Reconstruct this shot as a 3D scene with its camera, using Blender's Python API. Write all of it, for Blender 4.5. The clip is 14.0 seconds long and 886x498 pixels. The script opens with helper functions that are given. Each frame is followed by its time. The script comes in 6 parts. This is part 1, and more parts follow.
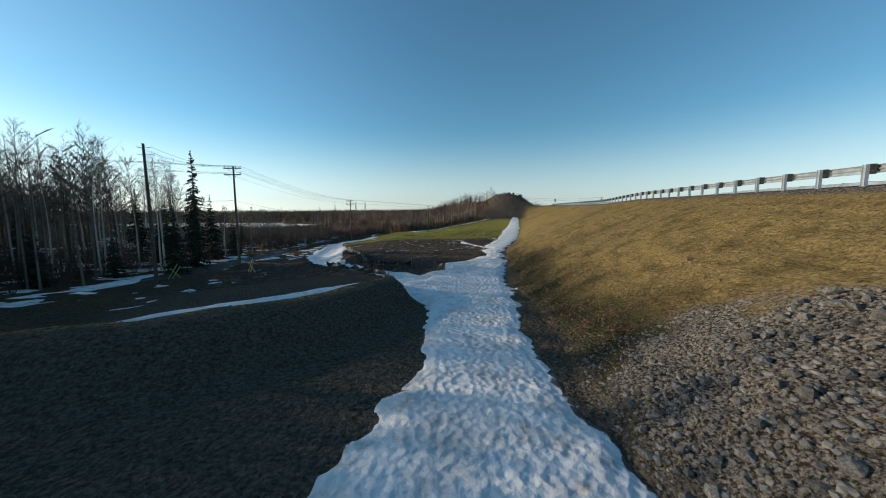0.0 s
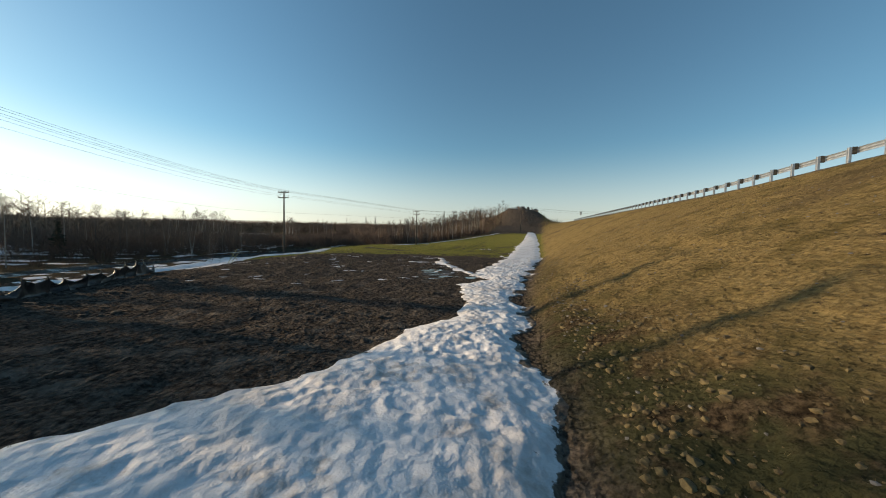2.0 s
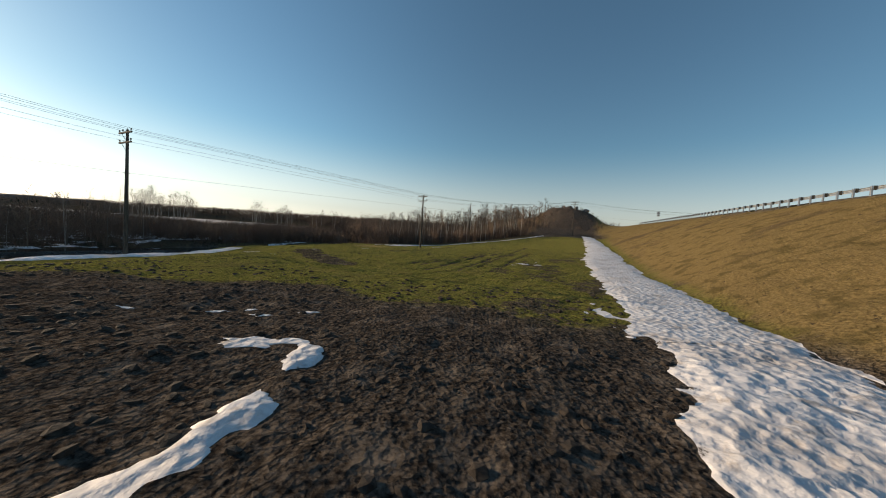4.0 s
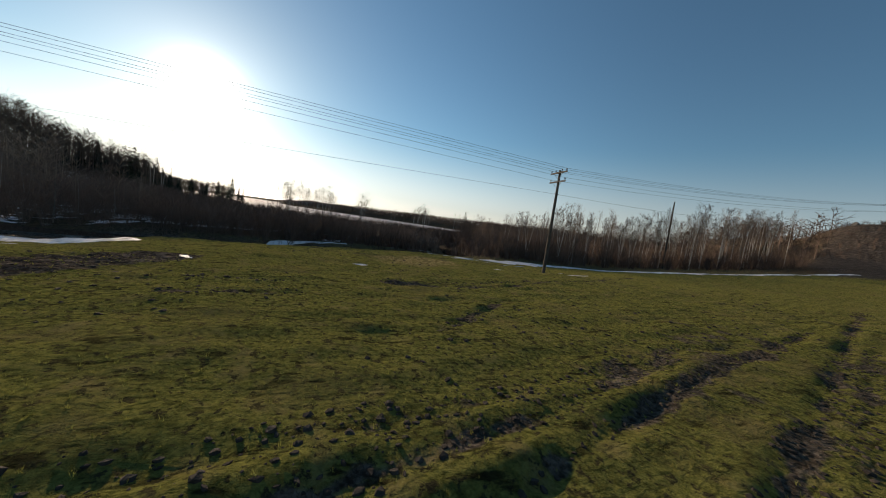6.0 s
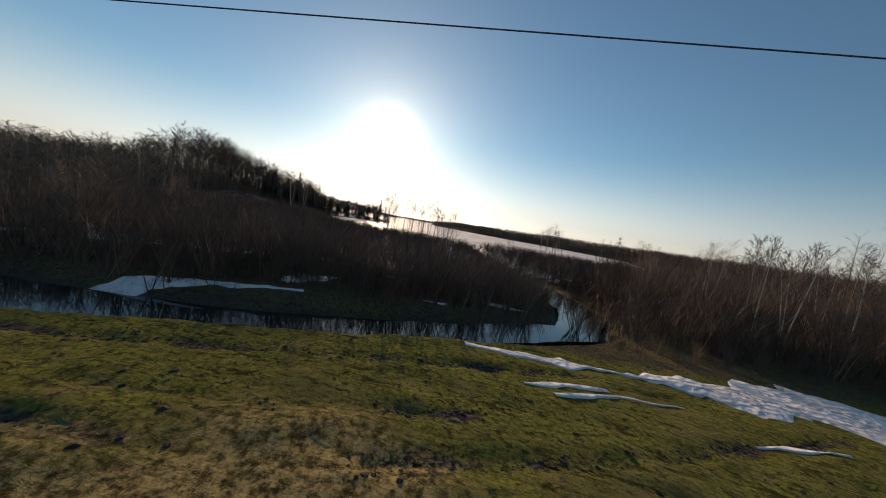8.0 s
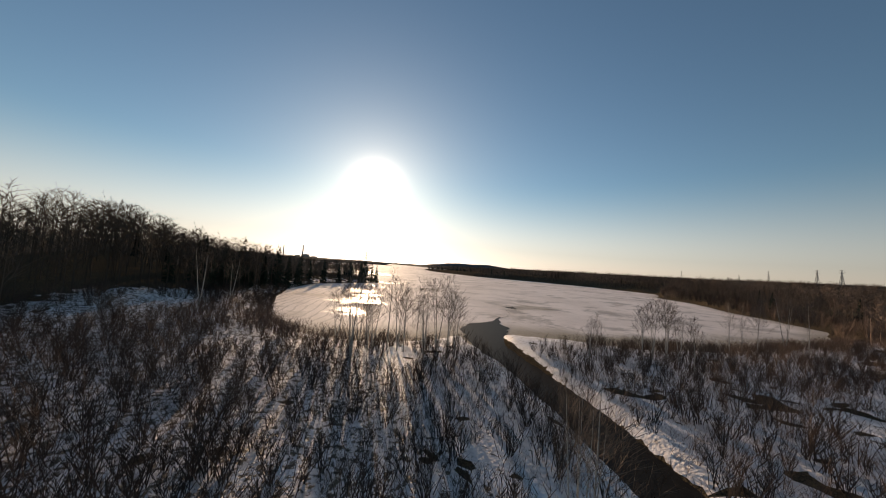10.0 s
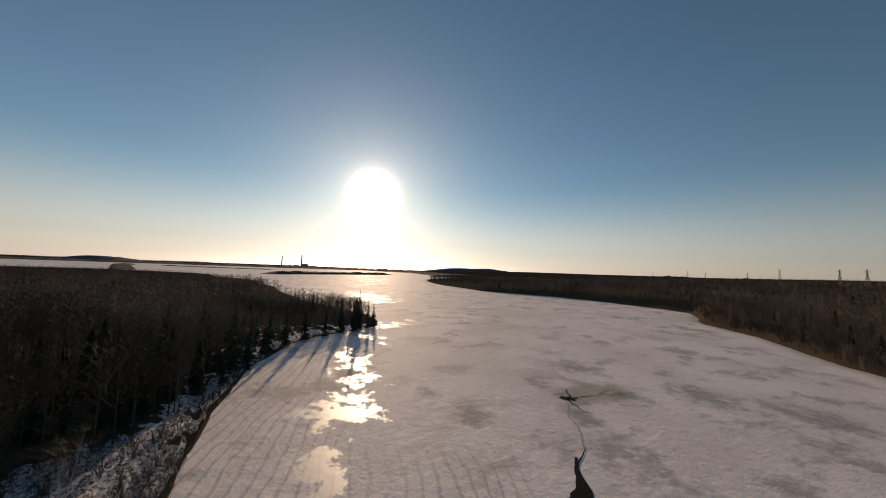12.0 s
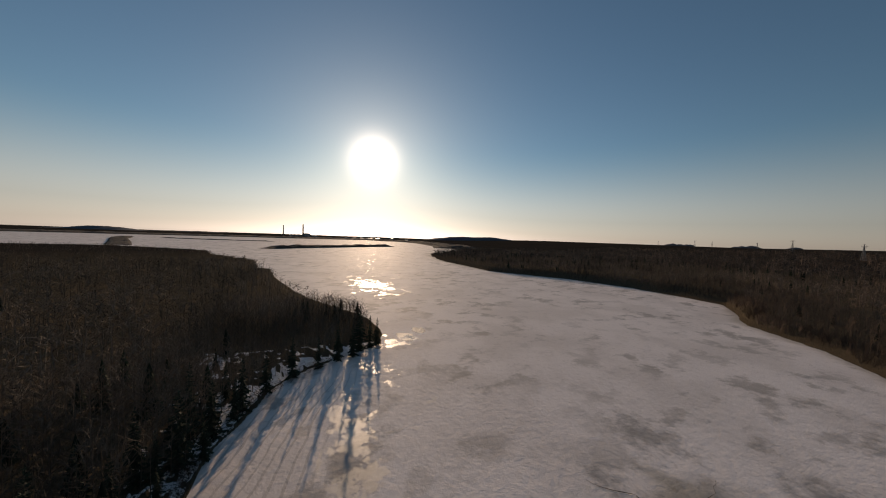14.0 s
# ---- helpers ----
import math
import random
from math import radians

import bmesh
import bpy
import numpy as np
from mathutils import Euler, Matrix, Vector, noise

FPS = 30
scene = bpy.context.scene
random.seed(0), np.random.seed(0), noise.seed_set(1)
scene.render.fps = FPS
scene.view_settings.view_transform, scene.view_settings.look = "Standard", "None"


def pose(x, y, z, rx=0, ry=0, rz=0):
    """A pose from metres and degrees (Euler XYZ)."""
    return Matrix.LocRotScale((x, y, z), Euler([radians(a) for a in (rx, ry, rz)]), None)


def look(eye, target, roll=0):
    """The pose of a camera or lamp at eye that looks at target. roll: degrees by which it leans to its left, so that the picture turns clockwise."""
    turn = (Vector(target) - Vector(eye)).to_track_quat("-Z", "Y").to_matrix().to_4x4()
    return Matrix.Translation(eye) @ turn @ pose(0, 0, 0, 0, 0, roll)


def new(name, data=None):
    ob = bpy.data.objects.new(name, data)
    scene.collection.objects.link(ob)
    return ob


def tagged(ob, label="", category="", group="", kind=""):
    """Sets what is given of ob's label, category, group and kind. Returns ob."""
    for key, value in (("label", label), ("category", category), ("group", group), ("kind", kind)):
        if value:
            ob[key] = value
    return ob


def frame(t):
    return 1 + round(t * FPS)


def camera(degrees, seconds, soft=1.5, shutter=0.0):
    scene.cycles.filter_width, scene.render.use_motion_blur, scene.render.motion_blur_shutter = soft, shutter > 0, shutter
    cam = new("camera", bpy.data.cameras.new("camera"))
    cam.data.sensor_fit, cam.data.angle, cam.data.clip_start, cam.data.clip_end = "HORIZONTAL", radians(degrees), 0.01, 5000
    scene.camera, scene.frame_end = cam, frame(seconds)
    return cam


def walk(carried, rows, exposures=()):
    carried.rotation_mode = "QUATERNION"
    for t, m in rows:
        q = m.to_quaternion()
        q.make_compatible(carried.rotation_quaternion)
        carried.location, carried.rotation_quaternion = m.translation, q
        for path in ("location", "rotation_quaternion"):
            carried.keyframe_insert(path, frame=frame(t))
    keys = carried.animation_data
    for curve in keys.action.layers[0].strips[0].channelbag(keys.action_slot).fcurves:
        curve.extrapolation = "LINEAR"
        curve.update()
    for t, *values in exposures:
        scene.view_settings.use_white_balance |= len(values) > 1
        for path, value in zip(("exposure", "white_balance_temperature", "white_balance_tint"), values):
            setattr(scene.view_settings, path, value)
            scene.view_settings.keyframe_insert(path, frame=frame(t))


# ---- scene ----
EXPOSURES = ((0, 0.1, 6600, 1), (1.5, 0.1, 7300, 5), (3, 0.08, 8000, 10), (5.5, -0.38, 7200, 12), (6.5, -0.36, 7500, 14), (8, -0.42, 7700, 17), (10.5, -0.6, 8300, 20), (14, -1.09, 8000, 19))
cam = camera(110.6, 14.0, 1.0)
PATH = [
    (0, (-2.634, -0.937, 4.732), (-2.554, 1.051, 4.527), -0.1),
    (0.5, (-0.391, 6.549, 3.796), (-0.571, 8.531, 3.603), 4.0),
    (1, (1.281, 13.31, 3.187), (1.077, 15.292, 3.01), 3.4),
    (1.5, (2.776, 19.513, 2.771), (2.588, 21.5, 2.647), 3.0),
    (2, (3.673, 26.524, 2.64), (3.676, 28.522, 2.548), 1.6),
    (2.5, (4.47, 33.346, 2.605), (4.564, 35.342, 2.519), 0.5),
    (3, (5.162, 39.893, 2.413), (5.25, 41.889, 2.332), 1.1),
    (5.5, (7.876, 75.759, 2.787), (6.887, 77.488, 2.611), 7.8),
    (6, (6.113, 80.715, 2.701), (4.899, 82.297, 2.544), 8.1),
    (6.5, (3.591, 85.174, 2.782), (2.097, 86.499, 2.676), 8.6),
    (7, (1.496, 89.545, 3.155), (-0.161, 90.657, 3.018), 8.5),
    (7.5, (-1.116, 93.381, 3.222), (-2.856, 94.356, 3.079), 10.3),
    (8, (-4.536, 97.717, 3.543), (-6.327, 98.592, 3.385), 10.0),
    (10.5, (-43.126, 110.158, 12.317), (-44.905, 111.048, 12.52), 2.9),
    (11, (-49.895, 112.166, 15.921), (-51.67, 113.05, 16.186), 2.3),
    (11.5, (-56.731, 114.046, 19.99), (-58.509, 114.93, 20.224), 2.4),
    (12, (-63.173, 116.02, 23.97), (-64.963, 116.903, 24.107), 2.3),
    (12.5, (-70.054, 117.935, 28.718), (-71.848, 118.819, 28.675), 2.3),
    (13, (-76.005, 119.319, 32.133), (-77.797, 120.202, 32.059), 2.0),
    (13.5, (-81.177, 120.66, 35.732), (-82.972, 121.54, 35.659), 2.1),
    (14, (-86.813, 121.463, 38.808), (-88.607, 122.343, 38.732), 2.1),
]
walk(cam, [(t, look(eye, target, roll)) for t, eye, target, roll in PATH], EXPOSURES)

# ---- world, sun ----
SUN_AZ, SUN_EL = radians(77.0), radians(13.3)
SUN_DIR = Vector((-math.sin(SUN_AZ) * math.cos(SUN_EL), math.cos(SUN_AZ) * math.cos(SUN_EL), math.sin(SUN_EL)))

world = bpy.data.worlds.new("world")
scene.world = world
world.use_nodes = True
wt = world.node_tree
wt.nodes.clear()
w_out = wt.nodes.new("ShaderNodeOutputWorld")
w_bg = wt.nodes.new("ShaderNodeBackground")
w_sky = wt.nodes.new("ShaderNodeTexSky")
w_sky.sky_type = "NISHITA"
w_sky.sun_disc = False
w_sky.sun_elevation = SUN_EL
w_sky.sun_rotation = -SUN_AZ
w_sky.altitude = 300.0
w_sky.air_density = 1.0
w_sky.dust_density = 0.27
w_sky.ozone_density = 4.0
w_bg.inputs["Strength"].default_value = 0.165
w_way = wt.nodes.new("ShaderNodeTexCoord")
w_split = wt.nodes.new("ShaderNodeSeparateXYZ")
w_low = wt.nodes.new("ShaderNodeMapRange")
w_low.interpolation_type = "SMOOTHSTEP"
w_low.inputs["From Min"].default_value, w_low.inputs["From Max"].default_value = -0.02, 0.28
w_low.inputs["To Min"].default_value, w_low.inputs["To Max"].default_value = 0.29, 1.02
w_hue = wt.nodes.new("ShaderNodeHueSaturation")
w_tint = wt.nodes.new("ShaderNodeMix")
w_tint.data_type, w_tint.blend_type = "RGBA", "MULTIPLY"
w_tint.inputs[0].default_value = 1.0
w_tint.inputs[7].default_value = (0.88, 1.03, 1.03, 1.0)
wt.links.new(w_way.outputs["Generated"], w_split.inputs[0])
wt.links.new(w_split.outputs["Z"], w_low.inputs["Value"])
wt.links.new(w_low.outputs[0], w_hue.inputs["Saturation"])
wt.links.new(w_sky.outputs[0], w_hue.inputs["Color"])
wt.links.new(w_hue.outputs[0], w_tint.inputs[6])
w_side = wt.nodes.new("ShaderNodeMapRange")
w_side.interpolation_type = "SMOOTHSTEP"
w_side.inputs["From Min"].default_value, w_side.inputs["From Max"].default_value = 0.25, 0.85
w_side.inputs["To Min"].default_value, w_side.inputs["To Max"].default_value = 0.158, 0.170
wt.links.new(w_side.outputs[0], w_bg.inputs["Strength"])
wt.links.new(w_tint.outputs[2], w_bg.inputs["Color"])
w_warm = wt.nodes.new("ShaderNodeMix")
w_warm.data_type = "RGBA"
w_warm.inputs[6].default_value = (1.0, 0.955, 1.03, 1.0)
w_warm.inputs[7].default_value = (0.925, 1.05, 0.955, 1.0)
wt.links.new(w_low.outputs[0], w_warm.inputs[0])
wt.links.new(w_warm.outputs[2], w_tint.inputs[7])
# bright sky close round the sun
w_near = wt.nodes.new("ShaderNodeVectorMath")
w_near.operation = "DOT_PRODUCT"
w_near.inputs[1].default_value = SUN_DIR
wt.links.new(w_way.outputs["Generated"], w_near.inputs[0])
wt.links.new(w_near.outputs["Value"], w_side.inputs["Value"])
w_pos = wt.nodes.new("ShaderNodeMath")
w_pos.operation = "MAXIMUM"
w_pos.inputs[1].default_value = 0.0
wt.links.new(w_near.outputs["Value"], w_pos.inputs[0])
w_sum = None
for sharp, gain in ((650.0, 3.6), (110.0, 0.32), (20.0, 0.11)):
    w_pow = wt.nodes.new("ShaderNodeMath")
    w_pow.operation = "POWER"
    w_pow.inputs[1].default_value = sharp
    wt.links.new(w_pos.outputs[0], w_pow.inputs[0])
    w_mul = wt.nodes.new("ShaderNodeMath")
    w_mul.operation = "MULTIPLY_ADD"
    w_mul.inputs[1].default_value, w_mul.inputs[2].default_value = gain, 0.0
    wt.links.new(w_pow.outputs[0], w_mul.inputs[0])
    if w_sum:
        wt.links.new(w_sum, w_mul.inputs[2])
    w_sum = w_mul.outputs[0]
w_glow = wt.nodes.new("ShaderNodeBackground")
w_glow.inputs["Color"].default_value = (1.0, 0.93, 0.86, 1.0)
wt.links.new(w_sum, w_glow.inputs["Strength"])
w_add = wt.nodes.new("ShaderNodeAddShader")
wt.links.new(w_bg.outputs[0], w_add.inputs[0])
wt.links.new(w_glow.outputs[0], w_add.inputs[1])
wt.links.new(w_add.outputs[0], w_out.inputs["Surface"])

sun_data = bpy.data.lights.new("sun", "SUN")
sun_data.energy = 5.0
sun_data.angle = radians(0.55)
sun_data.color = (1.0, 0.81, 0.61)
sun = new("sun", sun_data)
sun.rotation_euler = SUN_DIR.to_track_quat("Z", "Y").to_euler()
sun.location = (-60, 40, 60)


# ---- numeric helpers ----
def smooth(a, b, v):
    q = np.clip((v - a) / (b - a), 0.0, 1.0)
    return q * q * (3 - 2 * q)


def lattice(ix, iy, seed):
    h = (ix.astype(np.int64) * 374761393 + iy.astype(np.int64) * 668265263 + seed * 974711) & 0xFFFFFFFF
    h = ((h ^ (h >> 13)) * 1274126177) & 0xFFFFFFFF
    return ((h ^ (h >> 16)) & 0xFFFFFF) / 16777215.0 * 2 - 1


def vnoise(x, y, size, seed=0):
    """Value noise between -1 and 1 with features of the given size in metres."""
    x, y = x / size, y / size
    ix, iy = np.floor(x), np.floor(y)
    fx, fy = x - ix, y - iy
    fx, fy = fx * fx * (3 - 2 * fx), fy * fy * (3 - 2 * fy)
    a, b = lattice(ix, iy, seed), lattice(ix + 1, iy, seed)
    c, d = lattice(ix, iy + 1, seed), lattice(ix + 1, iy + 1, seed)
    return (a * (1 - fx) + b * fx) * (1 - fy) + (c * (1 - fx) + d * fx) * fy


def fbm(x, y, size, octaves=4, seed=0):
    out, amp = 0.0, 0.55
    for k in range(octaves):
        out = out + amp * vnoise(x + 17.3 * k, y - 9.1 * k, size / 2 ** k, seed + 11 * k)
        amp *= 0.5
    return out


def line_dist(x, y, pts):
    """Distance to a polyline, and how far along it (in metres) the nearest place lies."""
    best, along, run = np.full(np.shape(x), 1e9), np.zeros(np.shape(x)), 0.0
    for (ax, ay), (bx, by) in zip(pts[:-1], pts[1:]):
        dx, dy = bx - ax, by - ay
        n = math.hypot(dx, dy)
        q = np.clip(((x - ax) * dx + (y - ay) * dy) / (n * n), 0, 1)
        d = np.hypot(x - ax - q * dx, y - ay - q * dy)
        along = np.where(d < best, run + q * n, along)
        best = np.minimum(best, d)
        run += n
    return best, along


def inside(x, y, pts):
    """Signed distance to a closed outline, positive inside."""
    hit = np.zeros(np.shape(x), bool)
    for (ax, ay), (bx, by) in zip(pts, pts[1:] + pts[:1]):
        if ay == by:
            continue
        hit ^= ((ay > y) != (by > y)) & (x < (bx - ax) * (y - ay) / (by - ay) + ax)
    d = line_dist(x, y, pts + pts[:1])[0]
    return np.where(hit, d, -d)


# ---- plan: lines and outlines of the place, in metres ----
ROAD_AT, ROAD_DIR = (13.3, 9.9), (0.3203, 0.9473)
LAKE_Z = -1.8
TOE = [(-4.5, -60), (-0.5, -12), (1.2, 3), (1.5, 7), (2.4, 10), (3.0, 16), (2.9, 20), (3.7, 24), (5.5, 31), (6.6, 37), (8.6, 44), (10.9, 50.5),
       (15.4, 62.4), (28.5, 104), (46, 160), (64, 215), (160, 500)]
RIVER = [(-29, 30), (-28, 55), (-27.5, 70), (-25.6, 77), (-22.4, 83.5), (-20.0, 88), (-18.0, 92), (-16.9, 96.5), (-16.2, 101), (-15.8, 106), (-15.9, 112), (-19.5, 117), (-28, 121), (-40, 125), (-52, 130),
         (-62, 133), (-72, 135), (-80, 139), (-88, 146), (-93, 152)]
BERM = [(-3.4, 20.8), (-5.4, 16.6), (-8.3, 12.4), (-12.5, 9.2), (-20, 7.0), (-45, 3.0)]
LAKE = [(-80, 118), (-88, 110), (-98, 106.5), (-128, 106), (-153, 109.5), (-174, 117), (-184, 126), (-192, 142), (-199, 152), (-214, 157),
        (-236, 156), (-275, 138), (-330, 122), (-400, 108), (-469, 101), (-485, 88), (-590, 76), (-700, 8), (-800, -20), (-900, -120),
        (-960, -240), (-960, -420), (-1100, -640), (-1500, -900), (-1900, -1200), (-2600, -1200), (-2600, 700), (-1700, 760), (-1050, 640), (-760, 415), (-690, 386), (-570, 352), (-408, 345), (-325, 394), (-262, 408),
        (-193, 400), (-175, 370), (-159, 339), (-126, 316), (-98, 279), (-84, 268), (-66, 250), (-60, 220), (-60, 195), (-63, 175),
        (-67, 160), (-74, 152), (-82, 138), (-78, 128)]
WOOD_LEFT = [(-32, 14), (-31, 60), (-28.5, 72), (-29, 88), (-50, 82), (-92, 82), (-122, 101), (-153, 107.2), (-174, 114.5), (-186, 124), (-194, 139),
             (-200, 148), (-236, 151), (-275, 132), (-330, 116), (-400, 102), (-469, 94), (-500, 80), (-595, 68), (-700, 2), (-800, -28), (-895, -128),
             (-950, -246), (-950, -425), (-1090, -650), (-1000, -700), (-500, -450), (-150, -200), (-60, -80), (-34, -20)]
WOOD_RIGHT = [(-57, 236), (-64, 258), (-82, 276), (-98, 287), (-124, 322), (-157, 346), (-172, 374), (-188, 407), (-262, 416), (-325, 402),
              (-408, 353), (-570, 360), (-690, 394), (-760, 425), (-1040, 650), (-900, 1000), (200, 1000), (90, 420), (60, 300), (35, 205), (24, 168), (7, 147), (0, 136), (-9, 121), (-20, 112), (-34, 140), (-48, 190)]
WOOD_NEAR = [(-13, 118), (-8.5, 121.5), (0.5, 136), (7.5, 147), (24, 167), (34, 196), (10, 215), (-30, 200), (-42, 150), (-30, 126)]
SHRUBS = [(-21, 84), (-18.5, 100), (-17, 108), (-8, 122), (-30, 150), (-50, 232), (-59, 232), (-59, 195), (-62, 172), (-68, 153), (-66, 140), (-75, 126), (-84, 111), (-98, 104),
          (-128, 103), (-120, 95), (-84, 78), (-50, 82), (-28, 86)]
SNOW_DITCH = [(-7, -14), (-5.2, 3), (-4.2, 5.2), (-3.3, 7.5), (-2.75, 10), (-2.9, 12.5), (-3.2, 15.6), (-4.1, 18), (-4.5, 20.5), (-4.3, 24.8), (-1.6, 25.6), (-1.2, 28), (-1.4, 30),
              (0.6, 31.4), (2.1, 32.8), (2.7, 34.8), (4.1, 36), (4.7, 39), (4.7, 42.8), (5.5, 44), (6.4, 46), (6.0, 49), (7.4, 52), (9.0, 57), (11.2, 62.5),
              (19.5, 93), (26, 112), (40, 158), (43, 158), (28.0, 104), (15.2, 62.4), (10.8, 50.5), (8.7, 44), (6.7, 38.5), (6.2, 35.5), (5.7, 32), (5.1, 29.5), (3.6, 23.5), (2.8, 19), (2.3, 15.5), (1.8, 13), (1.1, 10), (1.0, 7), (1.1, 3), (-1, -14)]
CHANNEL = [(-4.0, 23.6), (-7.4, 26.8), (-11.8, 31), (-15.2, 37), (-18.2, 44), (-19.6, 51), (-21, 58), (-24, 68), (-26, 76)]


def road_frame(x, y):
    dx, dy = x - ROAD_AT[0], y - ROAD_AT[1]
    return dx * ROAD_DIR[0] + dy * ROAD_DIR[1], dx * ROAD_DIR[1] - dy * ROAD_DIR[0]


TOE_S, TOE_N = (np.array(v) for v in zip(*[road_frame(px, py) for px, py in TOE]))


def road_z(s):
    return 5.86 + 0.037 * np.clip(s, -70, 260) - 0.55 * smooth(22, 50, s)


def river_z(along):
    return np.interp(along, (0, 55, 85, 140, 178), (-1.0, -1.0, -1.05, -1.72, LAKE_Z + 0.02))


def terrain(x, y):
    x, y = np.asarray(x, float), np.asarray(y, float)
    # gentle field that drops to the river on the west and climbs to the north-east
    z = 0.042 * np.clip(y - 84, 0, 160) * np.clip((x + 1) / 22, 0, 1.5)
    z = z - 0.45 * smooth(99, 111, y) * smooth(3, -6, x) * smooth(150, 120, y)
    z = z - (1.25 - 0.72 * smooth(80, 86, y)) * smooth(-9, -22, x) * smooth(20, 26, y) - 1.0 * smooth(-14, -24, x) * (1 - smooth(20, 26, y))
    z = z + 0.10 * fbm(x, y, 9, 3, 3) + 0.035 * fbm(x, y, 1.1, 3, 5) * (np.abs(x) < 60)
    # low hills: the wooded point, the land north of the lake, the rocky knoll, the far ridges
    z = z + 5.0 * np.exp(-(((x + 215) / 90) ** 2 + ((y - 20) / 70) ** 2)) + 7.5 * np.exp(-(((x + 122) / 42) ** 2 + ((y - 72) / 16) ** 2))
    z = z + 9.0 * smooth(210, 560, y) * smooth(-900, -300, x) * smooth(500, 100, x)
    z = z + 11.5 * np.exp(-(((x - 63) / 17) ** 4 + ((y - 258) / 30) ** 2)) + 7.0 * np.exp(-(((x - 25) / 45) ** 2 + ((y - 290) / 40) ** 2))
    far = np.hypot(x + 40, y - 100)
    z = z + smooth(900, 3000, far) * (3 + 5 * fbm(x, y, 1400, 3, 21)) + 38 * smooth(620, 1900, y + 0.25 * np.clip(x, -2600, 0)) * smooth(-4300, -2600, x)
    # spoil bank beside the ditch
    d, along = line_dist(x, y, BERM)
    side = np.where(y < np.interp(x, [p[0] for p in BERM[::-1]], [p[1] for p in BERM[::-1]]), 1.0, 0.0)
    wide = np.where(side > 0, 3.9, 2.2) * np.interp(along, (0, 3), (0.55, 1.0))
    z = z + (1.2 * np.interp(along, (0, 3, 30), (0.65, 1.0, 1.15)) + 0.10 * fbm(x, y, 1.6, 3, 8)) * (1 - smooth(0.10, 1.0, d / wide)) * smooth(0.1, -1.1, inside(x, y, SNOW_DITCH))
    # channel with the silt fences
    d, along = line_dist(x, y, CHANNEL)
    z = z - 0.35 * (1 - smooth(0.5, 2.2, d)) + 0.28 * np.exp(-((d - 2.7) / 0.8) ** 2) * smooth(2, 6, along) * smooth(34, 24, along)
    # river bed and banks
    d, along = line_dist(x, y, RIVER)
    half = np.interp(along, (0, 50, 60, 80, 105, 118, 130, 150, 178), (0.4, 0.6, 0.9, 1.0, 1.0, 1.2, 1.6, 2.4, 4.0)) + 0.5 * fbm(x, y, 5, 2, 31)
    bank = 1 - smooth(0.0, 1.5, d - half)
    z = z * (1 - bank) + (river_z(along) - 0.5) * bank
    # lake basin
    q = inside(x, y, LAKE) + 1.6 * fbm(x, y, 14, 3, 41)
    low = smooth(-9, 5, q)
    z = np.where(q > -9, np.minimum(z, z * (1 - low) + (LAKE_Z - 0.9 - 6 * smooth(-250, -600, x)) * low), z)
    z = np.where((q < -1) & (x < -70) & (bank < 0.02), np.maximum(z, LAKE_Z + 0.2 + 0.06 * np.clip(-q, 0, 12)), z)
    # road embankment
    s, n = road_frame(x, y)
    toe = np.minimum(np.interp(s, TOE_S, TOE_N), -4.0)
    u = (n - toe) / -toe
    top = road_z(s)
    up = np.clip(u, 0, 1)
    rough = (0.10 * fbm(x, y, 3.5, 4, 51) + 0.10 * fbm(s * 0.16, n * 1.25, 1.0, 3, 53)) * np.clip(u * 4, 0, 1) * np.clip((1.02 - u) * 6, 0, 1)
    slope = np.where(up > 0, z + (top - z) * (1.2 * up - 0.2 * up * up) + rough, z)
    z = np.where(u > 1, top - 0.03 * np.clip(n, 0, 0.6), slope)
    over = np.clip(n - 12.2, 0, None)
    return np.where(over > 0, np.maximum(top - 0.5 * over, np.minimum(z, 1.5 + 0.5 * fbm(x, y, 60, 2, 61))), z)


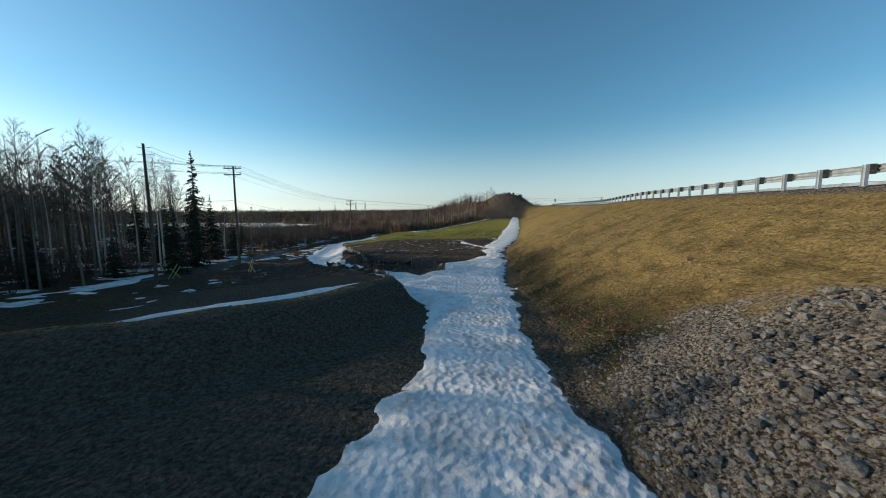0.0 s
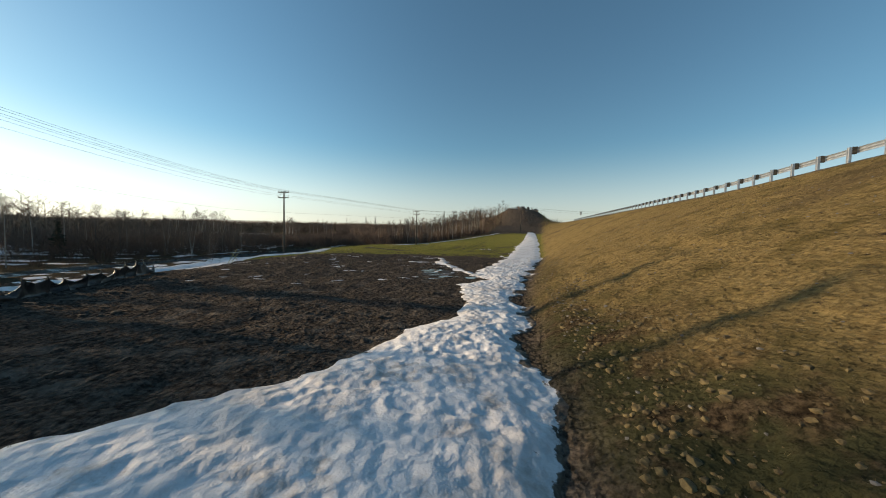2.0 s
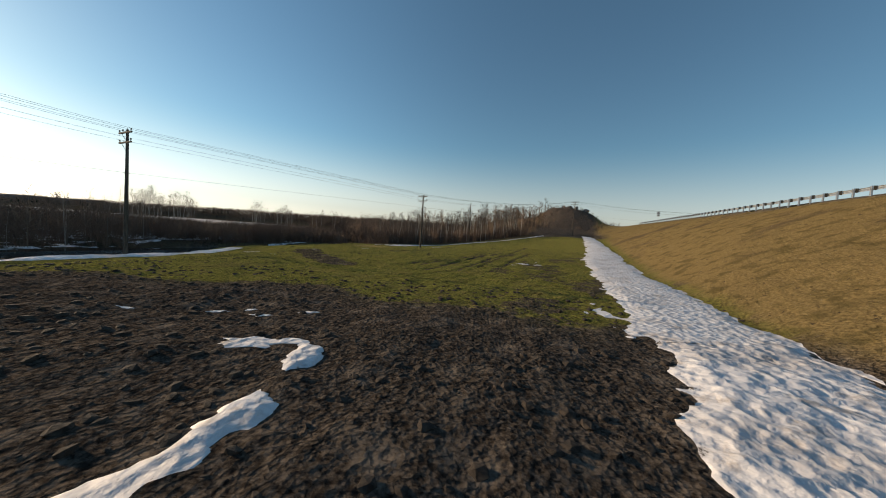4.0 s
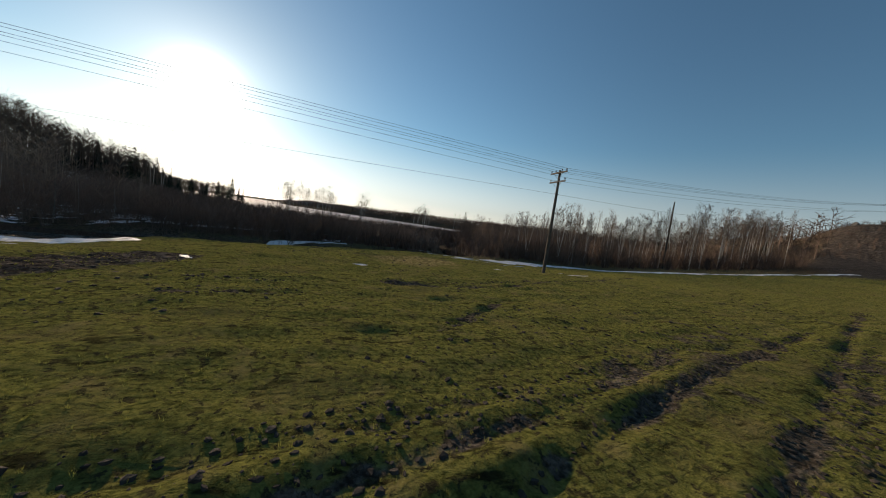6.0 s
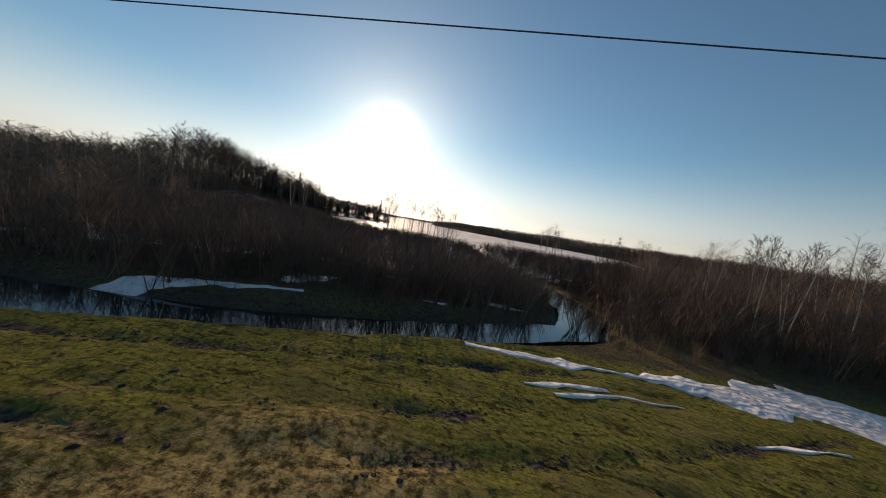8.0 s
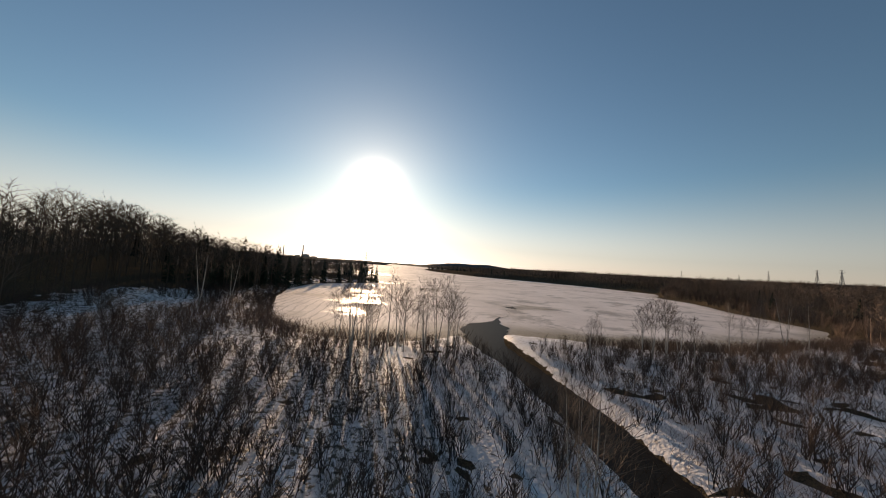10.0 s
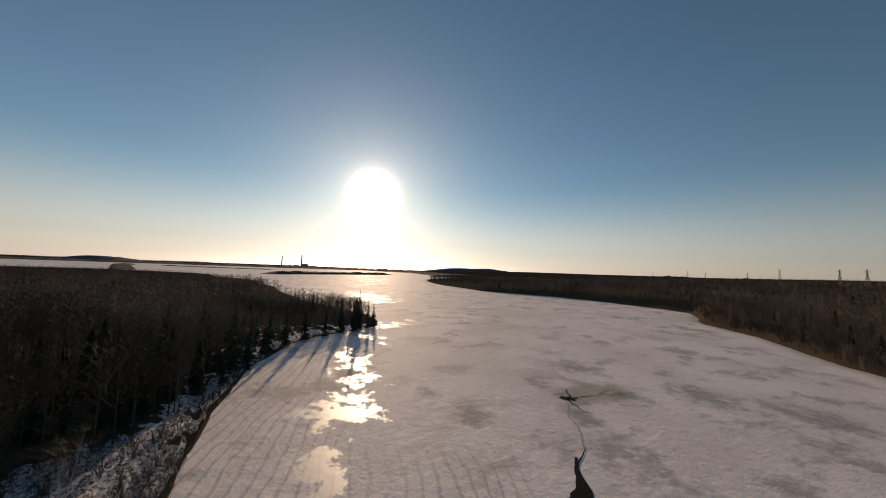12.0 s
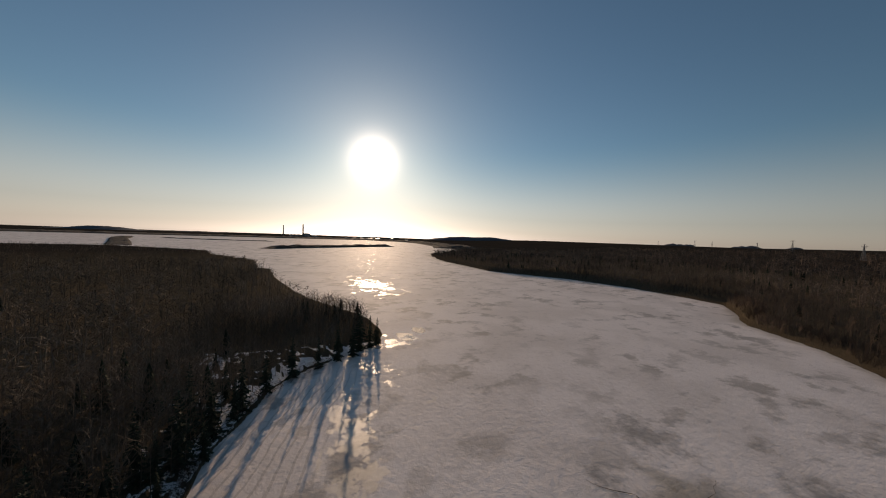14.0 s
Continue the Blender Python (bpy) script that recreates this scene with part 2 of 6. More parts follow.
def snow_depth(x, y):
    """Thickness of the lying snow; negative where the ground is bare."""
    ragged = 0.55 * fbm(x, y, 1.7, 4, 71)
    def band(pts, half, thick=0.12):
        return np.clip((half - line_dist(x, y, pts)[0] + ragged) * 0.22, -0.3, thick)
    t = np.clip((inside(x, y, SNOW_DITCH) + (0.9 + 0.3 * smooth(37, 41, y) * smooth(66, 58, y)) * ragged + 0.35 * fbm(x, y, 0.8, 3, 74)) * 0.15, -0.3, 0.10)
    # half-melted edge on the field side
    melt = np.clip(0.16 * fbm(x, y, 2.3, 4, 75) - 0.075 - 0.028 * np.clip(-inside(x, y, SNOW_DITCH) - 0.4, 0, 9), -0.3, 0.035)
    s, n = road_frame(x, y)
    t = np.maximum(t, np.where((y > 38) & (n < np.interp(s, TOE_S, TOE_N) - 1.2), melt, -0.3))
    _, along = line_dist(x, y, CHANNEL)
    t = np.maximum(t, band(CHANNEL, np.interp(along, (0, 6, 14, 26, 34, 60), (1.3, 0.9, 1.1, 2.4, 2.6, 1.3))))
    t = np.maximum(t, band([(-40, 10.5), (-20, 12.2), (-14.2, 14.6), (-9.4, 19.2), (-5.8, 21.6), (-4, 22.4)], 0.9))
    t = np.maximum(t, np.clip((0.38 - line_dist(x, y, [(3.5, 60.5), (3.8, 55), (4.5, 51.2), (5.2, 49.1), (5.8, 47.2), (6.6, 45.8)])[0] + 0.8 * ragged + 0.5 * fbm(x, y, 0.8, 3, 73)) * 0.22, -0.3, 0.06))
    t = np.maximum(t, band([(-23, 72), (-21.5, 78), (-18, 83)], 1.1))
    # drift at the foot of the trees beside the poles
    t = np.maximum(t, band([(-31.0, 24.5), (-30.2, 30), (-29.4, 35.5), (-28.6, 40.5), (-26.4, 45)], 1.3 + 2.2 * fbm(x, y, 2.6, 3, 85)))
    # woodland floors: patchy cover
    wx, wy = x + 9 * fbm(x, y, 11, 3, 83) - 1.0, y + 14 * fbm(x, y, 13, 3, 84)
    wood = smooth(-18, -25, wx) * smooth(112, 104, y) * smooth(-24, 26, wy) * (1 - smooth(72, 78, y) * smooth(-29, -26, x)) + smooth(-24, -42, wx) * smooth(90, 112, y) * smooth(236, 222, y)
    patchy = np.clip(0.09 * fbm(x, y, 5.5, 3, 79) + 0.25 * fbm(x, y, 1.3, 3, 80) - 0.05 + 0.10 * smooth(80, 90, y) + 0.05 * smooth(-36, -44, x) * smooth(-125, -110, x) + 0.06 * smooth(-45, -62, x) * smooth(70, 88, y) - (0.17 + 0.2 * smooth(101, 93, y)) * smooth(-1, 5, inside(x, y, WOOD_LEFT)) * smooth(-62, -92, wx + 10 * smooth(70, 95, y)) - 0.08 * smooth(0.95, 0.45, wood) - 0.07 * smooth(-31, -28, x) * smooth(50, 40, y), -0.3, 0.05)
    t = np.maximum(t, np.where(wood > 0.5, patchy, -0.3))
    t = np.minimum(t, np.clip((line_dist(x, y, RIVER)[0] - np.interp(x, (-70, -58, -30), (3.2, 2.0, 1.7)) + 0.4 * ragged) * 0.16, -0.3, 1.0))
    t = np.where(x < -88, np.minimum(t, -0.03 * (inside(x, y, LAKE) + 1.2 + 1.5 * ragged)), t)
    s, n = road_frame(x, y)
    return np.minimum(t, np.clip((np.interp(s, TOE_S, TOE_N) + 0.30 + 0.45 * ragged + 0.55 * fbm(x, y, 0.7, 3, 77) - n) * 0.25, -0.3, 1.0))


# ---- materials ----
class Nodes:
    """Small wrapper round a material's node tree."""

    def __init__(self, name):
        self.mat = bpy.data.materials.new(name)
        self.mat.use_nodes = True
        self.tree = self.mat.node_tree
        self.bsdf = self.tree.nodes["Principled BSDF"]
        self.place = self.add("ShaderNodeNewGeometry").outputs["Position"]

    def add(self, kind, **inputs):
        node = self.tree.nodes.new(kind)
        for key, value in inputs.items():
            self.put(node.inputs[key.replace("_", " ")], value)
        return node

    def put(self, socket, value):
        if isinstance(value, bpy.types.NodeSocket):
            self.tree.links.new(value, socket)
        elif isinstance(value, tuple) and len(value) == 3 and socket.type == "RGBA":
            socket.default_value = (*value, 1.0)
        else:
            socket.default_value = value

    def noise(self, scale, detail=4.0, rough=0.55, vector=None, stretch=None):
        source = vector or self.place
        if stretch:
            m = self.add("ShaderNodeMapping", Vector=source)
            m.inputs["Scale"].default_value = stretch
            source = m.outputs[0]
        return self.add("ShaderNodeTexNoise", Vector=source, Scale=scale, Detail=detail, Roughness=rough).outputs["Fac"]

    def cells(self, scale, smoothness=0.6):
        n = self.add("ShaderNodeTexVoronoi", Vector=self.place, Scale=scale)
        n.feature = "SMOOTH_F1"
        n.inputs["Smoothness"].default_value = smoothness
        return n.outputs["Distance"]

    def step(self, value, low, high, to_low=0.0, to_high=1.0):
        n = self.add("ShaderNodeMapRange", Value=value, From_Min=low, From_Max=high, To_Min=to_low, To_Max=to_high)
        n.interpolation_type = "SMOOTHSTEP"
        return n.outputs[0]

    def calc(self, op, a, b=0.0):
        n = self.tree.nodes.new("ShaderNodeMath")
        n.operation = op
        self.put(n.inputs[0], a)
        self.put(n.inputs[1], b)
        return n.outputs[0]

    def mix(self, fac, a, b):
        n = self.tree.nodes.new("ShaderNodeMix")
        n.data_type = "RGBA"
        self.put(n.inputs[0], fac)
        self.put(n.inputs[6], a)
        self.put(n.inputs[7], b)
        return n.outputs[2]

    def attr(self, name):
        n = self.tree.nodes.new("ShaderNodeAttribute")
        n.attribute_name = name
        return n.outputs["Fac"]

    def bump(self, height, strength=0.5, distance=0.05, before=None):
        n = self.add("ShaderNodeBump", Height=height, Strength=strength, Distance=distance)
        if before:
            self.put(n.inputs["Normal"], before)
        return n.outputs[0]

    def done(self, color, rough=0.9, normal=None, metal=0.0, spec=0.3):
        self.put(self.bsdf.inputs["Base Color"], color)
        self.put(self.bsdf.inputs["Roughness"], rough)
        self.put(self.bsdf.inputs["Metallic"], metal)
        self.put(self.bsdf.inputs["Specular IOR Level"], spec)
        if normal:
            self.put(self.bsdf.inputs["Normal"], normal)
        return self.mat


def ground_material():
    k = Nodes("ground")
    fine, mid, wide = k.noise(9.0, 6, 0.65), k.noise(1.3, 5), k.noise(0.13, 4)
    mud = k.mix(k.step(fine, 0.35, 0.7), (0.034, 0.028, 0.024), (0.165, 0.135, 0.110))
    mud = k.mix(k.step(mid, 0.48, 0.78), mud, (0.22, 0.182, 0.148))
    litter = k.mix(k.step(fine, 0.3, 0.75), (0.048, 0.038, 0.028), (0.175, 0.132, 0.086))
    litter = k.mix(k.step(mid, 0.5, 0.8), litter, (0.15, 0.115, 0.065))
    aligned = k.add("ShaderNodeMapping", Vector=k.place)
    aligned.inputs["Rotation"].default_value = (0.0, 0.0, radians(-57))
    lanes = k.noise(1.0, 5, 0.62, aligned.outputs[0], (1.1, 4.2, 1.0))
    turf = k.mix(k.step(fine, 0.3, 0.7), (0.078, 0.082, 0.022), (0.235, 0.222, 0.058))
    turf = k.mix(k.step(mid, 0.52, 0.72), turf, (0.215, 0.178, 0.070))
    turf = k.mix(k.step(k.noise(5.5, 6, 0.7), 0.53, 0.61), turf, (0.042, 0.036, 0.022))
    turf = k.mix(k.step(k.noise(0.35, 5, 0.65), 0.50, 0.66, 0.0, 0.6), turf, (0.170, 0.138, 0.056))
    turf = k.mix(k.calc("MULTIPLY", k.step(lanes, 0.56, 0.64), k.step(k.noise(0.5, 3), 0.35, 0.6, 0.35, 1.0)), turf, (0.026, 0.022, 0.012))
    streak = k.noise(0.9, 5, 0.6, stretch=(0.55, 1.0, 2.0))
    mulch = k.mix(k.step(fine, 0.3, 0.75), (0.150, 0.108, 0.050), (0.330, 0.236, 0.105))
    mulch = k.mix(k.step(streak, 0.48, 0.66), mulch, (0.135, 0.102, 0.044))
    mulch = k.mix(k.step(wide, 0.55, 0.75), mulch, (0.110, 0.082, 0.050))
    mulch = k.mix(k.step(k.noise(2.4, 6, 0.7), 0.60, 0.68), mulch, (0.060, 0.046, 0.032))
    mulch = k.mix(k.step(k.noise(30.0, 2), 0.70, 0.76), mulch, (0.34, 0.32, 0.29))
    low = k.mix(k.step(mid, 0.42, 0.6), (0.050, 0.050, 0.026), k.mix(k.step(fine, 0.35, 0.65), (0.020, 0.015, 0.011), (0.105, 0.076, 0.048)))
    mud = k.mix(k.attr("spoil"), mud, k.mix(k.step(fine, 0.3, 0.7), (0.058, 0.050, 0.041), (0.18, 0.152, 0.118)))
    color = k.mix(k.step(k.calc("ADD", k.attr("turf"), k.calc("MULTIPLY", k.calc("SUBTRACT", mid, 0.5), 1.2)), 0.4, 0.6), mud, turf)
    thatch = k.mix(k.step(k.noise(6.0, 6, 0.7), 0.38, 0.62), (0.060, 0.045, 0.022), (0.46, 0.335, 0.15))
    color = k.mix(k.attr("straw"), color, thatch)
    color = k.mix(k.attr("litter"), color, litter)
    color = k.mix(k.attr("slope"), color, k.mix(k.attr("foot"), mulch, low))
    grit = k.mix(k.step(k.noise(14.0, 4, 0.65), 0.38, 0.66), (0.035, 0.028, 0.022), (0.26, 0.235, 0.21))
    color = k.mix(k.attr("gravel"), color, grit)
    color = k.mix(k.attr("far"), color, k.mix(k.noise(0.012, 5), (0.022, 0.019, 0.016), (0.060, 0.048, 0.038)))
    damp = k.step(k.calc("ADD", k.attr("damp"), k.calc("MULTIPLY", k.calc("SUBTRACT", k.noise(0.8, 4), 0.5), 0.9)), 0.45, 0.75)
    color = k.mix(k.calc("MULTIPLY", damp, 0.5), color, (0.020, 0.018, 0.016))
    wet = k.step(k.calc("ADD", k.attr("damp"), k.calc("MULTIPLY", k.calc("SUBTRACT", k.noise(0.9, 5), 0.5), 1.6)), 0.84, 0.90)
    rough = k.calc("SUBTRACT", k.step(damp, 0.0, 1.0, 0.95, 0.60), k.calc("MULTIPLY", wet, 0.54))
    normal = k.bump(k.noise(0.9, 6, 0.66), k.step(k.attr("turf"), 0.0, 1.0, 1.0, 0.14), 0.25)
    normal = k.bump(lanes, k.step(k.attr("turf"), 0.0, 1.0, 0.0, 0.8), -0.22, normal)
    normal = k.bump(k.noise(5.0, 6, 0.72), 1.0, 0.13, normal)
    crumb = k.calc("ADD", k.cells(4.2, 0.3), k.calc("MULTIPLY", k.cells(12.0, 0.25), 0.5))
    normal = k.bump(crumb, k.calc("MULTIPLY", k.step(k.attr("slope"), 0.0, 1.0, 1.0, 0.5), k.calc("MULTIPLY", k.step(k.attr("turf"), 0.0, 1.0, 1.0, 0.3), k.step(wet, 0.0, 1.0, 1.0, 0.1))), 0.17, normal)
    normal = k.bump(k.noise(38.0, 3, 0.6), 0.6, 0.015, normal)
    k.put(k.bsdf.inputs["Sheen Weight"], k.calc("MULTIPLY", k.calc("MULTIPLY", k.attr("turf"), k.calc("SUBTRACT", 1.0, k.attr("slope"))), 0.13))
    k.put(k.bsdf.inputs["Sheen Roughness"], 0.45)
    k.put(k.bsdf.inputs["Sheen Tint"], (0.75, 0.70, 0.22))
    return k.done(color, rough, normal, 0.0, k.calc("MULTIPLY", damp, 0.35))


def snow_material():
    k = Nodes("snow")
    old = k.step(k.noise(0.5, 5), 0.42, 0.72)
    color = k.mix(old, (0.80, 0.775, 0.77), (0.63, 0.585, 0.56))
    color = k.mix(k.step(k.noise(1.3, 7, 0.72), 0.50, 0.70, 0.0, 0.85), color, (0.43, 0.365, 0.315))
    color = k.mix(k.step(k.noise(22.0, 3), 0.72, 0.80), color, (0.30, 0.26, 0.22))
    speck = k.calc("ADD", k.attr("thin"), k.calc("MULTIPLY", k.calc("SUBTRACT", k.noise(2.1, 7, 0.72), 0.5), 2.6))
    soil = k.mix(k.step(k.noise(6.0, 5, 0.65), 0.35, 0.65), (0.050, 0.038, 0.028), (0.150, 0.112, 0.075))
    color = k.mix(k.step(speck, 0.52, 0.66), color, soil)
    normal = k.bump(k.calc("ADD", k.cells(4.4, 0.5), k.calc("MULTIPLY", k.noise(5.0, 3, 0.5), 0.8)), 0.75, 0.09)
    normal = k.bump(k.noise(16.0, 4), 0.4, 0.03, normal)
    return k.done(color, 0.62, normal, 0.0, 0.3)


def ice_material():
    k = Nodes("lake_ice")
    color = k.mix(k.step(k.noise(0.03, 6, 0.6), 0.42, 0.62), (0.86, 0.775, 0.725), (0.74, 0.66, 0.61))
    stain = k.calc("MULTIPLY", k.step(k.noise(0.085, 6, 0.68, stretch=(1.0, 0.75, 1.0)), 0.50, 0.63), k.step(k.noise(0.017, 3), 0.40, 0.56, 0.35, 1.0))
    color = k.mix(k.calc("MULTIPLY", stain, 0.75), color, (0.32, 0.28, 0.245))
    color = k.mix(k.step(k.noise(0.6, 6, 0.7), 0.50, 0.75, 0.0, 0.55), color, (0.56, 0.50, 0.455))
    color = k.mix(k.step(k.calc("ADD", k.attr("grey"), k.calc("MULTIPLY", k.calc("SUBTRACT", k.noise(0.3, 5, 0.65), 0.5), 1.4)), 0.35, 0.95, 0.0, 0.75), color, (0.27, 0.245, 0.225))
    color = k.mix(k.attr("brown"), color, k.mix(k.noise(1.1, 5), (0.10, 0.080, 0.040), (0.34, 0.28, 0.18)))
    wet = k.step(k.calc("ADD", k.attr("wet"), k.calc("MULTIPLY", k.calc("SUBTRACT", k.noise(0.16, 8, 0.7), 0.5), 3.4)), 0.48, 0.66)
    edge = k.calc("ADD", k.attr("pool"), k.calc("MULTIPLY", k.calc("SUBTRACT", k.noise(0.45, 5, 0.6), 0.5), 0.9))
    pool = k.step(edge, 0.50, 0.58)
    rim = k.calc("MULTIPLY", k.step(edge, 0.33, 0.42), k.step(edge, 0.50, 0.44))
    color = k.mix(k.calc("MULTIPLY", wet, 0.40), color, (0.46, 0.415, 0.33))
    color = k.mix(k.calc("MULTIPLY", rim, 0.8), color, (0.88, 0.84, 0.80))
    color = k.mix(k.calc("MULTIPLY", pool, 0.9), color, (0.20, 0.20, 0.21))
    rough = k.calc("SUBTRACT", k.calc("SUBTRACT", 0.78, k.calc("MULTIPLY", wet, 0.36)), k.calc("MULTIPLY", pool, 0.20))
    turned = k.add("ShaderNodeMapping", Vector=k.place)
    turned.inputs["Rotation"].default_value = (0.0, 0.0, 0.35)
    lanes = k.add("ShaderNodeTexWave", Vector=turned.outputs[0], Scale=0.16, Distortion=9.0, Detail=3.0, Detail_Scale=0.35)
    lanes.bands_direction = "Y"
    groove = k.calc("MULTIPLY", k.step(lanes.outputs["Fac"], 0.80, 0.97), k.attr("track"))
    color = k.mix(k.calc("MULTIPLY", groove, 0.6), color, (0.42, 0.375, 0.345))
    normal = k.bump(k.noise(0.5, 6, 0.66), k.step(wet, 0, 1, 0.9, 0.12), 0.22)
    normal = k.bump(k.noise(3.0, 5, 0.65), k.step(wet, 0, 1, 0.7, 0.2), 0.05, normal)
    normal = k.bump(groove, -0.6, 0.2, normal)
    return k.done(color, rough, normal, 0.0, 0.45)


def water_material():
    k = Nodes("water")
    color = k.mix(k.noise(0.6, 3), (0.010, 0.012, 0.012), (0.024, 0.024, 0.020))
    normal = k.bump(k.noise(1.6, 3, 0.5), 0.10, 0.05)
    return k.done(color, 0.05, normal, 0.0, 0.5)


def plain_material(name, dark, light, scale=3.0, rough=0.85, bumpy=0.3, deep=0.02, stretch=None, metal=0.0, spec=0.3, vary=0.0):
    k = Nodes(name)
    obj = k.add("ShaderNodeTexCoord").outputs["Object"]
    color = k.mix(k.step(k.noise(scale, 5, 0.62, obj, stretch), 0.32, 0.70), dark, light)
    if vary:
        tint = k.add("ShaderNodeObjectInfo").outputs["Random"]
        color = k.mix(k.calc("MULTIPLY", tint, vary), color, tuple(0.5 * c for c in dark))
    normal = k.bump(k.noise(scale * 4, 4, 0.6, obj, stretch), bumpy, deep)
    return k.done(color, rough, normal, metal, spec)


def birch_material(name, pale, dark):
    k = Nodes(name)
    obj = k.add("ShaderNodeTexCoord").outputs["Object"]
    scars = k.step(k.noise(5.0, 5, 0.7, obj, (1.0, 1.0, 2.6)), 0.56, 0.66)
    age = k.step(k.noise(0.35, 3, 0.5, obj), 0.35, 0.7)
    tint = k.add("ShaderNodeObjectInfo").outputs["Random"]
    base = k.mix(tint, pale, tuple(0.55 * c for c in pale))
    color = k.mix(scars, k.mix(age, base, tuple(0.7 * c for c in pale)), dark)
    return k.done(color, 0.85, k.bump(k.noise(14.0, 4, 0.6, obj), 0.4, 0.02), 0.0, 0.2)


def island_material(name, dark, light, rough=0.9):
    """For joined growth: each small piece takes its own tone."""
    k = Nodes(name)
    tone = k.add("ShaderNodeNewGeometry").outputs["Random Per Island"]
    color = k.mix(tone, dark, light)
    color = k.mix(k.step(k.noise(0.02, 3), 0.35, 0.65), color, tuple(0.75 * c for c in dark))
    return k.done(color, rough, None, 0.0, 0.15)


def blade_material(name, dark, light):
    """Thin leaves that let the light through."""
    k = Nodes(name)
    color = k.mix(k.add("ShaderNodeNewGeometry").outputs["Random Per Island"], dark, light)
    k.done(color, 0.7, None, 0.0, 0.3)
    glow = k.add("ShaderNodeBsdfTranslucent", Color=color)
    both = k.add("ShaderNodeMixShader", Fac=0.5)
    k.tree.links.new(k.bsdf.outputs[0], both.inputs[1])
    k.tree.links.new(glow.outputs[0], both.inputs[2])
    k.tree.links.new(both.outputs[0], k.tree.nodes["Material Output"].inputs["Surface"])
    return k.mat


def slush_material():
    k = Nodes("dark_slush")
    color = k.mix(k.noise(0.5, 5), (0.007, 0.007, 0.007), (0.022, 0.019, 0.015))
    return k.done(color, 0.5, k.bump(k.noise(2.2, 4), 0.4, 0.08), 0.0, 0.04)


GROUND, SNOW, ICE, WATER, SLUSH = ground_material(), snow_material(), ice_material(), water_material(), slush_material()
ASPHALT = plain_material("asphalt", (0.040, 0.040, 0.042), (0.070, 0.068, 0.066), 6.0, 0.9, 0.4, 0.01)
SHOULDER = plain_material("shoulder_gravel", (0.13, 0.115, 0.095), (0.30, 0.275, 0.24), 9.0, 0.95, 0.8, 0.03)
STEEL = plain_material("galvanised_steel", (0.42, 0.45, 0.48), (0.62, 0.65, 0.68), 2.5, 0.48, 0.08, 0.004, metal=0.75)
BLOCK = plain_material("treated_block", (0.060, 0.052, 0.042), (0.13, 0.11, 0.085), 6.0, 0.9, 0.4, 0.01, (1, 1, 6))
POLE_WOOD = plain_material("weathered_pole_wood", (0.055, 0.046, 0.038), (0.165, 0.138, 0.110), 3.0, 0.9, 0.5, 0.012, (6, 6, 0.5), vary=0.4)
ARM_WOOD = plain_material("grey_crossarm_wood", (0.09, 0.082, 0.072), (0.20, 0.18, 0.155), 4.0, 0.9, 0.4, 0.01, (0.6, 5, 5))
GLASS_INS = plain_material("insulator_porcelain", (0.07, 0.045, 0.035), (0.13, 0.09, 0.07), 5.0, 0.25, 0.05, 0.002, spec=0.5)
WIRE = plain_material("aged_wire", (0.030, 0.030, 0.032), (0.060, 0.060, 0.062), 2.0, 0.55, 0.05, 0.001, metal=0.4)
FABRIC = plain_material("black_silt_fabric", (0.012, 0.012, 0.013), (0.060, 0.052, 0.047), 1.3, 0.42, 0.5, 0.03, spec=0.4)
STAKE = plain_material("rough_sawn_stake", (0.16, 0.125, 0.085), (0.33, 0.27, 0.19), 5.0, 0.85, 0.4, 0.006, (6, 6, 0.6))
LATH = plain_material("yellow_lath", (0.38, 0.31, 0.13), (0.55, 0.47, 0.22), 5.0, 0.8, 0.3, 0.004, (6, 6, 0.6))
STONE = plain_material("crushed_stone", (0.10, 0.094, 0.088), (0.33, 0.31, 0.29), 5.0, 0.9, 0.7, 0.02, vary=0.7)
CLOD = plain_material("earth_clod", (0.026, 0.020, 0.016), (0.080, 0.062, 0.047), 6.0, 0.95, 0.8, 0.03)
SLOPE_CLOD = plain_material("dry_earth_clod", (0.070, 0.052, 0.028), (0.20, 0.150, 0.070), 6.0, 0.95, 0.8, 0.03)
ROCK = plain_material("dark_rock", (0.050, 0.048, 0.046), (0.20, 0.19, 0.18), 0.5, 0.92, 0.8, 0.3)
BARK_PALE = birch_material("pale_birch_bark", (0.50, 0.47, 0.42), (0.060, 0.052, 0.045))
BARK_GREY = birch_material("grey_aspen_bark", (0.17, 0.155, 0.13), (0.060, 0.052, 0.045))
TWIG = plain_material("bare_twigs", (0.10, 0.076, 0.062), (0.24, 0.185, 0.148), 2.0, 0.9, 0.1, 0.01, vary=0.4)
BARK_DARK = plain_material("spruce_bark", (0.045, 0.036, 0.028), (0.11, 0.088, 0.070), 5.0, 0.95, 0.6, 0.02, vary=0.3)
NEEDLE = plain_material("spruce_needles", (0.010, 0.018, 0.010), (0.036, 0.052, 0.026), 3.0, 0.85, 0.3, 0.03, vary=0.4)
WOOD_FAR = island_material("bare_wood", (0.10, 0.075, 0.056), (0.34, 0.255, 0.19))
WOOD_RED = island_material("reddish_bare_wood", (0.125, 0.085, 0.062), (0.36, 0.25, 0.185))
NEEDLE_FAR = island_material("far_needles", (0.010, 0.017, 0.010), (0.040, 0.052, 0.026))
SHRUB = island_material("bare_shrubs", (0.085, 0.058, 0.045), (0.27, 0.185, 0.14))
BLADE = blade_material("grass_blades", (0.12, 0.14, 0.03), (0.36, 0.35, 0.09))
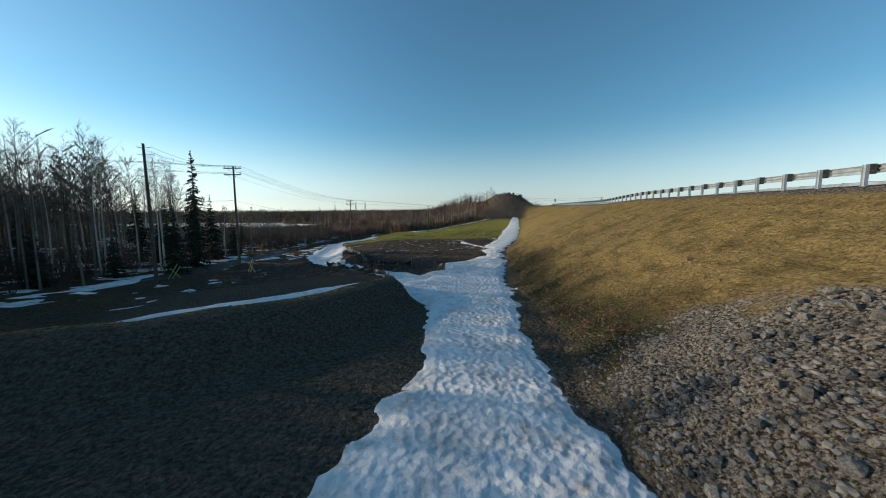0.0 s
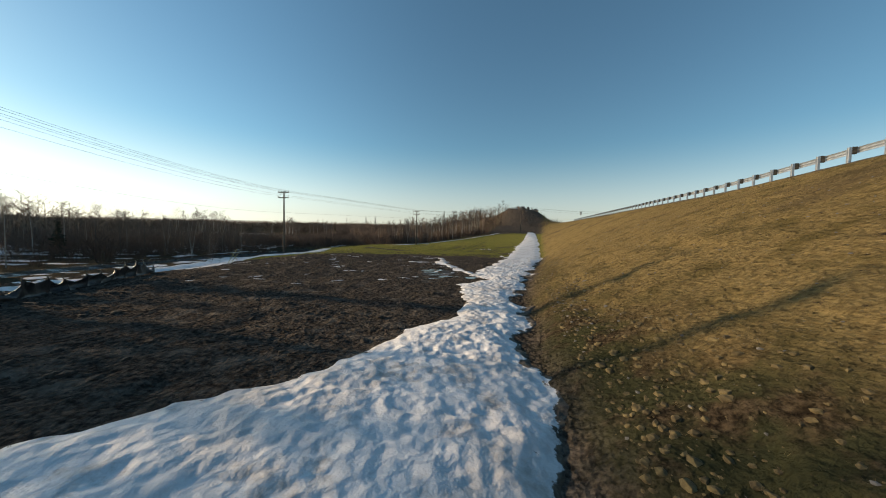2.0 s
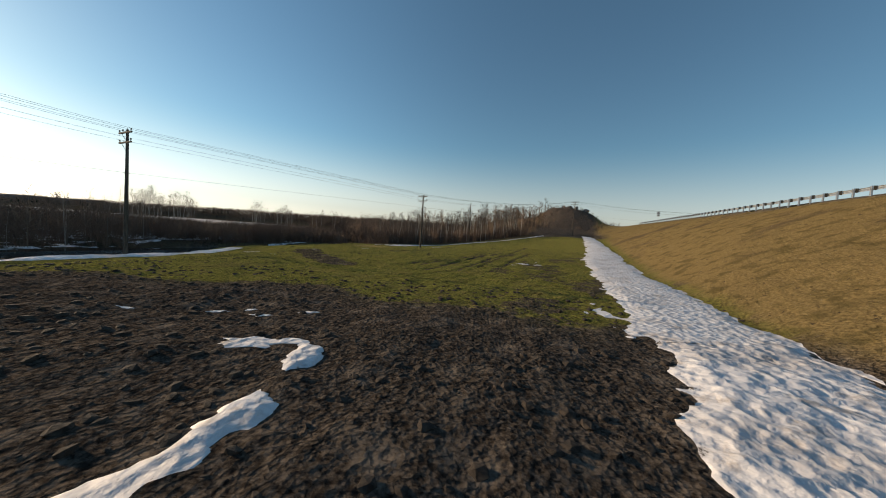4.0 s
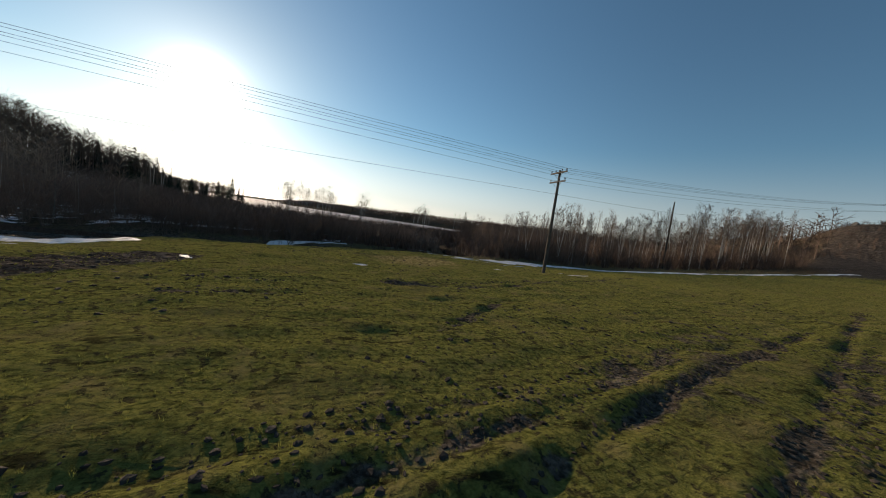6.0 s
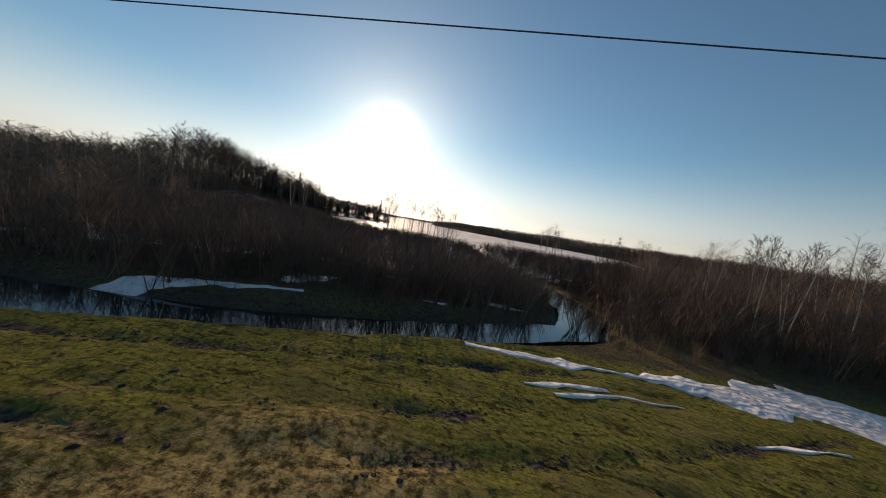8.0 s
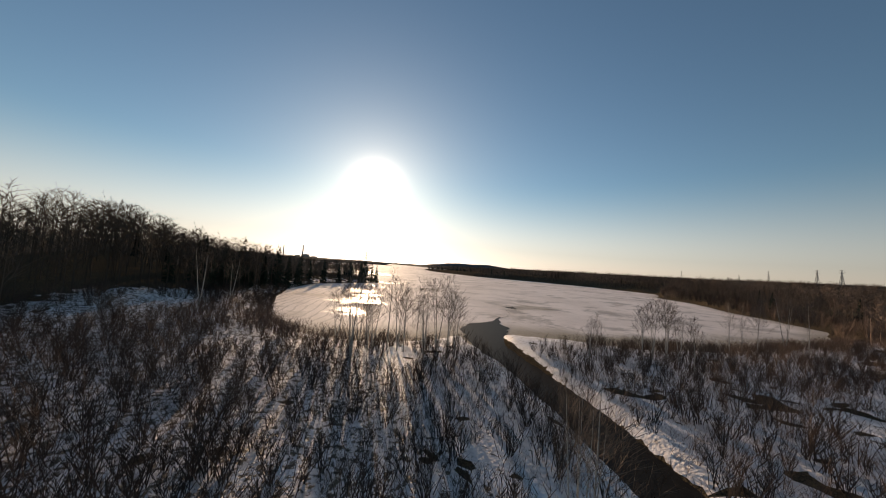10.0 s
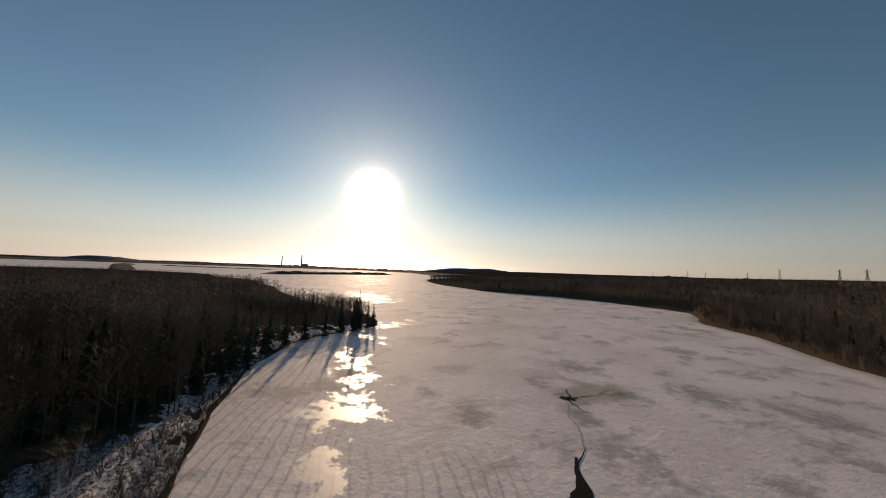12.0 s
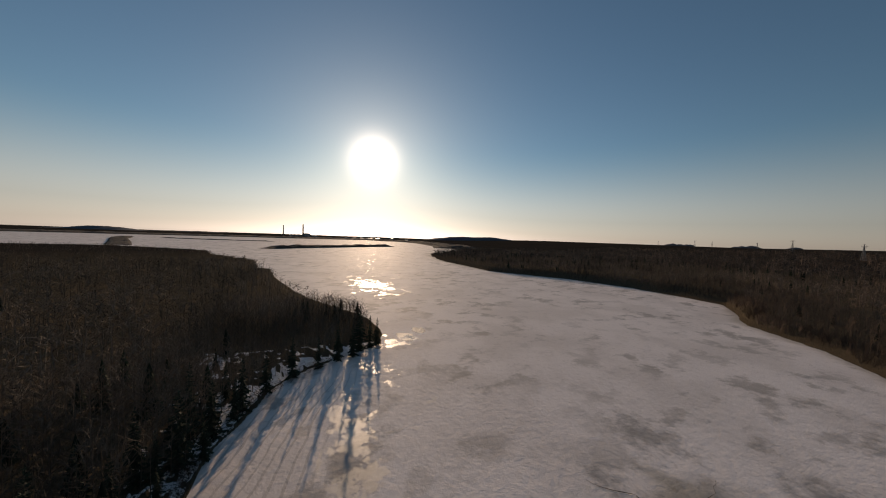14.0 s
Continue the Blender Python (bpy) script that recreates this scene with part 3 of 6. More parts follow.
STRAW = blade_material("dry_straw", (0.16, 0.125, 0.060), (0.40, 0.32, 0.17))
CANOPY = plain_material("far_canopy", (0.030, 0.026, 0.022), (0.085, 0.066, 0.052), 0.05, 1.0, 0.9, 3.0)
# the blue-grey of distance haze is put into the hills' own colour
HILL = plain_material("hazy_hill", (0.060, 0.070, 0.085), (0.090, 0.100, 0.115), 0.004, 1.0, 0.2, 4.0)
CONCRETE = plain_material("works_cladding", (0.20, 0.19, 0.18), (0.38, 0.36, 0.34), 0.1, 0.8, 0.1, 0.05)
ROOF = plain_material("pale_metal_roof", (0.48, 0.46, 0.45), (0.66, 0.64, 0.62), 0.2, 0.45, 0.1, 0.05)
LATTICE = plain_material("tower_steel", (0.16, 0.16, 0.165), (0.26, 0.26, 0.27), 0.5, 0.6, 0.05, 0.01, metal=0.3)
SIGN_BACK = plain_material("sign_sheet", (0.20, 0.21, 0.22), (0.30, 0.31, 0.32), 2.0, 0.5, 0.05, 0.002, metal=0.5)


# ---- mesh helpers ----
def mesh_of(name, verts, faces, material, soft=False):
    """A mesh from an array of points and an array of triangles or quads (or a list of both)."""
    me = bpy.data.meshes.new(name)
    parts = [np.asarray(f, np.int32) for f in (faces if isinstance(faces, list) else [faces]) if len(f)]
    verts = np.asarray(verts, np.float32)
    me.vertices.add(len(verts))
    me.vertices.foreach_set("co", verts.ravel())
    sizes = np.concatenate([np.full(len(f), f.shape[1], np.int32) for f in parts])
    loops = np.concatenate([f.ravel() for f in parts])
    me.loops.add(len(loops))
    me.loops.foreach_set("vertex_index", loops)
    me.polygons.add(len(sizes))
    me.polygons.foreach_set("loop_start", np.r_[0, np.cumsum(sizes)[:-1]].astype(np.int32))
    me.update(calc_edges=True)
    me.polygons.foreach_set("use_smooth", np.full(len(sizes), bool(soft)))
    me.materials.append(material)
    return me


def give(me, name, values):
    me.attributes.new(name, "FLOAT", "POINT").data.foreach_set("value", np.asarray(values, np.float32).ravel())


class Build:
    """Collects tubes, boxes and slips of a part."""

    def __init__(self):
        self.v, self.q, self.t = [], [], []

    def tube(self, pts, radii, sides=6, cap=True):
        pts = [Vector(p) for p in pts]
        base, rings = len(self.v), []
        for i, p in enumerate(pts):
            ahead = (pts[min(i + 1, len(pts) - 1)] - pts[max(i - 1, 0)]).normalized()
            a = ahead.orthogonal().normalized() if abs(ahead.z) < 0.9 else Vector((1, 0, 0)).cross(ahead).normalized()
            b = ahead.cross(a)
            for j in range(sides):
                w = 2 * math.pi * j / sides
                self.v.append(tuple(p + radii[i] * (math.cos(w) * a + math.sin(w) * b)))
        for i in range(len(pts) - 1):
            for j in range(sides):
                k = (j + 1) % sides
                o = base + i * sides
                self.q.append((o + j, o + k, o + sides + k, o + sides + j))
        if cap:
            for o, flip in ((base, True), (base + (len(pts) - 1) * sides, False)):
                for j in range(1, sides - 1):
                    self.t.append((o, o + j + 1, o + j) if flip else (o, o + j, o + j + 1))
        return self

    def slip(self, a, b, width, across=None):
        """A thin twig: one narrow triangle from a to its tip b."""
        a, b = Vector(a), Vector(b)
        side = (across or (b - a).cross(Vector((0.3, 0.7, 0.2)))).normalized() * width * 0.5
        o = len(self.v)
        self.v += [tuple(a - side), tuple(a + side), tuple(b)]
        self.t.append((o, o + 1, o + 2))
        return self

    def box(self, low, high, turn=None, ease=0.0):
        (x0, y0, z0), (x1, y1, z1) = low, high
        o = len(self.v)
        e = ease
        ring = [(x0 + e, y0), (x1 - e, y0), (x1, y0 + e), (x1, y1 - e), (x1 - e, y1), (x0 + e, y1), (x0, y1 - e), (x0, y0 + e)] if e else [(x0, y0), (x1, y0), (x1, y1), (x0, y1)]
        n = len(ring)
        for z in (z0, z1):
            for x, y in ring:
                p = Vector((x, y, z))
                self.v.append(tuple(turn @ p if turn else p))
        for j in range(n):
            k = (j + 1) % n
            self.q.append((o + j, o + k, o + n + k, o + n + j))
        for j in range(1, n - 1):
            self.t.append((o, o + j + 1, o + j))
            self.t.append((o + n, o + n + j, o + n + j + 1))
        return self

    def mesh(self, name, material, soft=False):
        return mesh_of(name, np.array(self.v), [np.array(self.q, int).reshape(-1, 4), np.array(self.t, int).reshape(-1, 3)], material, soft)


def thing(name, place, label, category, group="", kind="", turn=0.0):
    ob = new(name)
    ob.matrix_basis = pose(*place, 0, 0, turn)
    ob.empty_display_size = 0.2
    return tagged(ob, label, category, group, kind)


def part(name, me, parent, label="", place=None):
    ob = new(name, me)
    ob.parent = parent
    if place is not None:
        ob.matrix_basis = place
    return tagged(ob, label)


def replicate(forms, places, rng):
    """Many copies of light forms joined in one array: places are rows of x, y, z, height factor, width factor."""
    vs, fs, base = [], [], 0
    pick = rng.integers(0, len(forms), len(places))
    spin = rng.uniform(0, 2 * math.pi, len(places))
    for i, (v, f) in enumerate(forms):
        rows = places[pick == i]
        if not len(rows):
            continue
        c, s = np.cos(spin[pick == i])[:, None], np.sin(spin[pick == i])[:, None]
        w = rows[:, 4:5]
        x = (v[None, :, 0] * c - v[None, :, 1] * s) * w + rows[:, 0:1]
        y = (v[None, :, 0] * s + v[None, :, 1] * c) * w + rows[:, 1:2]
        z = v[None, :, 2] * rows[:, 3:4] + rows[:, 2:3]
        vs.append(np.stack([x, y, z], -1).reshape(-1, 3))
        fs.append((f[None] + base + (np.arange(len(rows)) * len(v))[:, None, None]).reshape(-1, 3))
        base += len(rows) * len(v)
    return np.concatenate(vs), np.concatenate(fs)


def scatter(rng, outline, gap, keep=None):
    """Jittered places inside an outline, about gap metres apart."""
    xs, ys = [p[0] for p in outline], [p[1] for p in outline]
    gx, gy = np.meshgrid(np.arange(min(xs), max(xs), gap), np.arange(min(ys), max(ys), gap))
    x = (gx + rng.uniform(-0.5, 0.5, gx.shape) * gap).ravel()
    y = (gy + rng.uniform(-0.5, 0.5, gy.shape) * gap).ravel()
    ok = inside(x, y, outline) > 0
    if keep is not None:
        ok &= keep(x, y)
    return x[ok], y[ok]


# ---- ground, snow, water ----
def spans(*stops):
    """Grid lines: pairs of (start, step), with a last stop."""
    out = []
    for (a, step), (b, _) in zip(stops[:-1], stops[1:]):
        n = max(1, round((b - a) / step))
        out += list(a + (b - a) * np.arange(n) / n)
    return np.array(out + [stops[-1][0]])


GX = spans((-4900, 350), (-2700, 70), (-1000, 30), (-460, 6), (-204, 2), (-162, 1.0), (-96, 0.85), (-30, 0.4), (-15, 0.2), (14, 0.4), (22, 0.7), (40, 3), (120, 40), (600, 350), (4900, 0))
GY = spans((-4900, 350), (-1300, 70), (-600, 40), (-60, 3), (-5, 0.5), (2, 0.26), (66, 0.2), (108, 0.5), (120, 0.85), (154, 3), (220, 6), (460, 40), (1000, 350), (4900, 0))


def grid_faces(nx, ny, keep=None):
    i = (np.arange(ny - 1)[:, None] * nx + np.arange(nx - 1)[None, :])
    f = np.stack([i, i + 1, i + nx + 1, i + nx], -1).reshape(-1, 4)
    return f if keep is None else f[keep.ravel()]


gx, gy = np.meshgrid(GX, GY)
gz = terrain(gx, gy)
near = (gx > -22) & (gx < 22) & (gy > 0) & (gy < 112)
road_s, road_n = road_frame(gx, gy)
toe_n = np.interp(road_s, TOE_S, TOE_N)
m_slope = smooth(-0.3, 0.8, road_n - toe_n + 0.5 * fbm(gx, gy, 2.0, 3, 81))
m_foot = smooth(4.6, 1.4, road_n - toe_n + 2.0 * fbm(gx, gy, 4.0, 3, 83)) * smooth(40, 28, gy) + 0.5 * smooth(2.4, 0.6, road_n - toe_n + 1.2 * fbm(gx, gy, 3.0, 3, 84)) * smooth(26, 36, gy) * smooth(60, 50, gy)
m_turf = smooth(63.5, 67, gy + 3.0 * fbm(gx, gy, 8, 3, 85) + np.clip(-0.25 * (gx + 4), -1, 4)) * smooth(-24, -21, gx) * smooth(172, 150, gy + 0.4 * gx)
m_turf = m_turf * (1 - 0.95 * smooth(1.6, 0.6, np.abs(line_dist(gx, gy, [(-2.5, 74.5), (-5.6, 77.4), (-9.1, 81.4), (-9.9, 83.6)])[0]) + 0.5 * fbm(gx, gy, 1.5, 3, 87)))
m_litter = np.maximum(smooth(-18, -24, gx) * smooth(25, 20, gy), np.maximum(smooth(-22.5, -25, gx), smooth(0.5, 2.0, inside(gx, gy, WOOD_NEAR)) + smooth(0.5, 2.0, inside(gx, gy, WOOD_RIGHT))))
d_river, river_along = line_dist(gx, gy, RIVER)
m_litter = np.clip(np.maximum(m_litter, smooth(-17, -19, gx) * smooth(84, 88, gy)), 0, 1)
strip_x = np.interp(gy, (103, 107, 110, 114.5, 119.6, 123.5, 127.5, 134.8, 144, 157), (-13.4, -11.8, -10.2, -8.2, -5.5, -1.8, 2.5, 8, 15, 27))
m_litter = np.clip(np.maximum(m_litter, smooth(0.4, 1.6, strip_x - gx) * smooth(101, 103.5, gy)), 0, 1)
pile = np.hypot((gx - 4.0) / 2.2, (gy - 3.8) / 3.7) + 0.45 * fbm(gx, gy, 1.6, 3, 89)
m_gravel = smooth(1.12, 0.85, pile) * smooth(-0.2, 0.3, road_n - toe_n)
m_gravel = np.maximum(m_gravel, smooth(-0.9, -0.3, road_n))
m_damp = 0.62 * np.exp(-((gx - 3.2) / 2.0) ** 2 - ((gy - 47.5) / 3.0) ** 2) + 0.12 * smooth(28, 32, gy) * smooth(62, 50, gy) * smooth(-16, -8, gx)
m_damp = m_damp * (1 - m_slope) + 0.8 * smooth(2.6, 1.4, d_river) + 0.25 * np.exp(-((gx + 11.5) / 2) ** 2 - ((gy - 98) / 5) ** 2)
# ruts and clods in the soft ground
ruts = np.zeros_like(gx)
churn = np.zeros_like(gx)
RUTS = (([(3.2, 75), (3.9, 77.2), (4.1, 78.7), (4.4, 80.6), (4.9, 82.9), (5.9, 86.7), (8.1, 93.2), (11, 101)], 0.34), ([(5.4, 76), (5.8, 79.2), (6.5, 82), (7.7, 86.5), (11.3, 98.6), (15.6, 112.5)], 0.34),
                  ([(6.8, 79.5), (7.8, 84.8), (9.3, 90.2), (12, 99)], 0.20), ([(8.6, 80), (9.1, 82.8), (10.9, 89.5), (14.5, 101.5)], 0.26), ([(1.5, 77.9), (2.2, 80.4), (4.0, 85.1), (6.5, 92)], 0.18), ([(2.4, 77.4), (2.7, 79.5), (4.4, 84.3), (6.3, 90.5)], 0.22),
                  ([(-3.4, 89.4), (-2.4, 90.6), (-1.7, 91.8), (-0.9, 93.9), (-0.5, 96.3), (-0.1, 100.5), (1.0, 106.3), (3, 114)], 0.30), ([(-8.6, 99), (-7.8, 102.3), (-7.5, 104.1), (-7.4, 107.2), (-6.7, 112)], 0.26),
                  ([(-14.4, 91), (-13.3, 94.5), (-12.8, 96.6), (-12.1, 99.1), (-11.2, 102.8), (-10.6, 106.5)], 0.30), ([(-11.4, 94.5), (-10.6, 96.8), (-10.2, 97.9), (-9.3, 101.3)], 0.22), ([(-10.9, 93), (-10.3, 94.6), (-9.5, 96.5)], 0.22),
                  ([(-4.2, 82.5), (-3.4, 84.5), (-2.9, 85.5)], 0.26), ([(-5.9, 83.5), (-5.3, 84.7), (-4.1, 86.5)], 0.22), ([(-2.6, 90.9), (-2.3, 91.9), (-1.6, 95), (-0.8, 99)], 0.16), ([(1.6, 87), (1.2, 89.6), (0.9, 92)], 0.24),
                  ([(-1, 31), (1.2, 40), (4.2, 51), (8, 62)], 0.14), ([(-2.6, 32), (-0.4, 41), (2.6, 52), (6.4, 63)], 0.14), ([(-10, 40), (-8, 50), (-2, 62)], 0.09), ([(-11.8, 41), (-9.8, 51), (-3.8, 63)], 0.09))
for pts, deep in RUTS:
    d = line_dist(gx, gy, pts)[0] + 0.16 * fbm(gx, gy, 1.3, 3, 95)
    deep = 0.19 * deep * np.clip(0.9 + 0.7 * fbm(gx, gy, 2.2, 3, 94), 0.2, 1.5)
    ruts += -deep * np.exp(-(d / 0.17) ** 2) + 0.35 * deep * np.exp(-((np.abs(d) - 0.38) / 0.16) ** 2)
    churn = np.maximum(churn, smooth(0.30, 0.02, d + 0.35 * fbm(gx, gy, 0.9, 3, 92)) * smooth(0.01, 0.05, deep))
m_turf = m_turf * (1 - 0.7 * churn) * (1 - 0.55 * smooth(-0.15, 0.35, fbm(gx, gy, 3.2, 4, 98)) * smooth(4, 8, gx) * smooth(108, 94, gy))
clear = smooth(0.3, -0.5, inside(gx, gy, SNOW_DITCH))
soft_ground = near * (1 - m_slope) * smooth(24, 27, gy) * clear
lumps = (0.11 - 0.03 * smooth(64, 68, gy)) * np.clip(fbm(gx, gy, 0.8, 4, 97) - 0.05, -0.25, 0.6) + (0.08 - 0.06 * smooth(64, 68, gy)) * fbm(gx, gy, 2.6, 3, 99)
rows_noise = vnoise(gx * 0.84 - gy * 0.54 + 0.25 * fbm(gx, gy, 3, 2, 100), (gx * 0.54 + gy * 0.84) * 0.2, 0.45, 101)
furrow = 0.05 * np.clip(rows_noise, -1, 0.3) * smooth(66, 70, gy)
m_straw = smooth(1.15, 0.6, np.hypot((gx + 7.9) / 2.6, (gy - 96.6) / 3.6) + 0.5 * fbm(gx, gy, 1.6, 4, 104))
d_berm = line_dist(gx, gy, [(px - 0.5, py + 0.7) for px, py in BERM])[0] + 0.5 * fbm(gx, gy, 1.2, 3, 102)
m_straw = np.maximum(m_straw, 0.8 * smooth(1.2, 0.5, d_berm))
gz = gz + soft_ground * (ruts + lumps + furrow)
lanes_n = road_n + 0.25 * fbm(gx, gy, 6, 2, 105)
tracks = -0.05 * smooth(0.25, 0.6, vnoise(lanes_n * 3.2, road_s * 0.16, 1.0, 107)) + 0.04 * fbm(lanes_n * 1.6, road_s * 0.3, 1.0, 3, 108)
crumbs = (0.16 * np.clip(fbm(gx, gy, 0.55, 3, 103), -0.3, 0.6) + 0.12 * fbm(gx, gy, 1.7, 3, 106)) * smooth(4.0, 1.2, road_n - toe_n + 1.6 * fbm(gx, gy, 3.0, 3, 109)) * smooth(54, 40, gy)
gz = gz + near * m_slope * (road_n < -0.8) * (tracks + crumbs * clear + 0.03 * fbm(gx, gy, 0.8, 3, 103))

ground_mesh = mesh_of("ground", np.stack([gx, gy, gz], -1).reshape(-1, 3), grid_faces(len(GX), len(GY)), GROUND, True)
for key, mask in (("slope", m_slope), ("spoil", smooth(25, 22, gy)), ("straw", m_straw), ("foot", np.clip(m_foot, 0, 1)), ("turf", m_turf), ("litter", m_litter), ("gravel", m_gravel), ("damp", m_damp), ("far", smooth(420, 800, np.hypot(gx + 60, gy - 110)))):
    give(ground_mesh, key, mask)
tagged(new("ground", ground_mesh), "thawing open ground of dark mud, green turf and a straw-coloured road embankment", "ground", kind="structure")

# wide snow cover that follows the ground; the ditch gets a finer sheet of its own
deep = snow_depth(gx, gy)
fine_area = (gx > -8) & (gx < 15.5) & (gy > -3) & (gy < 63.5)
cell = deep > -0.02
cell = cell[:-1, :-1] | cell[1:, :-1] | cell[:-1, 1:] | cell[1:, 1:]
cell &= ~(fine_area[:-1, :-1] & fine_area[1:, 1:] & fine_area[:-1, 1:] & fine_area[1:, :-1])
cell &= (gx[:-1, :-1] > -202) & (gx[:-1, :-1] < 120) & (gy[:-1, :-1] > -60) & (gy[:-1, :-1] < 470)
snow_z = gz + deep + 0.02 * fbm(gx, gy, 0.8, 3, 111) * (deep > 0.03)


def trimmed(verts, faces):
    used, back = np.unique(faces, return_inverse=True)
    return verts[used], back.reshape(faces.shape)


thin = (0.20 + 0.32 * smooth(126, 112, gy)) * smooth(-24, -30, gx) * smooth(62, 70, gy) + 0.30 * smooth(-19, -23, gx) * smooth(70, 62, gy)
v, f = trimmed(np.stack([gx, gy, snow_z, thin], -1).reshape(-1, 4), grid_faces(len(GX), len(GY), cell))
cover_mesh = mesh_of("snow_cover", v[:, :3], f, SNOW, True)
give(cover_mesh, "thin", v[:, 3])
tagged(new("snow_cover", cover_mesh), "patchy old spring snow lying in hollows and woods", "snow", kind="stuff")

fx, fy = np.meshgrid(np.arange(-8.3, 15.9, 0.095), np.arange(-3.3, 63.9, 0.095))
f_deep = snow_depth(fx, fy)
cups = 0.05 - 0.13 * np.abs(fbm(fx * 0.85 + 0.3 * fy, fy * 1.2, 0.33, 2, 113)) + 0.06 * fbm(fx + 0.4 * fy, fy, 1.8, 2, 115)
calm = smooth(21, 25, fy)
rf_s, rf_n = road_frame(fx, fy)
f_z = terrain(fx, fy) + np.where(f_deep < 0, f_deep * 6, f_deep) + cups * smooth(0.0, 0.12, f_deep) * (0.35 + 0.75 * calm)
cell = f_deep > -0.03
cell = cell[:-1, :-1] | cell[1:, :-1] | cell[:-1, 1:] | cell[1:, 1:]
rim = 0.55 * smooth(0.06, 0.0, f_deep) * smooth(-2.6, -0.8, rf_n - np.interp(rf_s, TOE_S, TOE_N)) + 0.40 * smooth(0.05, 0.0, f_deep)
v, f = trimmed(np.stack([fx, fy, f_z, rim], -1).reshape(-1, 4), grid_faces(fx.shape[1], fx.shape[0], cell))
ditch_mesh = mesh_of("ditch_snow", v[:, :3], f, SNOW, True)
give(ditch_mesh, "thin", v[:, 3])
tagged(new("ditch_snow", ditch_mesh), "sun-cupped old snow filling the roadside ditch", "snow", kind="stuff")

# lake ice
IX = spans((-2590, 60), (-700, 15), (-330, 4), (-215, 1.6), (-50, 0))
IY = spans((-1190, 60), (-100, 20), (80, 1.6), (200, 4), (420, 12), (760, 0))
ix, iy = np.meshgrid(IX, IY)
dist = inside(ix, iy, LAKE)
wet = np.zeros_like(ix)
for cx, cy, rx, ry, turn in ((-128, 129, 26, 9, -0.25), (-150, 131, 22, 8, 0.1), (-180, 142, 16, 6, 0.5), (-200, 160, 9, 12, 0.2), (-111, 121, 16, 6, 0), (-330, 180, 60, 20, 0.2)):
    c, s = math.cos(turn), math.sin(turn)
    wet = np.maximum(wet, 1.15 - 0.6 * np.hypot(((ix - cx) * c + (iy - cy) * s) / rx, ((iy - cy) * c - (ix - cx) * s) / ry))
wet = np.maximum(wet - 0.36, 0.16 * smooth(-200, -420, ix))
pool = np.zeros_like(ix)
for cx, cy, r in ((-203, 163, 5.5), (-209, 171, 4.5), (-199, 156, 4.0), (-196, 150, 3), (-190, 143, 2.5)):
    pool = np.maximum(pool, 1.0 - 0.5 * np.hypot(ix - cx, (iy - cy) * 1.5) / r)
grey = np.zeros_like(ix)
for cx, cy, r in ((-123.3, 143.9, 3.6), (-111, 147.2, 4.2), (-138.4, 129.6, 2.6), (-134, 126, 2.4), (-110.6, 171, 5.0), (-108, 184, 5), (-120, 170, 4), (-104, 166, 4), (-100, 200, 9), (-125, 190, 8), (-85, 210, 9)):
    grey = np.maximum(grey, 1.0 - 0.5 * np.hypot(ix - cx, (iy - cy) * 1.3) / r)
brown = np.clip(0.9 * smooth(16, 3, dist + 5 * fbm(ix, iy, 12, 3, 121)) * smooth(-110, -72, ix) * smooth(250, 160, iy) + 0.55 * smooth(7, 1, dist + 3 * fbm(ix, iy, 10, 3, 123)) * smooth(180, 230, iy), 0, 1)
brown = np.maximum(brown, 0.55 * smooth(1.15, 0.3, np.hypot((ix + 111) / 7.0, (iy - 177) / 13.0) + 0.8 * fbm(ix, iy, 6, 4, 128)))
cell = dist > -14
cell = cell[:-1, :-1] | cell[1:, 1:]
iz = LAKE_Z + 0.03 * fbm(ix, iy, 7, 2, 125)
flat = np.stack([ix, iy, iz], -1).reshape(-1, 3)
faces = grid_faces(len(IX), len(IY), cell)
used, back = np.unique(faces, return_inverse=True)
ice_mesh = mesh_of("lake_ice", flat[used], back.reshape(faces.shape), ICE, True)
for key, mask in (("wet", wet), ("pool", pool), ("grey", grey), ("brown", brown), ("track", smooth(26, 12, dist + 6 * fbm(ix, iy, 25, 2, 127)) * smooth(-80, -95, ix) * smooth(-190, -165, ix) * smooth(150, 138, iy))):
    give(ice_mesh, key, mask.ravel()[used])
tagged(new("lake_ice", ice_mesh), "snow-crusted lake ice with grey slush and shining melt pools", "lake ice", kind="structure")


# river, with its dark open mouth in the ice
def ribbon(pts, halves, heights, step, seed, ragged=0.35):
    dense, run = [], 0.0
    for (ax, ay), (bx, by) in zip(pts[:-1], pts[1:]):
        n = max(1, round(math.hypot(bx - ax, by - ay) / step))
        for i in range(n):
            dense.append((ax + (bx - ax) * i / n, ay + (by - ay) * i / n))
    dense.append(pts[-1])
    v = []
    for i, (x, y) in enumerate(dense):
        a, b = dense[max(i - 2, 0)], dense[min(i + 2, len(dense) - 1)]
        n = math.hypot(b[0] - a[0], b[1] - a[1])
        nx, ny = -(b[1] - a[1]) / n, (b[0] - a[0]) / n
        if i:
            run += math.hypot(x - dense[i - 1][0], y - dense[i - 1][1])
        h, z = float(np.interp(run, *halves)), float(np.interp(run, *heights))
        wob = [ragged * float(fbm(np.array(x + 40 * k), np.array(y), 2.5, 3, seed)) * min(1, h) for k in (0, 1)]
        for q in (-1.0 - wob[0] / h, -0.4, 0.4, 1.0 + wob[1] / h):
            v.append((x + nx * h * q, y + ny * h * q, z))
    return np.array(v), grid_faces(4, len(dense))


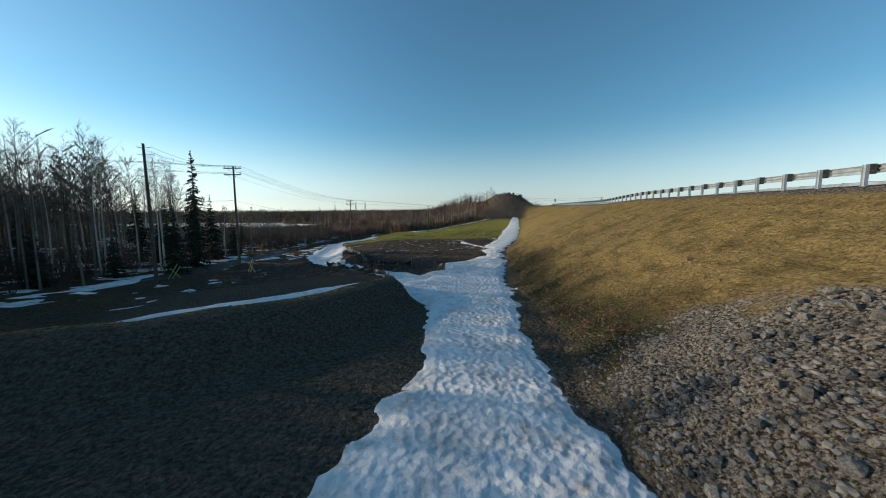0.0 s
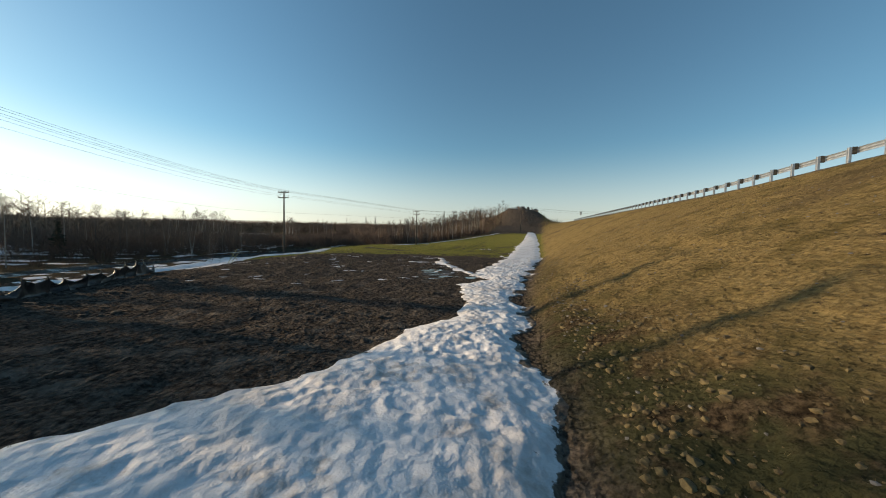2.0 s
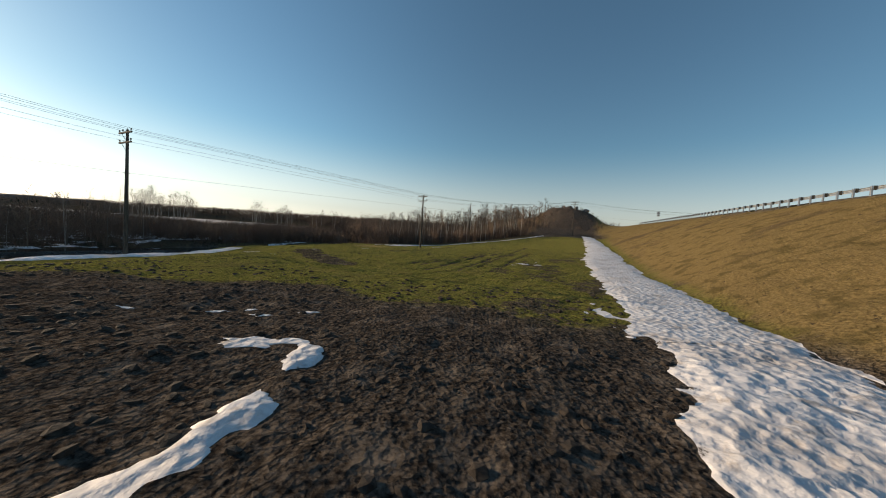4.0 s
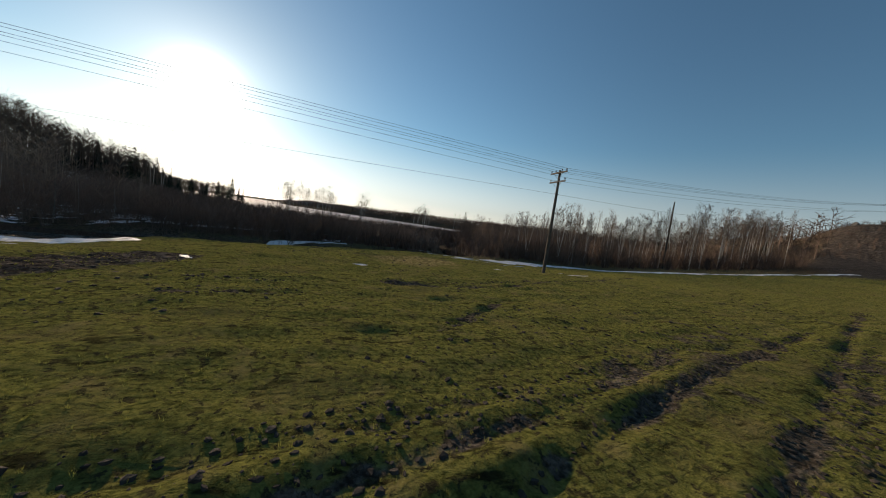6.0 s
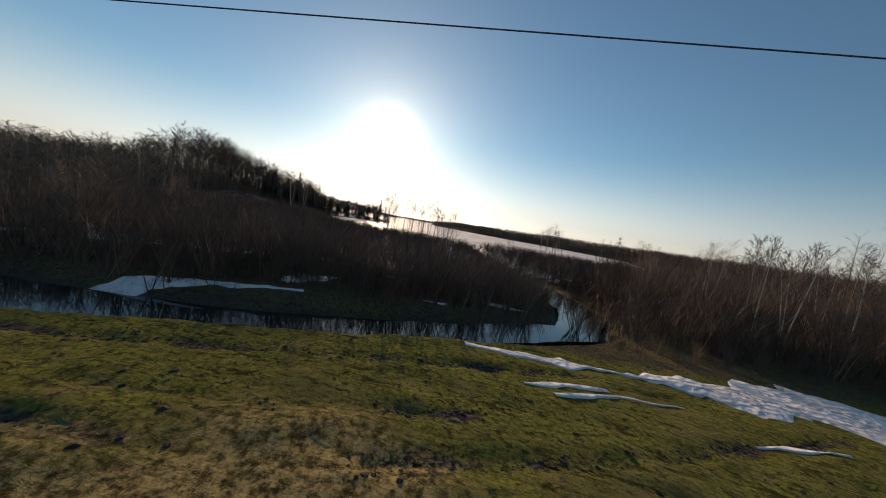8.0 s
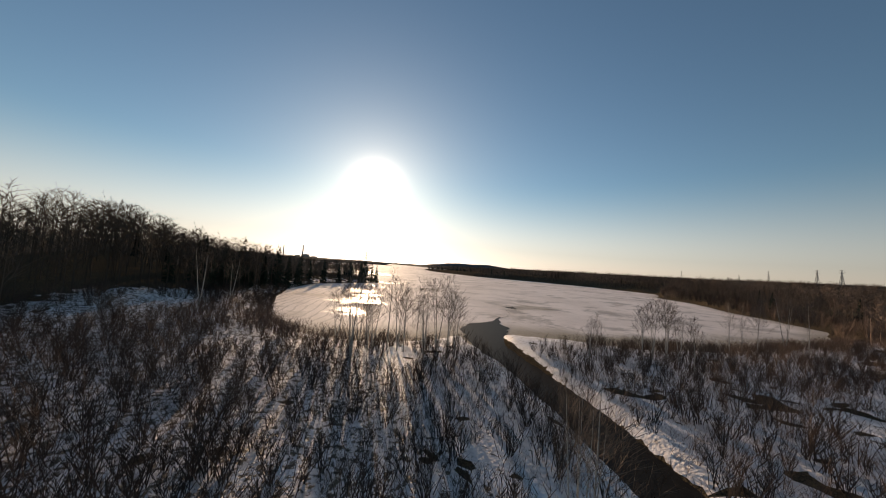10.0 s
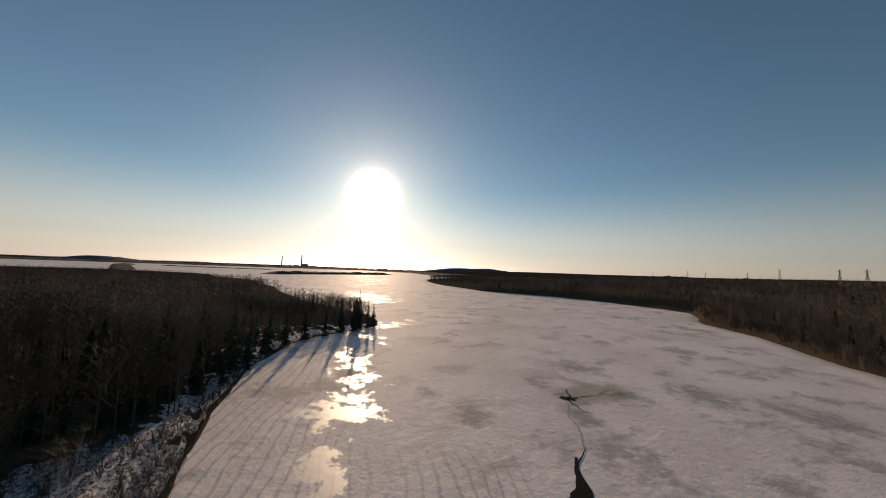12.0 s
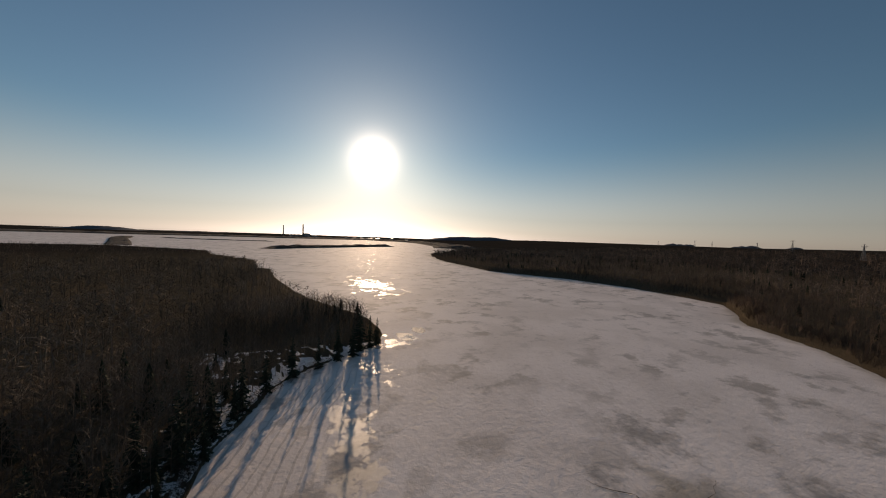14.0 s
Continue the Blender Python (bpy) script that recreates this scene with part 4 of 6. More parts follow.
LEN = [0.0]
for (ax, ay), (bx, by) in zip(RIVER[:-1], RIVER[1:]):
    LEN.append(LEN[-1] + math.hypot(bx - ax, by - ay))
v, f = ribbon(RIVER[1:13], ((0, 40, 60, 66, 75), (1.0, 1.15, 1.2, 1.6, 2.2)), ((0, 30, 60, 76), (-1.0, -1.0, -1.05, -1.25)), 1.0, 131, 0.3)
tagged(new("river", mesh_of("river", v, f, WATER, True)), "narrow dark river of still meltwater", "river", kind="structure")
v, f = ribbon([(-25, 118)] + RIVER[12:-3], ((0, 8, 20, 30, 60), (1.9, 2.1, 2.3, 2.8, 4.2)), ((0, 2, 40, 60), (-1.24, -1.26, -1.70, LAKE_Z + 0.06)), 1.0, 132, 0.7)
tagged(new("creek", mesh_of("creek", v, f, SLUSH, True)), "dark brown slushy creek between the shrubs", "creek", kind="structure")
v, f = ribbon([(-62, 133), (-70, 134.5), (-76, 137.5), (-82, 141), (-87, 145.5), (-91, 150), (-95, 154)], ((0, 8, 16, 24, 28, 30, 33, 38), (2.2, 2.7, 3.4, 4.1, 3.7, 2.2, 0.9, 0.2)), ((0, 40), (LAKE_Z + 0.07, LAKE_Z + 0.07)), 0.5, 133, 1.2)
tagged(new("open_water", mesh_of("open_water", v, f, SLUSH, True)), "dark open lead where the river enters the lake ice", "water", kind="structure")
hole_parts = []
for pts, wide in (([(-111.6, 169.0), (-110.6, 170.0), (-109.6, 171.0)], 0.75), ([(-110.4, 170.0), (-107.8, 168.5), (-105.3, 167.7), (-103, 168.4)], 0.30), ([(-110.6, 170.4), (-112.5, 172.0), (-114.3, 173.8)], 0.28),
                  ([(-113.4, 172.6), (-116.1, 172.1), (-118.6, 168.6), (-121, 167)], 0.20), ([(-110.2, 170.6), (-109.6, 174), (-109.1, 177), (-108, 182), (-107.3, 188.1)], 0.22), ([(-109.3, 178), (-110.7, 184.9), (-112, 188)], 0.14),
                  ([(-92.5, 151.5), (-96, 157), (-99.5, 160.5), (-104.5, 163.5), (-108.5, 167.5)], 0.22), ([(-104.6, 177.5), (-102, 181), (-101, 187)], 0.12)):
    bent = [pts[0]]
    for (ax, ay), (bx, by) in zip(pts[:-1], pts[1:]):
        for q in (0.33, 0.66, 1.0):
            px, py = ax + (bx - ax) * q, ay + (by - ay) * q
            bent.append((px + 0.8 * float(fbm(np.array(px), np.array(py), 1.6, 2, 143)), py + 0.8 * float(fbm(np.array(px), np.array(py), 1.6, 2, 145))))
    wide *= 0.55 if wide < 0.5 else 1.0
    hole_parts.append(ribbon(bent, ((0, 1, 8, 40), (wide, wide, wide * 0.3, wide * 0.2)), ((0, 40), (LAKE_Z + 0.075, LAKE_Z + 0.075)), 0.4, 141, 0.9))
base, vs, fs = 0, [], []
for v, f in hole_parts:
    vs.append(v)
    fs.append(f + base)
    base += len(v)
tagged(new("ice_crack", mesh_of("ice_crack", np.concatenate(vs), np.concatenate(fs), SLUSH, True)), "dark melt hole with branching cracks in the lake ice", "ice crack", kind="structure")


# ---- road and guardrails ----
def on_road(s, n):
    return (ROAD_AT[0] + s * ROAD_DIR[0] + n * ROAD_DIR[1], ROAD_AT[1] + s * ROAD_DIR[1] - n * ROAD_DIR[0])


def road_sheet(name, n0, n1, lift, material, label):
    ss, nn = np.meshgrid(np.arange(-70, 262, 4.0), np.linspace(n0, n1, 5))
    x, y = on_road(ss, nn)
    crown = 0.05 * (1 - np.abs(nn - 5.2) / 5)
    v = np.stack([x, y, road_z(ss) + lift + crown], -1).reshape(-1, 3)
    f = grid_faces(ss.shape[1], ss.shape[0])[:, ::-1]
    tagged(new(name, mesh_of(name, v, f, material, True)), label, "road", kind="structure")


road_sheet("road", 1.6, 9.0, 0.035, ASPHALT, "two-lane asphalt road on top of the embankment")
road_sheet("road_shoulder", 0.1, 1.6, 0.02, SHOULDER, "gravel road shoulder behind the guardrail")
road_sheet("road_shoulder", 9.0, 12.0, 0.02, SHOULDER, "gravel road shoulder behind the guardrail")

b = Build()
b.box((-0.075, -0.055, -0.25), (-0.065, 0.055, 0.80)).box((0.065, -0.055, -0.25), (0.075, 0.055, 0.80)).box((-0.066, -0.005, -0.25), (0.066, 0.005, 0.798))
POST_MESH = b.mesh("post", STEEL)
BLOCK_MESH = Build().box((-0.075, 0.058, 0.45), (0.075, 0.26, 0.81), None, 0.012).mesh("block", BLOCK)
PITCH = 1.905


def beam_mesh():
    profile = [(0.0, 0.0), (0.02, 0.03), (0.075, 0.055), (0.085, 0.10), (0.03, 0.135), (0.02, 0.155), (0.03, 0.175), (0.085, 0.21), (0.075, 0.255), (0.02, 0.28), (0.0, 0.31)]
    v, n = [], len(profile)
    for off in (0.0, 0.012):
        for x in (-0.06, 2 * PITCH + 0.06):
            v += [(x, 0.262 + off + a, 0.48 + h) for a, h in profile]
    f = []
    for i in range(n - 1):
        f += [(i, i + 1, n + i + 1, n + i), (2 * n + i, 3 * n + i, 3 * n + i + 1, 2 * n + i + 1)]
        f += [(i, 2 * n + i, 2 * n + i + 1, i + 1), (n + i, n + i + 1, 3 * n + i + 1, 3 * n + i)]
    f += [(0, n, 3 * n, 2 * n), (n - 1, 3 * n - 1, 4 * n - 1, 2 * n - 1)]
    return mesh_of("beam", np.array(v), np.array(f), STEEL)


BEAM_MESH = beam_mesh()
LEAN = math.degrees(math.atan2(ROAD_DIR[1], ROAD_DIR[0]))


def guardrail(n, flip, first, count, label):
    x, y = on_road(0, n)
    rail = thing("guardrail", (x, y, float(road_z(0))), label, "guardrail", "road guardrails", turn=LEAN)
    for i in range(first, first + count):
        s = i * PITCH
        wob = random.uniform(-0.6, 0.6)
        spin = pose(s, 0, float(road_z(s) - road_z(0)) - 0.03, wob, wob * 0.6, 180 if flip else 0)
        part("post", POST_MESH, rail, "", spin)
        part("block", BLOCK_MESH, rail, "dark timber offset block", spin)
        if i % 2 == 0:
            low, high = float(road_z(s) - road_z(0)) - 0.03, float(road_z(s + 2 * PITCH) - road_z(0)) - 0.03
            grade = math.degrees(math.atan2(high - low, 2 * PITCH))
            m = pose(s, 0, low, 0, -grade, 0)
            if flip:
                m = pose(s + 2 * PITCH, 0, high, 0, grade, 180)
            part("beam", BEAM_MESH, rail, "", m)


# the road side of the near rail faces away from the ditch
guardrail(0.0, True, -16, 124, "galvanised steel guardrail along the top of the embankment")
guardrail(10.6, False, -16, 96, "galvanised steel guardrail on the far side of the road")


# ---- power line ----
def utility_pole(x, y, tall, heading, arms, label, comb=False, low=0.66):
    z = float(terrain(x, y))
    pole = thing("utility_pole", (x, y, z), label, "utility pole", "power line poles", turn=heading)
    lean = random.uniform(-0.08, 0.08)
    part("shaft", Build().tube([(0, 0, -0.5), (0, 0, 0.02), (lean * 0.3, 0, tall * 0.5), (lean, 0, tall)], [0.165, 0.155, 0.13, 0.095], 10).mesh("shaft", POLE_WOOD, True), pole)
    tips = []
    for h, half, pins in arms:
        part("crossarm", Build().box((-half, -0.19, h - 0.06), (half, -0.09, h + 0.06), None, 0.01).mesh("crossarm", ARM_WOOD), pole)
        for side in (-1, 1):
            part("brace", Build().tube([(side * 0.62, -0.16, h - 0.05), (side * 0.05, -0.12, h - 0.55)], [0.018, 0.018], 5).mesh("brace", LATTICE), pole)
        for px in pins:
            ins = Build().tube([(px, -0.14, h + 0.05), (px, -0.14, h + 0.13), (px, -0.14, h + 0.15), (px, -0.14, h + 0.20), (px, -0.14, h + 0.23), (px, -0.14, h + 0.27)], [0.015, 0.015, 0.06, 0.045, 0.06, 0.03], 8)
            part("insulator", ins.mesh("insulator", GLASS_INS, True), pole)
            tips.append((px, -0.14, h + 0.27))
    if comb:
        for i in range(7):
            h = tall - 0.25 - 0.62 * i
            for side in (-1, 1):
                peg = Build().tube([(0, 0, h), (side * 0.35, 0.04, h - 0.10), (side * 0.62, 0.06, h - 0.02)], [0.022, 0.018, 0.03], 5)
                part("bracket", peg.mesh("bracket", LATTICE), pole)
        tips = [(sx * 0.6, 0.06, tall - 0.28 - 0.62 * i) for i in range(3) for sx in (-1, 1)]
    part("cable_clamp", Build().tube([(0, -0.2, tall * low), (0, 0.2, tall * low)], [0.04, 0.04], 6).mesh("cable_clamp", LATTICE), pole)
    tips.append((0, -0.2, tall * low))
    m = pose(x, y, z, 0, 0, heading)
    return [m @ Vector(t) for t in tips]


TWO_ARMS = lambda h: [(h - 0.25, 1.15, (-1.05, -0.45, 0.45, 1.05)), (h - 1.05, 1.1, (-1.0, 1.0))]
def aim(a, c):
    return math.degrees(math.atan2(c[1] - a[1], c[0] - a[0])) - 90


PN, PA, PB, PC, PD, PE = (-27.6, 27.6), (-27.6, 39.8), (-22.6, 77.3), (-3.4, 108.5), (36.6, 157.5), (66, 196)
tips_n = utility_pole(*PN, 12.3, aim(PN, PA), [], "tall dark wooden pole with a comb of side brackets", True)
tips_a = utility_pole(*PA, 12.5, aim(PN, PB), TWO_ARMS(12.5), "dark wooden utility pole with two crossarms beside the wood")
tips_b = utility_pole(*PB, 10.3, aim(PA, PC), TWO_ARMS(10.3), "weathered wooden utility pole with two crossarms by the river bank")
tips_c = utility_pole(*PC, 9.3, aim(PB, PD), TWO_ARMS(9.3), "weathered wooden utility pole with two crossarms in the turf field", low=0.77)
tips_d = utility_pole(*PD, 11.0, aim(PC, PE), TWO_ARMS(11.0), "wooden utility pole with two crossarms below the rocky knoll")
utility_pole(4.0, 144.2, 11.2, 20, [], "plain wooden pole without crossarms in front of the birches")
tips_e = utility_pole(88, 160, 9.0, -20, TWO_ARMS(9.0), "wooden utility pole beyond the road")
tips_f = utility_pole(-60, 2, 12.0, -50, TWO_ARMS(12.0), "dark wooden utility pole hidden among the trees")


def power_line(a, c, sag, label):
    span = thing("power_line", tuple(a[0]), label, "power line", "overhead wires")
    o = Vector(a[0])
    for p, q in zip(a, c):
        pts = [p.lerp(q, i / 14) - o - Vector((0, 0, sag * 4 * (i / 14) * (1 - i / 14))) for i in range(15)]
        part("wire", Build().tube(pts, [0.011] * 15, 4, False).mesh("wire", WIRE), span)


power_line(tips_f, tips_a, 1.2, "thin sagging wires between wooden poles")
power_line(tips_n[:6] + tips_n[-1:], tips_a, 0.5, "thin short wires between two wooden poles")
power_line(tips_a, tips_b, 0.9, "thin sagging wires between wooden poles")
power_line(tips_b, tips_c, 0.03, "thin sagging wires over the turf field")
power_line(tips_c, tips_d, 1.3, "thin sagging wires towards the rocky knoll")
power_line(tips_d, tips_e, 1.2, "thin sagging wires crossing the road")

sx, sy = on_road(158, -0.9)
sign = thing("road_sign", (sx, sy, float(road_z(158)) - 0.3), "small road sign on a steel post, seen from behind", "road sign", turn=-18)
part("signpost", Build().tube([(0, 0, -0.3), (0, 0, 3.0)], [0.035, 0.035], 6).mesh("signpost", STEEL), sign)
part("plate", Build().box((-0.42, 0.04, 2.0), (0.42, 0.06, 2.42), None, 0.005).mesh("plate", SIGN_BACK), sign)
part("plate", Build().box((-0.38, 0.04, -0.38), (0.38, 0.06, 0.38), pose(0, 0, 2.95, 0, 45, 0), 0.005).mesh("plate", SIGN_BACK), sign)


# ---- silt fences ----
def silt_fence(pts, label, seed):
    rng = random.Random(seed)
    dense = []
    for (ax, ay), (bx, by) in zip(pts[:-1], pts[1:]):
        n = max(1, round(math.hypot(bx - ax, by - ay) / 1.25))
        dense += [(ax + (bx - ax) * i / n, ay + (by - ay) * i / n) for i in range(n)]
    dense.append(pts[-1])
    x0, y0 = dense[0]
    z0 = float(terrain(x0, y0))
    fence = thing("silt_fence", (x0, y0, z0), label, "silt fence", "silt fences")
    heads = []
    for x, y in dense:
        z = float(terrain(x, y))
        tilt = (rng.uniform(-0.14, 0.14), rng.uniform(-0.14, 0.14))
        h = rng.uniform(0.55, 0.95)
        p, q = Vector((x - x0, y - y0, z - z0 - 0.2)), Vector((x - x0 + tilt[0], y - y0 + tilt[1], z - z0 + h))
        part("stake", Build().tube([p, q], [0.026, 0.022], 4).mesh("stake", STAKE), fence, "rough wooden stake")
        heads.append((p + Vector((0, 0, 0.2)), q))
    for (p, q), (p2, q2) in zip(heads[:-1], heads[1:]):
        v, nu, nv = [], 9, 5
        droop, belly = rng.uniform(0.12, 0.45), rng.uniform(-0.28, 0.28)
        across = (p2 - p).cross(Vector((0, 0, 1))).normalized()
        for thick in (0.0, 0.006):
            for j in range(nv):
                for i in range(nu):
                    a, c = i / (nu - 1), j / (nv - 1)
                    low, high = p.lerp(p2, a), q.lerp(q2, a)
                    high = high - Vector((0, 0, 0.06 + droop * math.sin(math.pi * a) ** 0.8))
                    wave = belly * math.sin(math.pi * a) * math.sin(math.pi * c) + 0.05 * math.sin(11 * a + 4 * c + seed) * c
                    v.append(tuple(low.lerp(high, c) + across * (wave + thick + 0.03)))
        n = nu * nv
        f = grid_faces(nu, nv)
        rim = [(i, i + 1, n + i + 1, n + i) for i in range(nu - 1)] + [(n - nu + i + 1, n - nu + i, 2 * n - nu + i, 2 * n - nu + i + 1) for i in range(nu - 1)]
        part("fabric", mesh_of("fabric", np.array(v), np.concatenate([f, f[:, ::-1] + n, np.array(rim)]), FABRIC, True), fence, "sagging black filter fabric")


silt_fence([(-1.4, 25.8), (-2.4, 26.6)], "collapsed black silt fence on wooden stakes at the snow edge", 5)
silt_fence([(-4.4, 27.6), (-5.7, 28.0), (-7.2, 29.0), (-9.2, 30.6), (-10.3, 33.5), (-10.6, 36.2), (-11.8, 39.2), (-13.9, 42.8), (-15.6, 47)], "sagging black silt fence on wooden stakes along the channel", 7)
silt_fence([(-6.0, 23.4), (-6.7, 25.0), (-8.8, 27.2), (-11.9, 29.7), (-13.6, 31.8)], "sagging black silt fence on wooden stakes across the channel", 9)


# ---- loose laths by the poles ----
def lath_bundle(x, y, turn):
    z = float(terrain(x, y))
    bundle = thing("lath_bundle", (x, y, z), "yellow wooden survey laths leaning together in the mud", "wooden lath", "survey laths", turn=turn)
    for i, (foot, head, tall) in enumerate(((-0.5, 0.35, 1.5), (-0.2, 0.6, 1.3), (0.55, -0.2, 1.1))):
        part("lath", Build().tube([(foot, 0.08 * i, -0.05), (head, 0.05 - 0.06 * i, tall)], [0.04, 0.04], 4).mesh("lath", LATH), bundle)


lath_bundle(-29.0, 31.2, 20)
lath_bundle(-22.4, 33.2, -30)
lath_bundle(-19.5, 60.5, 40)


# ---- trees ----
def bare_tree(rng, tall, girth, limbs, spread, low=0.35, slips=4, stems=1):
    """Trunk and crown of a leafless tree; crown of limbs, branches and twigs."""
    trunk, crown = Build(), Build()
    for st in range(stems):
        tall_s = tall * (1 if st == 0 else rng.uniform(0.75, 0.95))
        drift = np.array([rng.uniform(-1, 1), rng.uniform(-1, 1)]) * (0.025 if stems == 1 else 0.13) * tall_s
        bend = np.array([rng.uniform(-1, 1), rng.uniform(-1, 1)]) * 0.018 * tall_s
        def axis(c):
            w = math.sin(c * 5.0) * c
            return Vector((drift[0] * c + bend[0] * w, drift[1] * c + bend[1] * w, tall_s * c))
        rad = girth * (1 if st == 0 else 0.75)
        fr = [0, 0.05, 0.2, 0.38, 0.56, 0.74, 0.9, 1.0]
        pts = [axis(c) for c in fr]
        pts[0] = pts[0] - Vector((0, 0, 0.35))
        trunk.tube(pts, [rad * (1.25 - 1.17 * c ** 0.9) if i else rad * 1.45 for i, c in enumerate(fr)], 7)
        for i in range(limbs // stems):
            c = low + (0.97 - low) * ((i + rng.random()) / (limbs // stems)) ** 0.9
            az = i * 2.4 + rng.uniform(-0.5, 0.5)
            rise = rng.uniform(0.55, 1.15) + 0.25 * c
            length = ((1 - c) * 0.42 + 0.07) * tall_s * spread * rng.uniform(0.7, 1.2)
            out = Vector((math.cos(az) * math.cos(rise), math.sin(az) * math.cos(rise), math.sin(rise)))
            a = axis(c)
            mid = a + out * length * 0.55 + Vector((0, 0, -0.03 * length))
            tip = a + out * length + Vector((0, 0, 0.16 * length))
            r = rad * 0.16 * (1.1 - c) + 0.006
            crown.tube([a, mid, tip], [r * 0.8, r * 0.45, 0.003], 3, False)
            for j in range(slips):
                e = rng.uniform(0.25, 1.0)
                p = a.lerp(mid, e * 2) if e < 0.5 else mid.lerp(tip, e * 2 - 1)
                w = rng.uniform(0, 2 * math.pi)
                d = (out + 0.75 * Vector((math.cos(w), math.sin(w), rng.uniform(0.0, 0.8)))).normalized()
                ln = length * rng.uniform(0.25, 0.5) + 0.15
                q = p + d * ln
                crown.slip(p, q, 0.020 + 0.005 * ln)
                for _ in range(5):
                    w = rng.uniform(0, 2 * math.pi)
                    d2 = (d + 0.8 * Vector((math.cos(w), math.sin(w), rng.uniform(-0.1, 0.7)))).normalized()
                    s0 = p.lerp(q, rng.uniform(0.25, 0.95))
                    crown.slip(s0, s0 + d2 * ln * rng.uniform(0.4, 0.8), 0.017)
    return trunk, crown


def spruce(rng, tall, wide, whorls, low=0.08, thin=0.0):
    trunk, crown = Build(), Build()
    trunk.tube([(0, 0, -0.3), (0, 0, tall * 0.5), (0, 0, tall)], [0.013 * tall, 0.007 * tall, 0.01], 6)
    for i in range(whorls):
        c = low + (1 - low) * (i / (whorls - 1)) ** 0.95
        z = tall * c
        r = wide * (1 - c) ** 0.85 * (1 - thin * abs(math.sin(7 * c))) + 0.10
        arms = 8 if c < 0.8 else 6
        for j in range(arms):
            if rng.random() < thin * 0.5:
                continue
            az = 2 * math.pi * (j + rng.random() * 0.7) / arms + i * 1.1
            ln = r * rng.uniform(0.45, 1.2)
            out = Vector((math.cos(az), math.sin(az), 0))
            side = Vector((-out.y, out.x, 0))
            a = Vector((0, 0, min(tall, z + rng.uniform(-0.6, 0.6) * tall / whorls)))
            drop = rng.uniform(0.12, 0.5) if c < 0.75 else rng.uniform(-0.4, -0.1)
            n = 4
            for k in range(n):
                e0, e1 = k / n, (k + 1.35) / n
                p0 = a + out * ln * e0 + Vector((0, 0, -drop * ln * e0 ** 1.3))
                p1 = a + out * ln * min(e1, 1.0) + Vector((0, 0, -drop * ln * min(e1, 1) ** 1.3 + 0.05 * ln))
                w = 0.30 * ln * (1.15 - e0) + 0.05
                o = len(crown.v)
                sag = Vector((0, 0, -0.10 * ln - 0.05 + rng.uniform(-0.04, 0.04)))
                crown.v += [tuple(p0), tuple(p1), tuple(p0.lerp(p1, 0.65) + side * w * rng.uniform(0.7, 1.2) + sag), tuple(p0.lerp(p1, 0.65) - side * w * rng.uniform(0.7, 1.2) + sag), tuple(p0.lerp(p1, 0.45) + sag * 2.1)]
                crown.t += [(o, o + 2, o + 1), (o, o + 1, o + 3), (o, o + 4, o + 1)]
    crown.tube([(0, 0, tall * 0.93), (0, 0, tall * 1.02)], [0.05, 0.008], 4)
    return trunk, crown


tree_rng = random.Random(4)
KINDS = []
for tall, girth, limbs, spread, low, stems, bark, label in (
        (12.0, 0.072, 34, 0.50, 0.34, 1, BARK_GREY, "tall bare grey aspen with an upright crown"),
        (13.0, 0.075, 38, 0.46, 0.36, 1, BARK_GREY, "tall bare grey aspen with an upright crown"),
        (11.0, 0.075, 38, 0.62, 0.42, 1, BARK_PALE, "bare white-barked birch with a fine crown"),
        (12.0, 0.08, 38, 0.58, 0.44, 1, BARK_PALE, "bare white-barked birch with a fine crown"),
        (9.5, 0.065, 40, 0.8, 0.32, 1, BARK_PALE, "slender bare birch with fine twigs"),
        (10.0, 0.065, 48, 1.0, 0.35, 3, BARK_PALE, "bare birch with several leaning white stems"),
        (8.5, 0.07, 54, 1.45, 0.28, 1, BARK_GREY, "bare rounded broadleaf tree")):
    tr, cr = bare_tree(tree_rng, tall, girth, limbs, spread, low, 4, stems)
    KINDS.append((tall, tr.mesh("trunk", bark, True), cr.mesh("crown", TWIG), label, "bare_tree" if "aspen" in label or "rounded" in label else "birch_tree"))
SPRUCES = []
for tall, wide, whorls, low, thin in ((15.0, 2.5, 36, 0.08, 0.3), (9.0, 1.9, 24, 0.04, 0.15), (11.0, 2.0, 26, 0.06, 0.25), (6.0, 1.5, 18, 0.03, 0.1)):
    tr, cr = spruce(tree_rng, tall, wide, whorls, low, thin)
    SPRUCES.append((tall, tr.mesh("trunk", BARK_DARK, True), cr.mesh("crown", NEEDLE), "dark green spruce with drooping boughs", "spruce_tree"))


def plant(kind, x, y, tall, group, rng, label=""):
    base, trunk, crown, text, name = kind
    ob = thing(name, (x, y, float(terrain(x, y)) - 0.05), label or text, "tree", group, turn=rng.uniform(0, 360))
    ob.scale = (tall / base * rng.uniform(0.9, 1.15),) * 2 + (tall / base,)
    part("trunk", trunk, ob)
    part("crown", crown, ob)


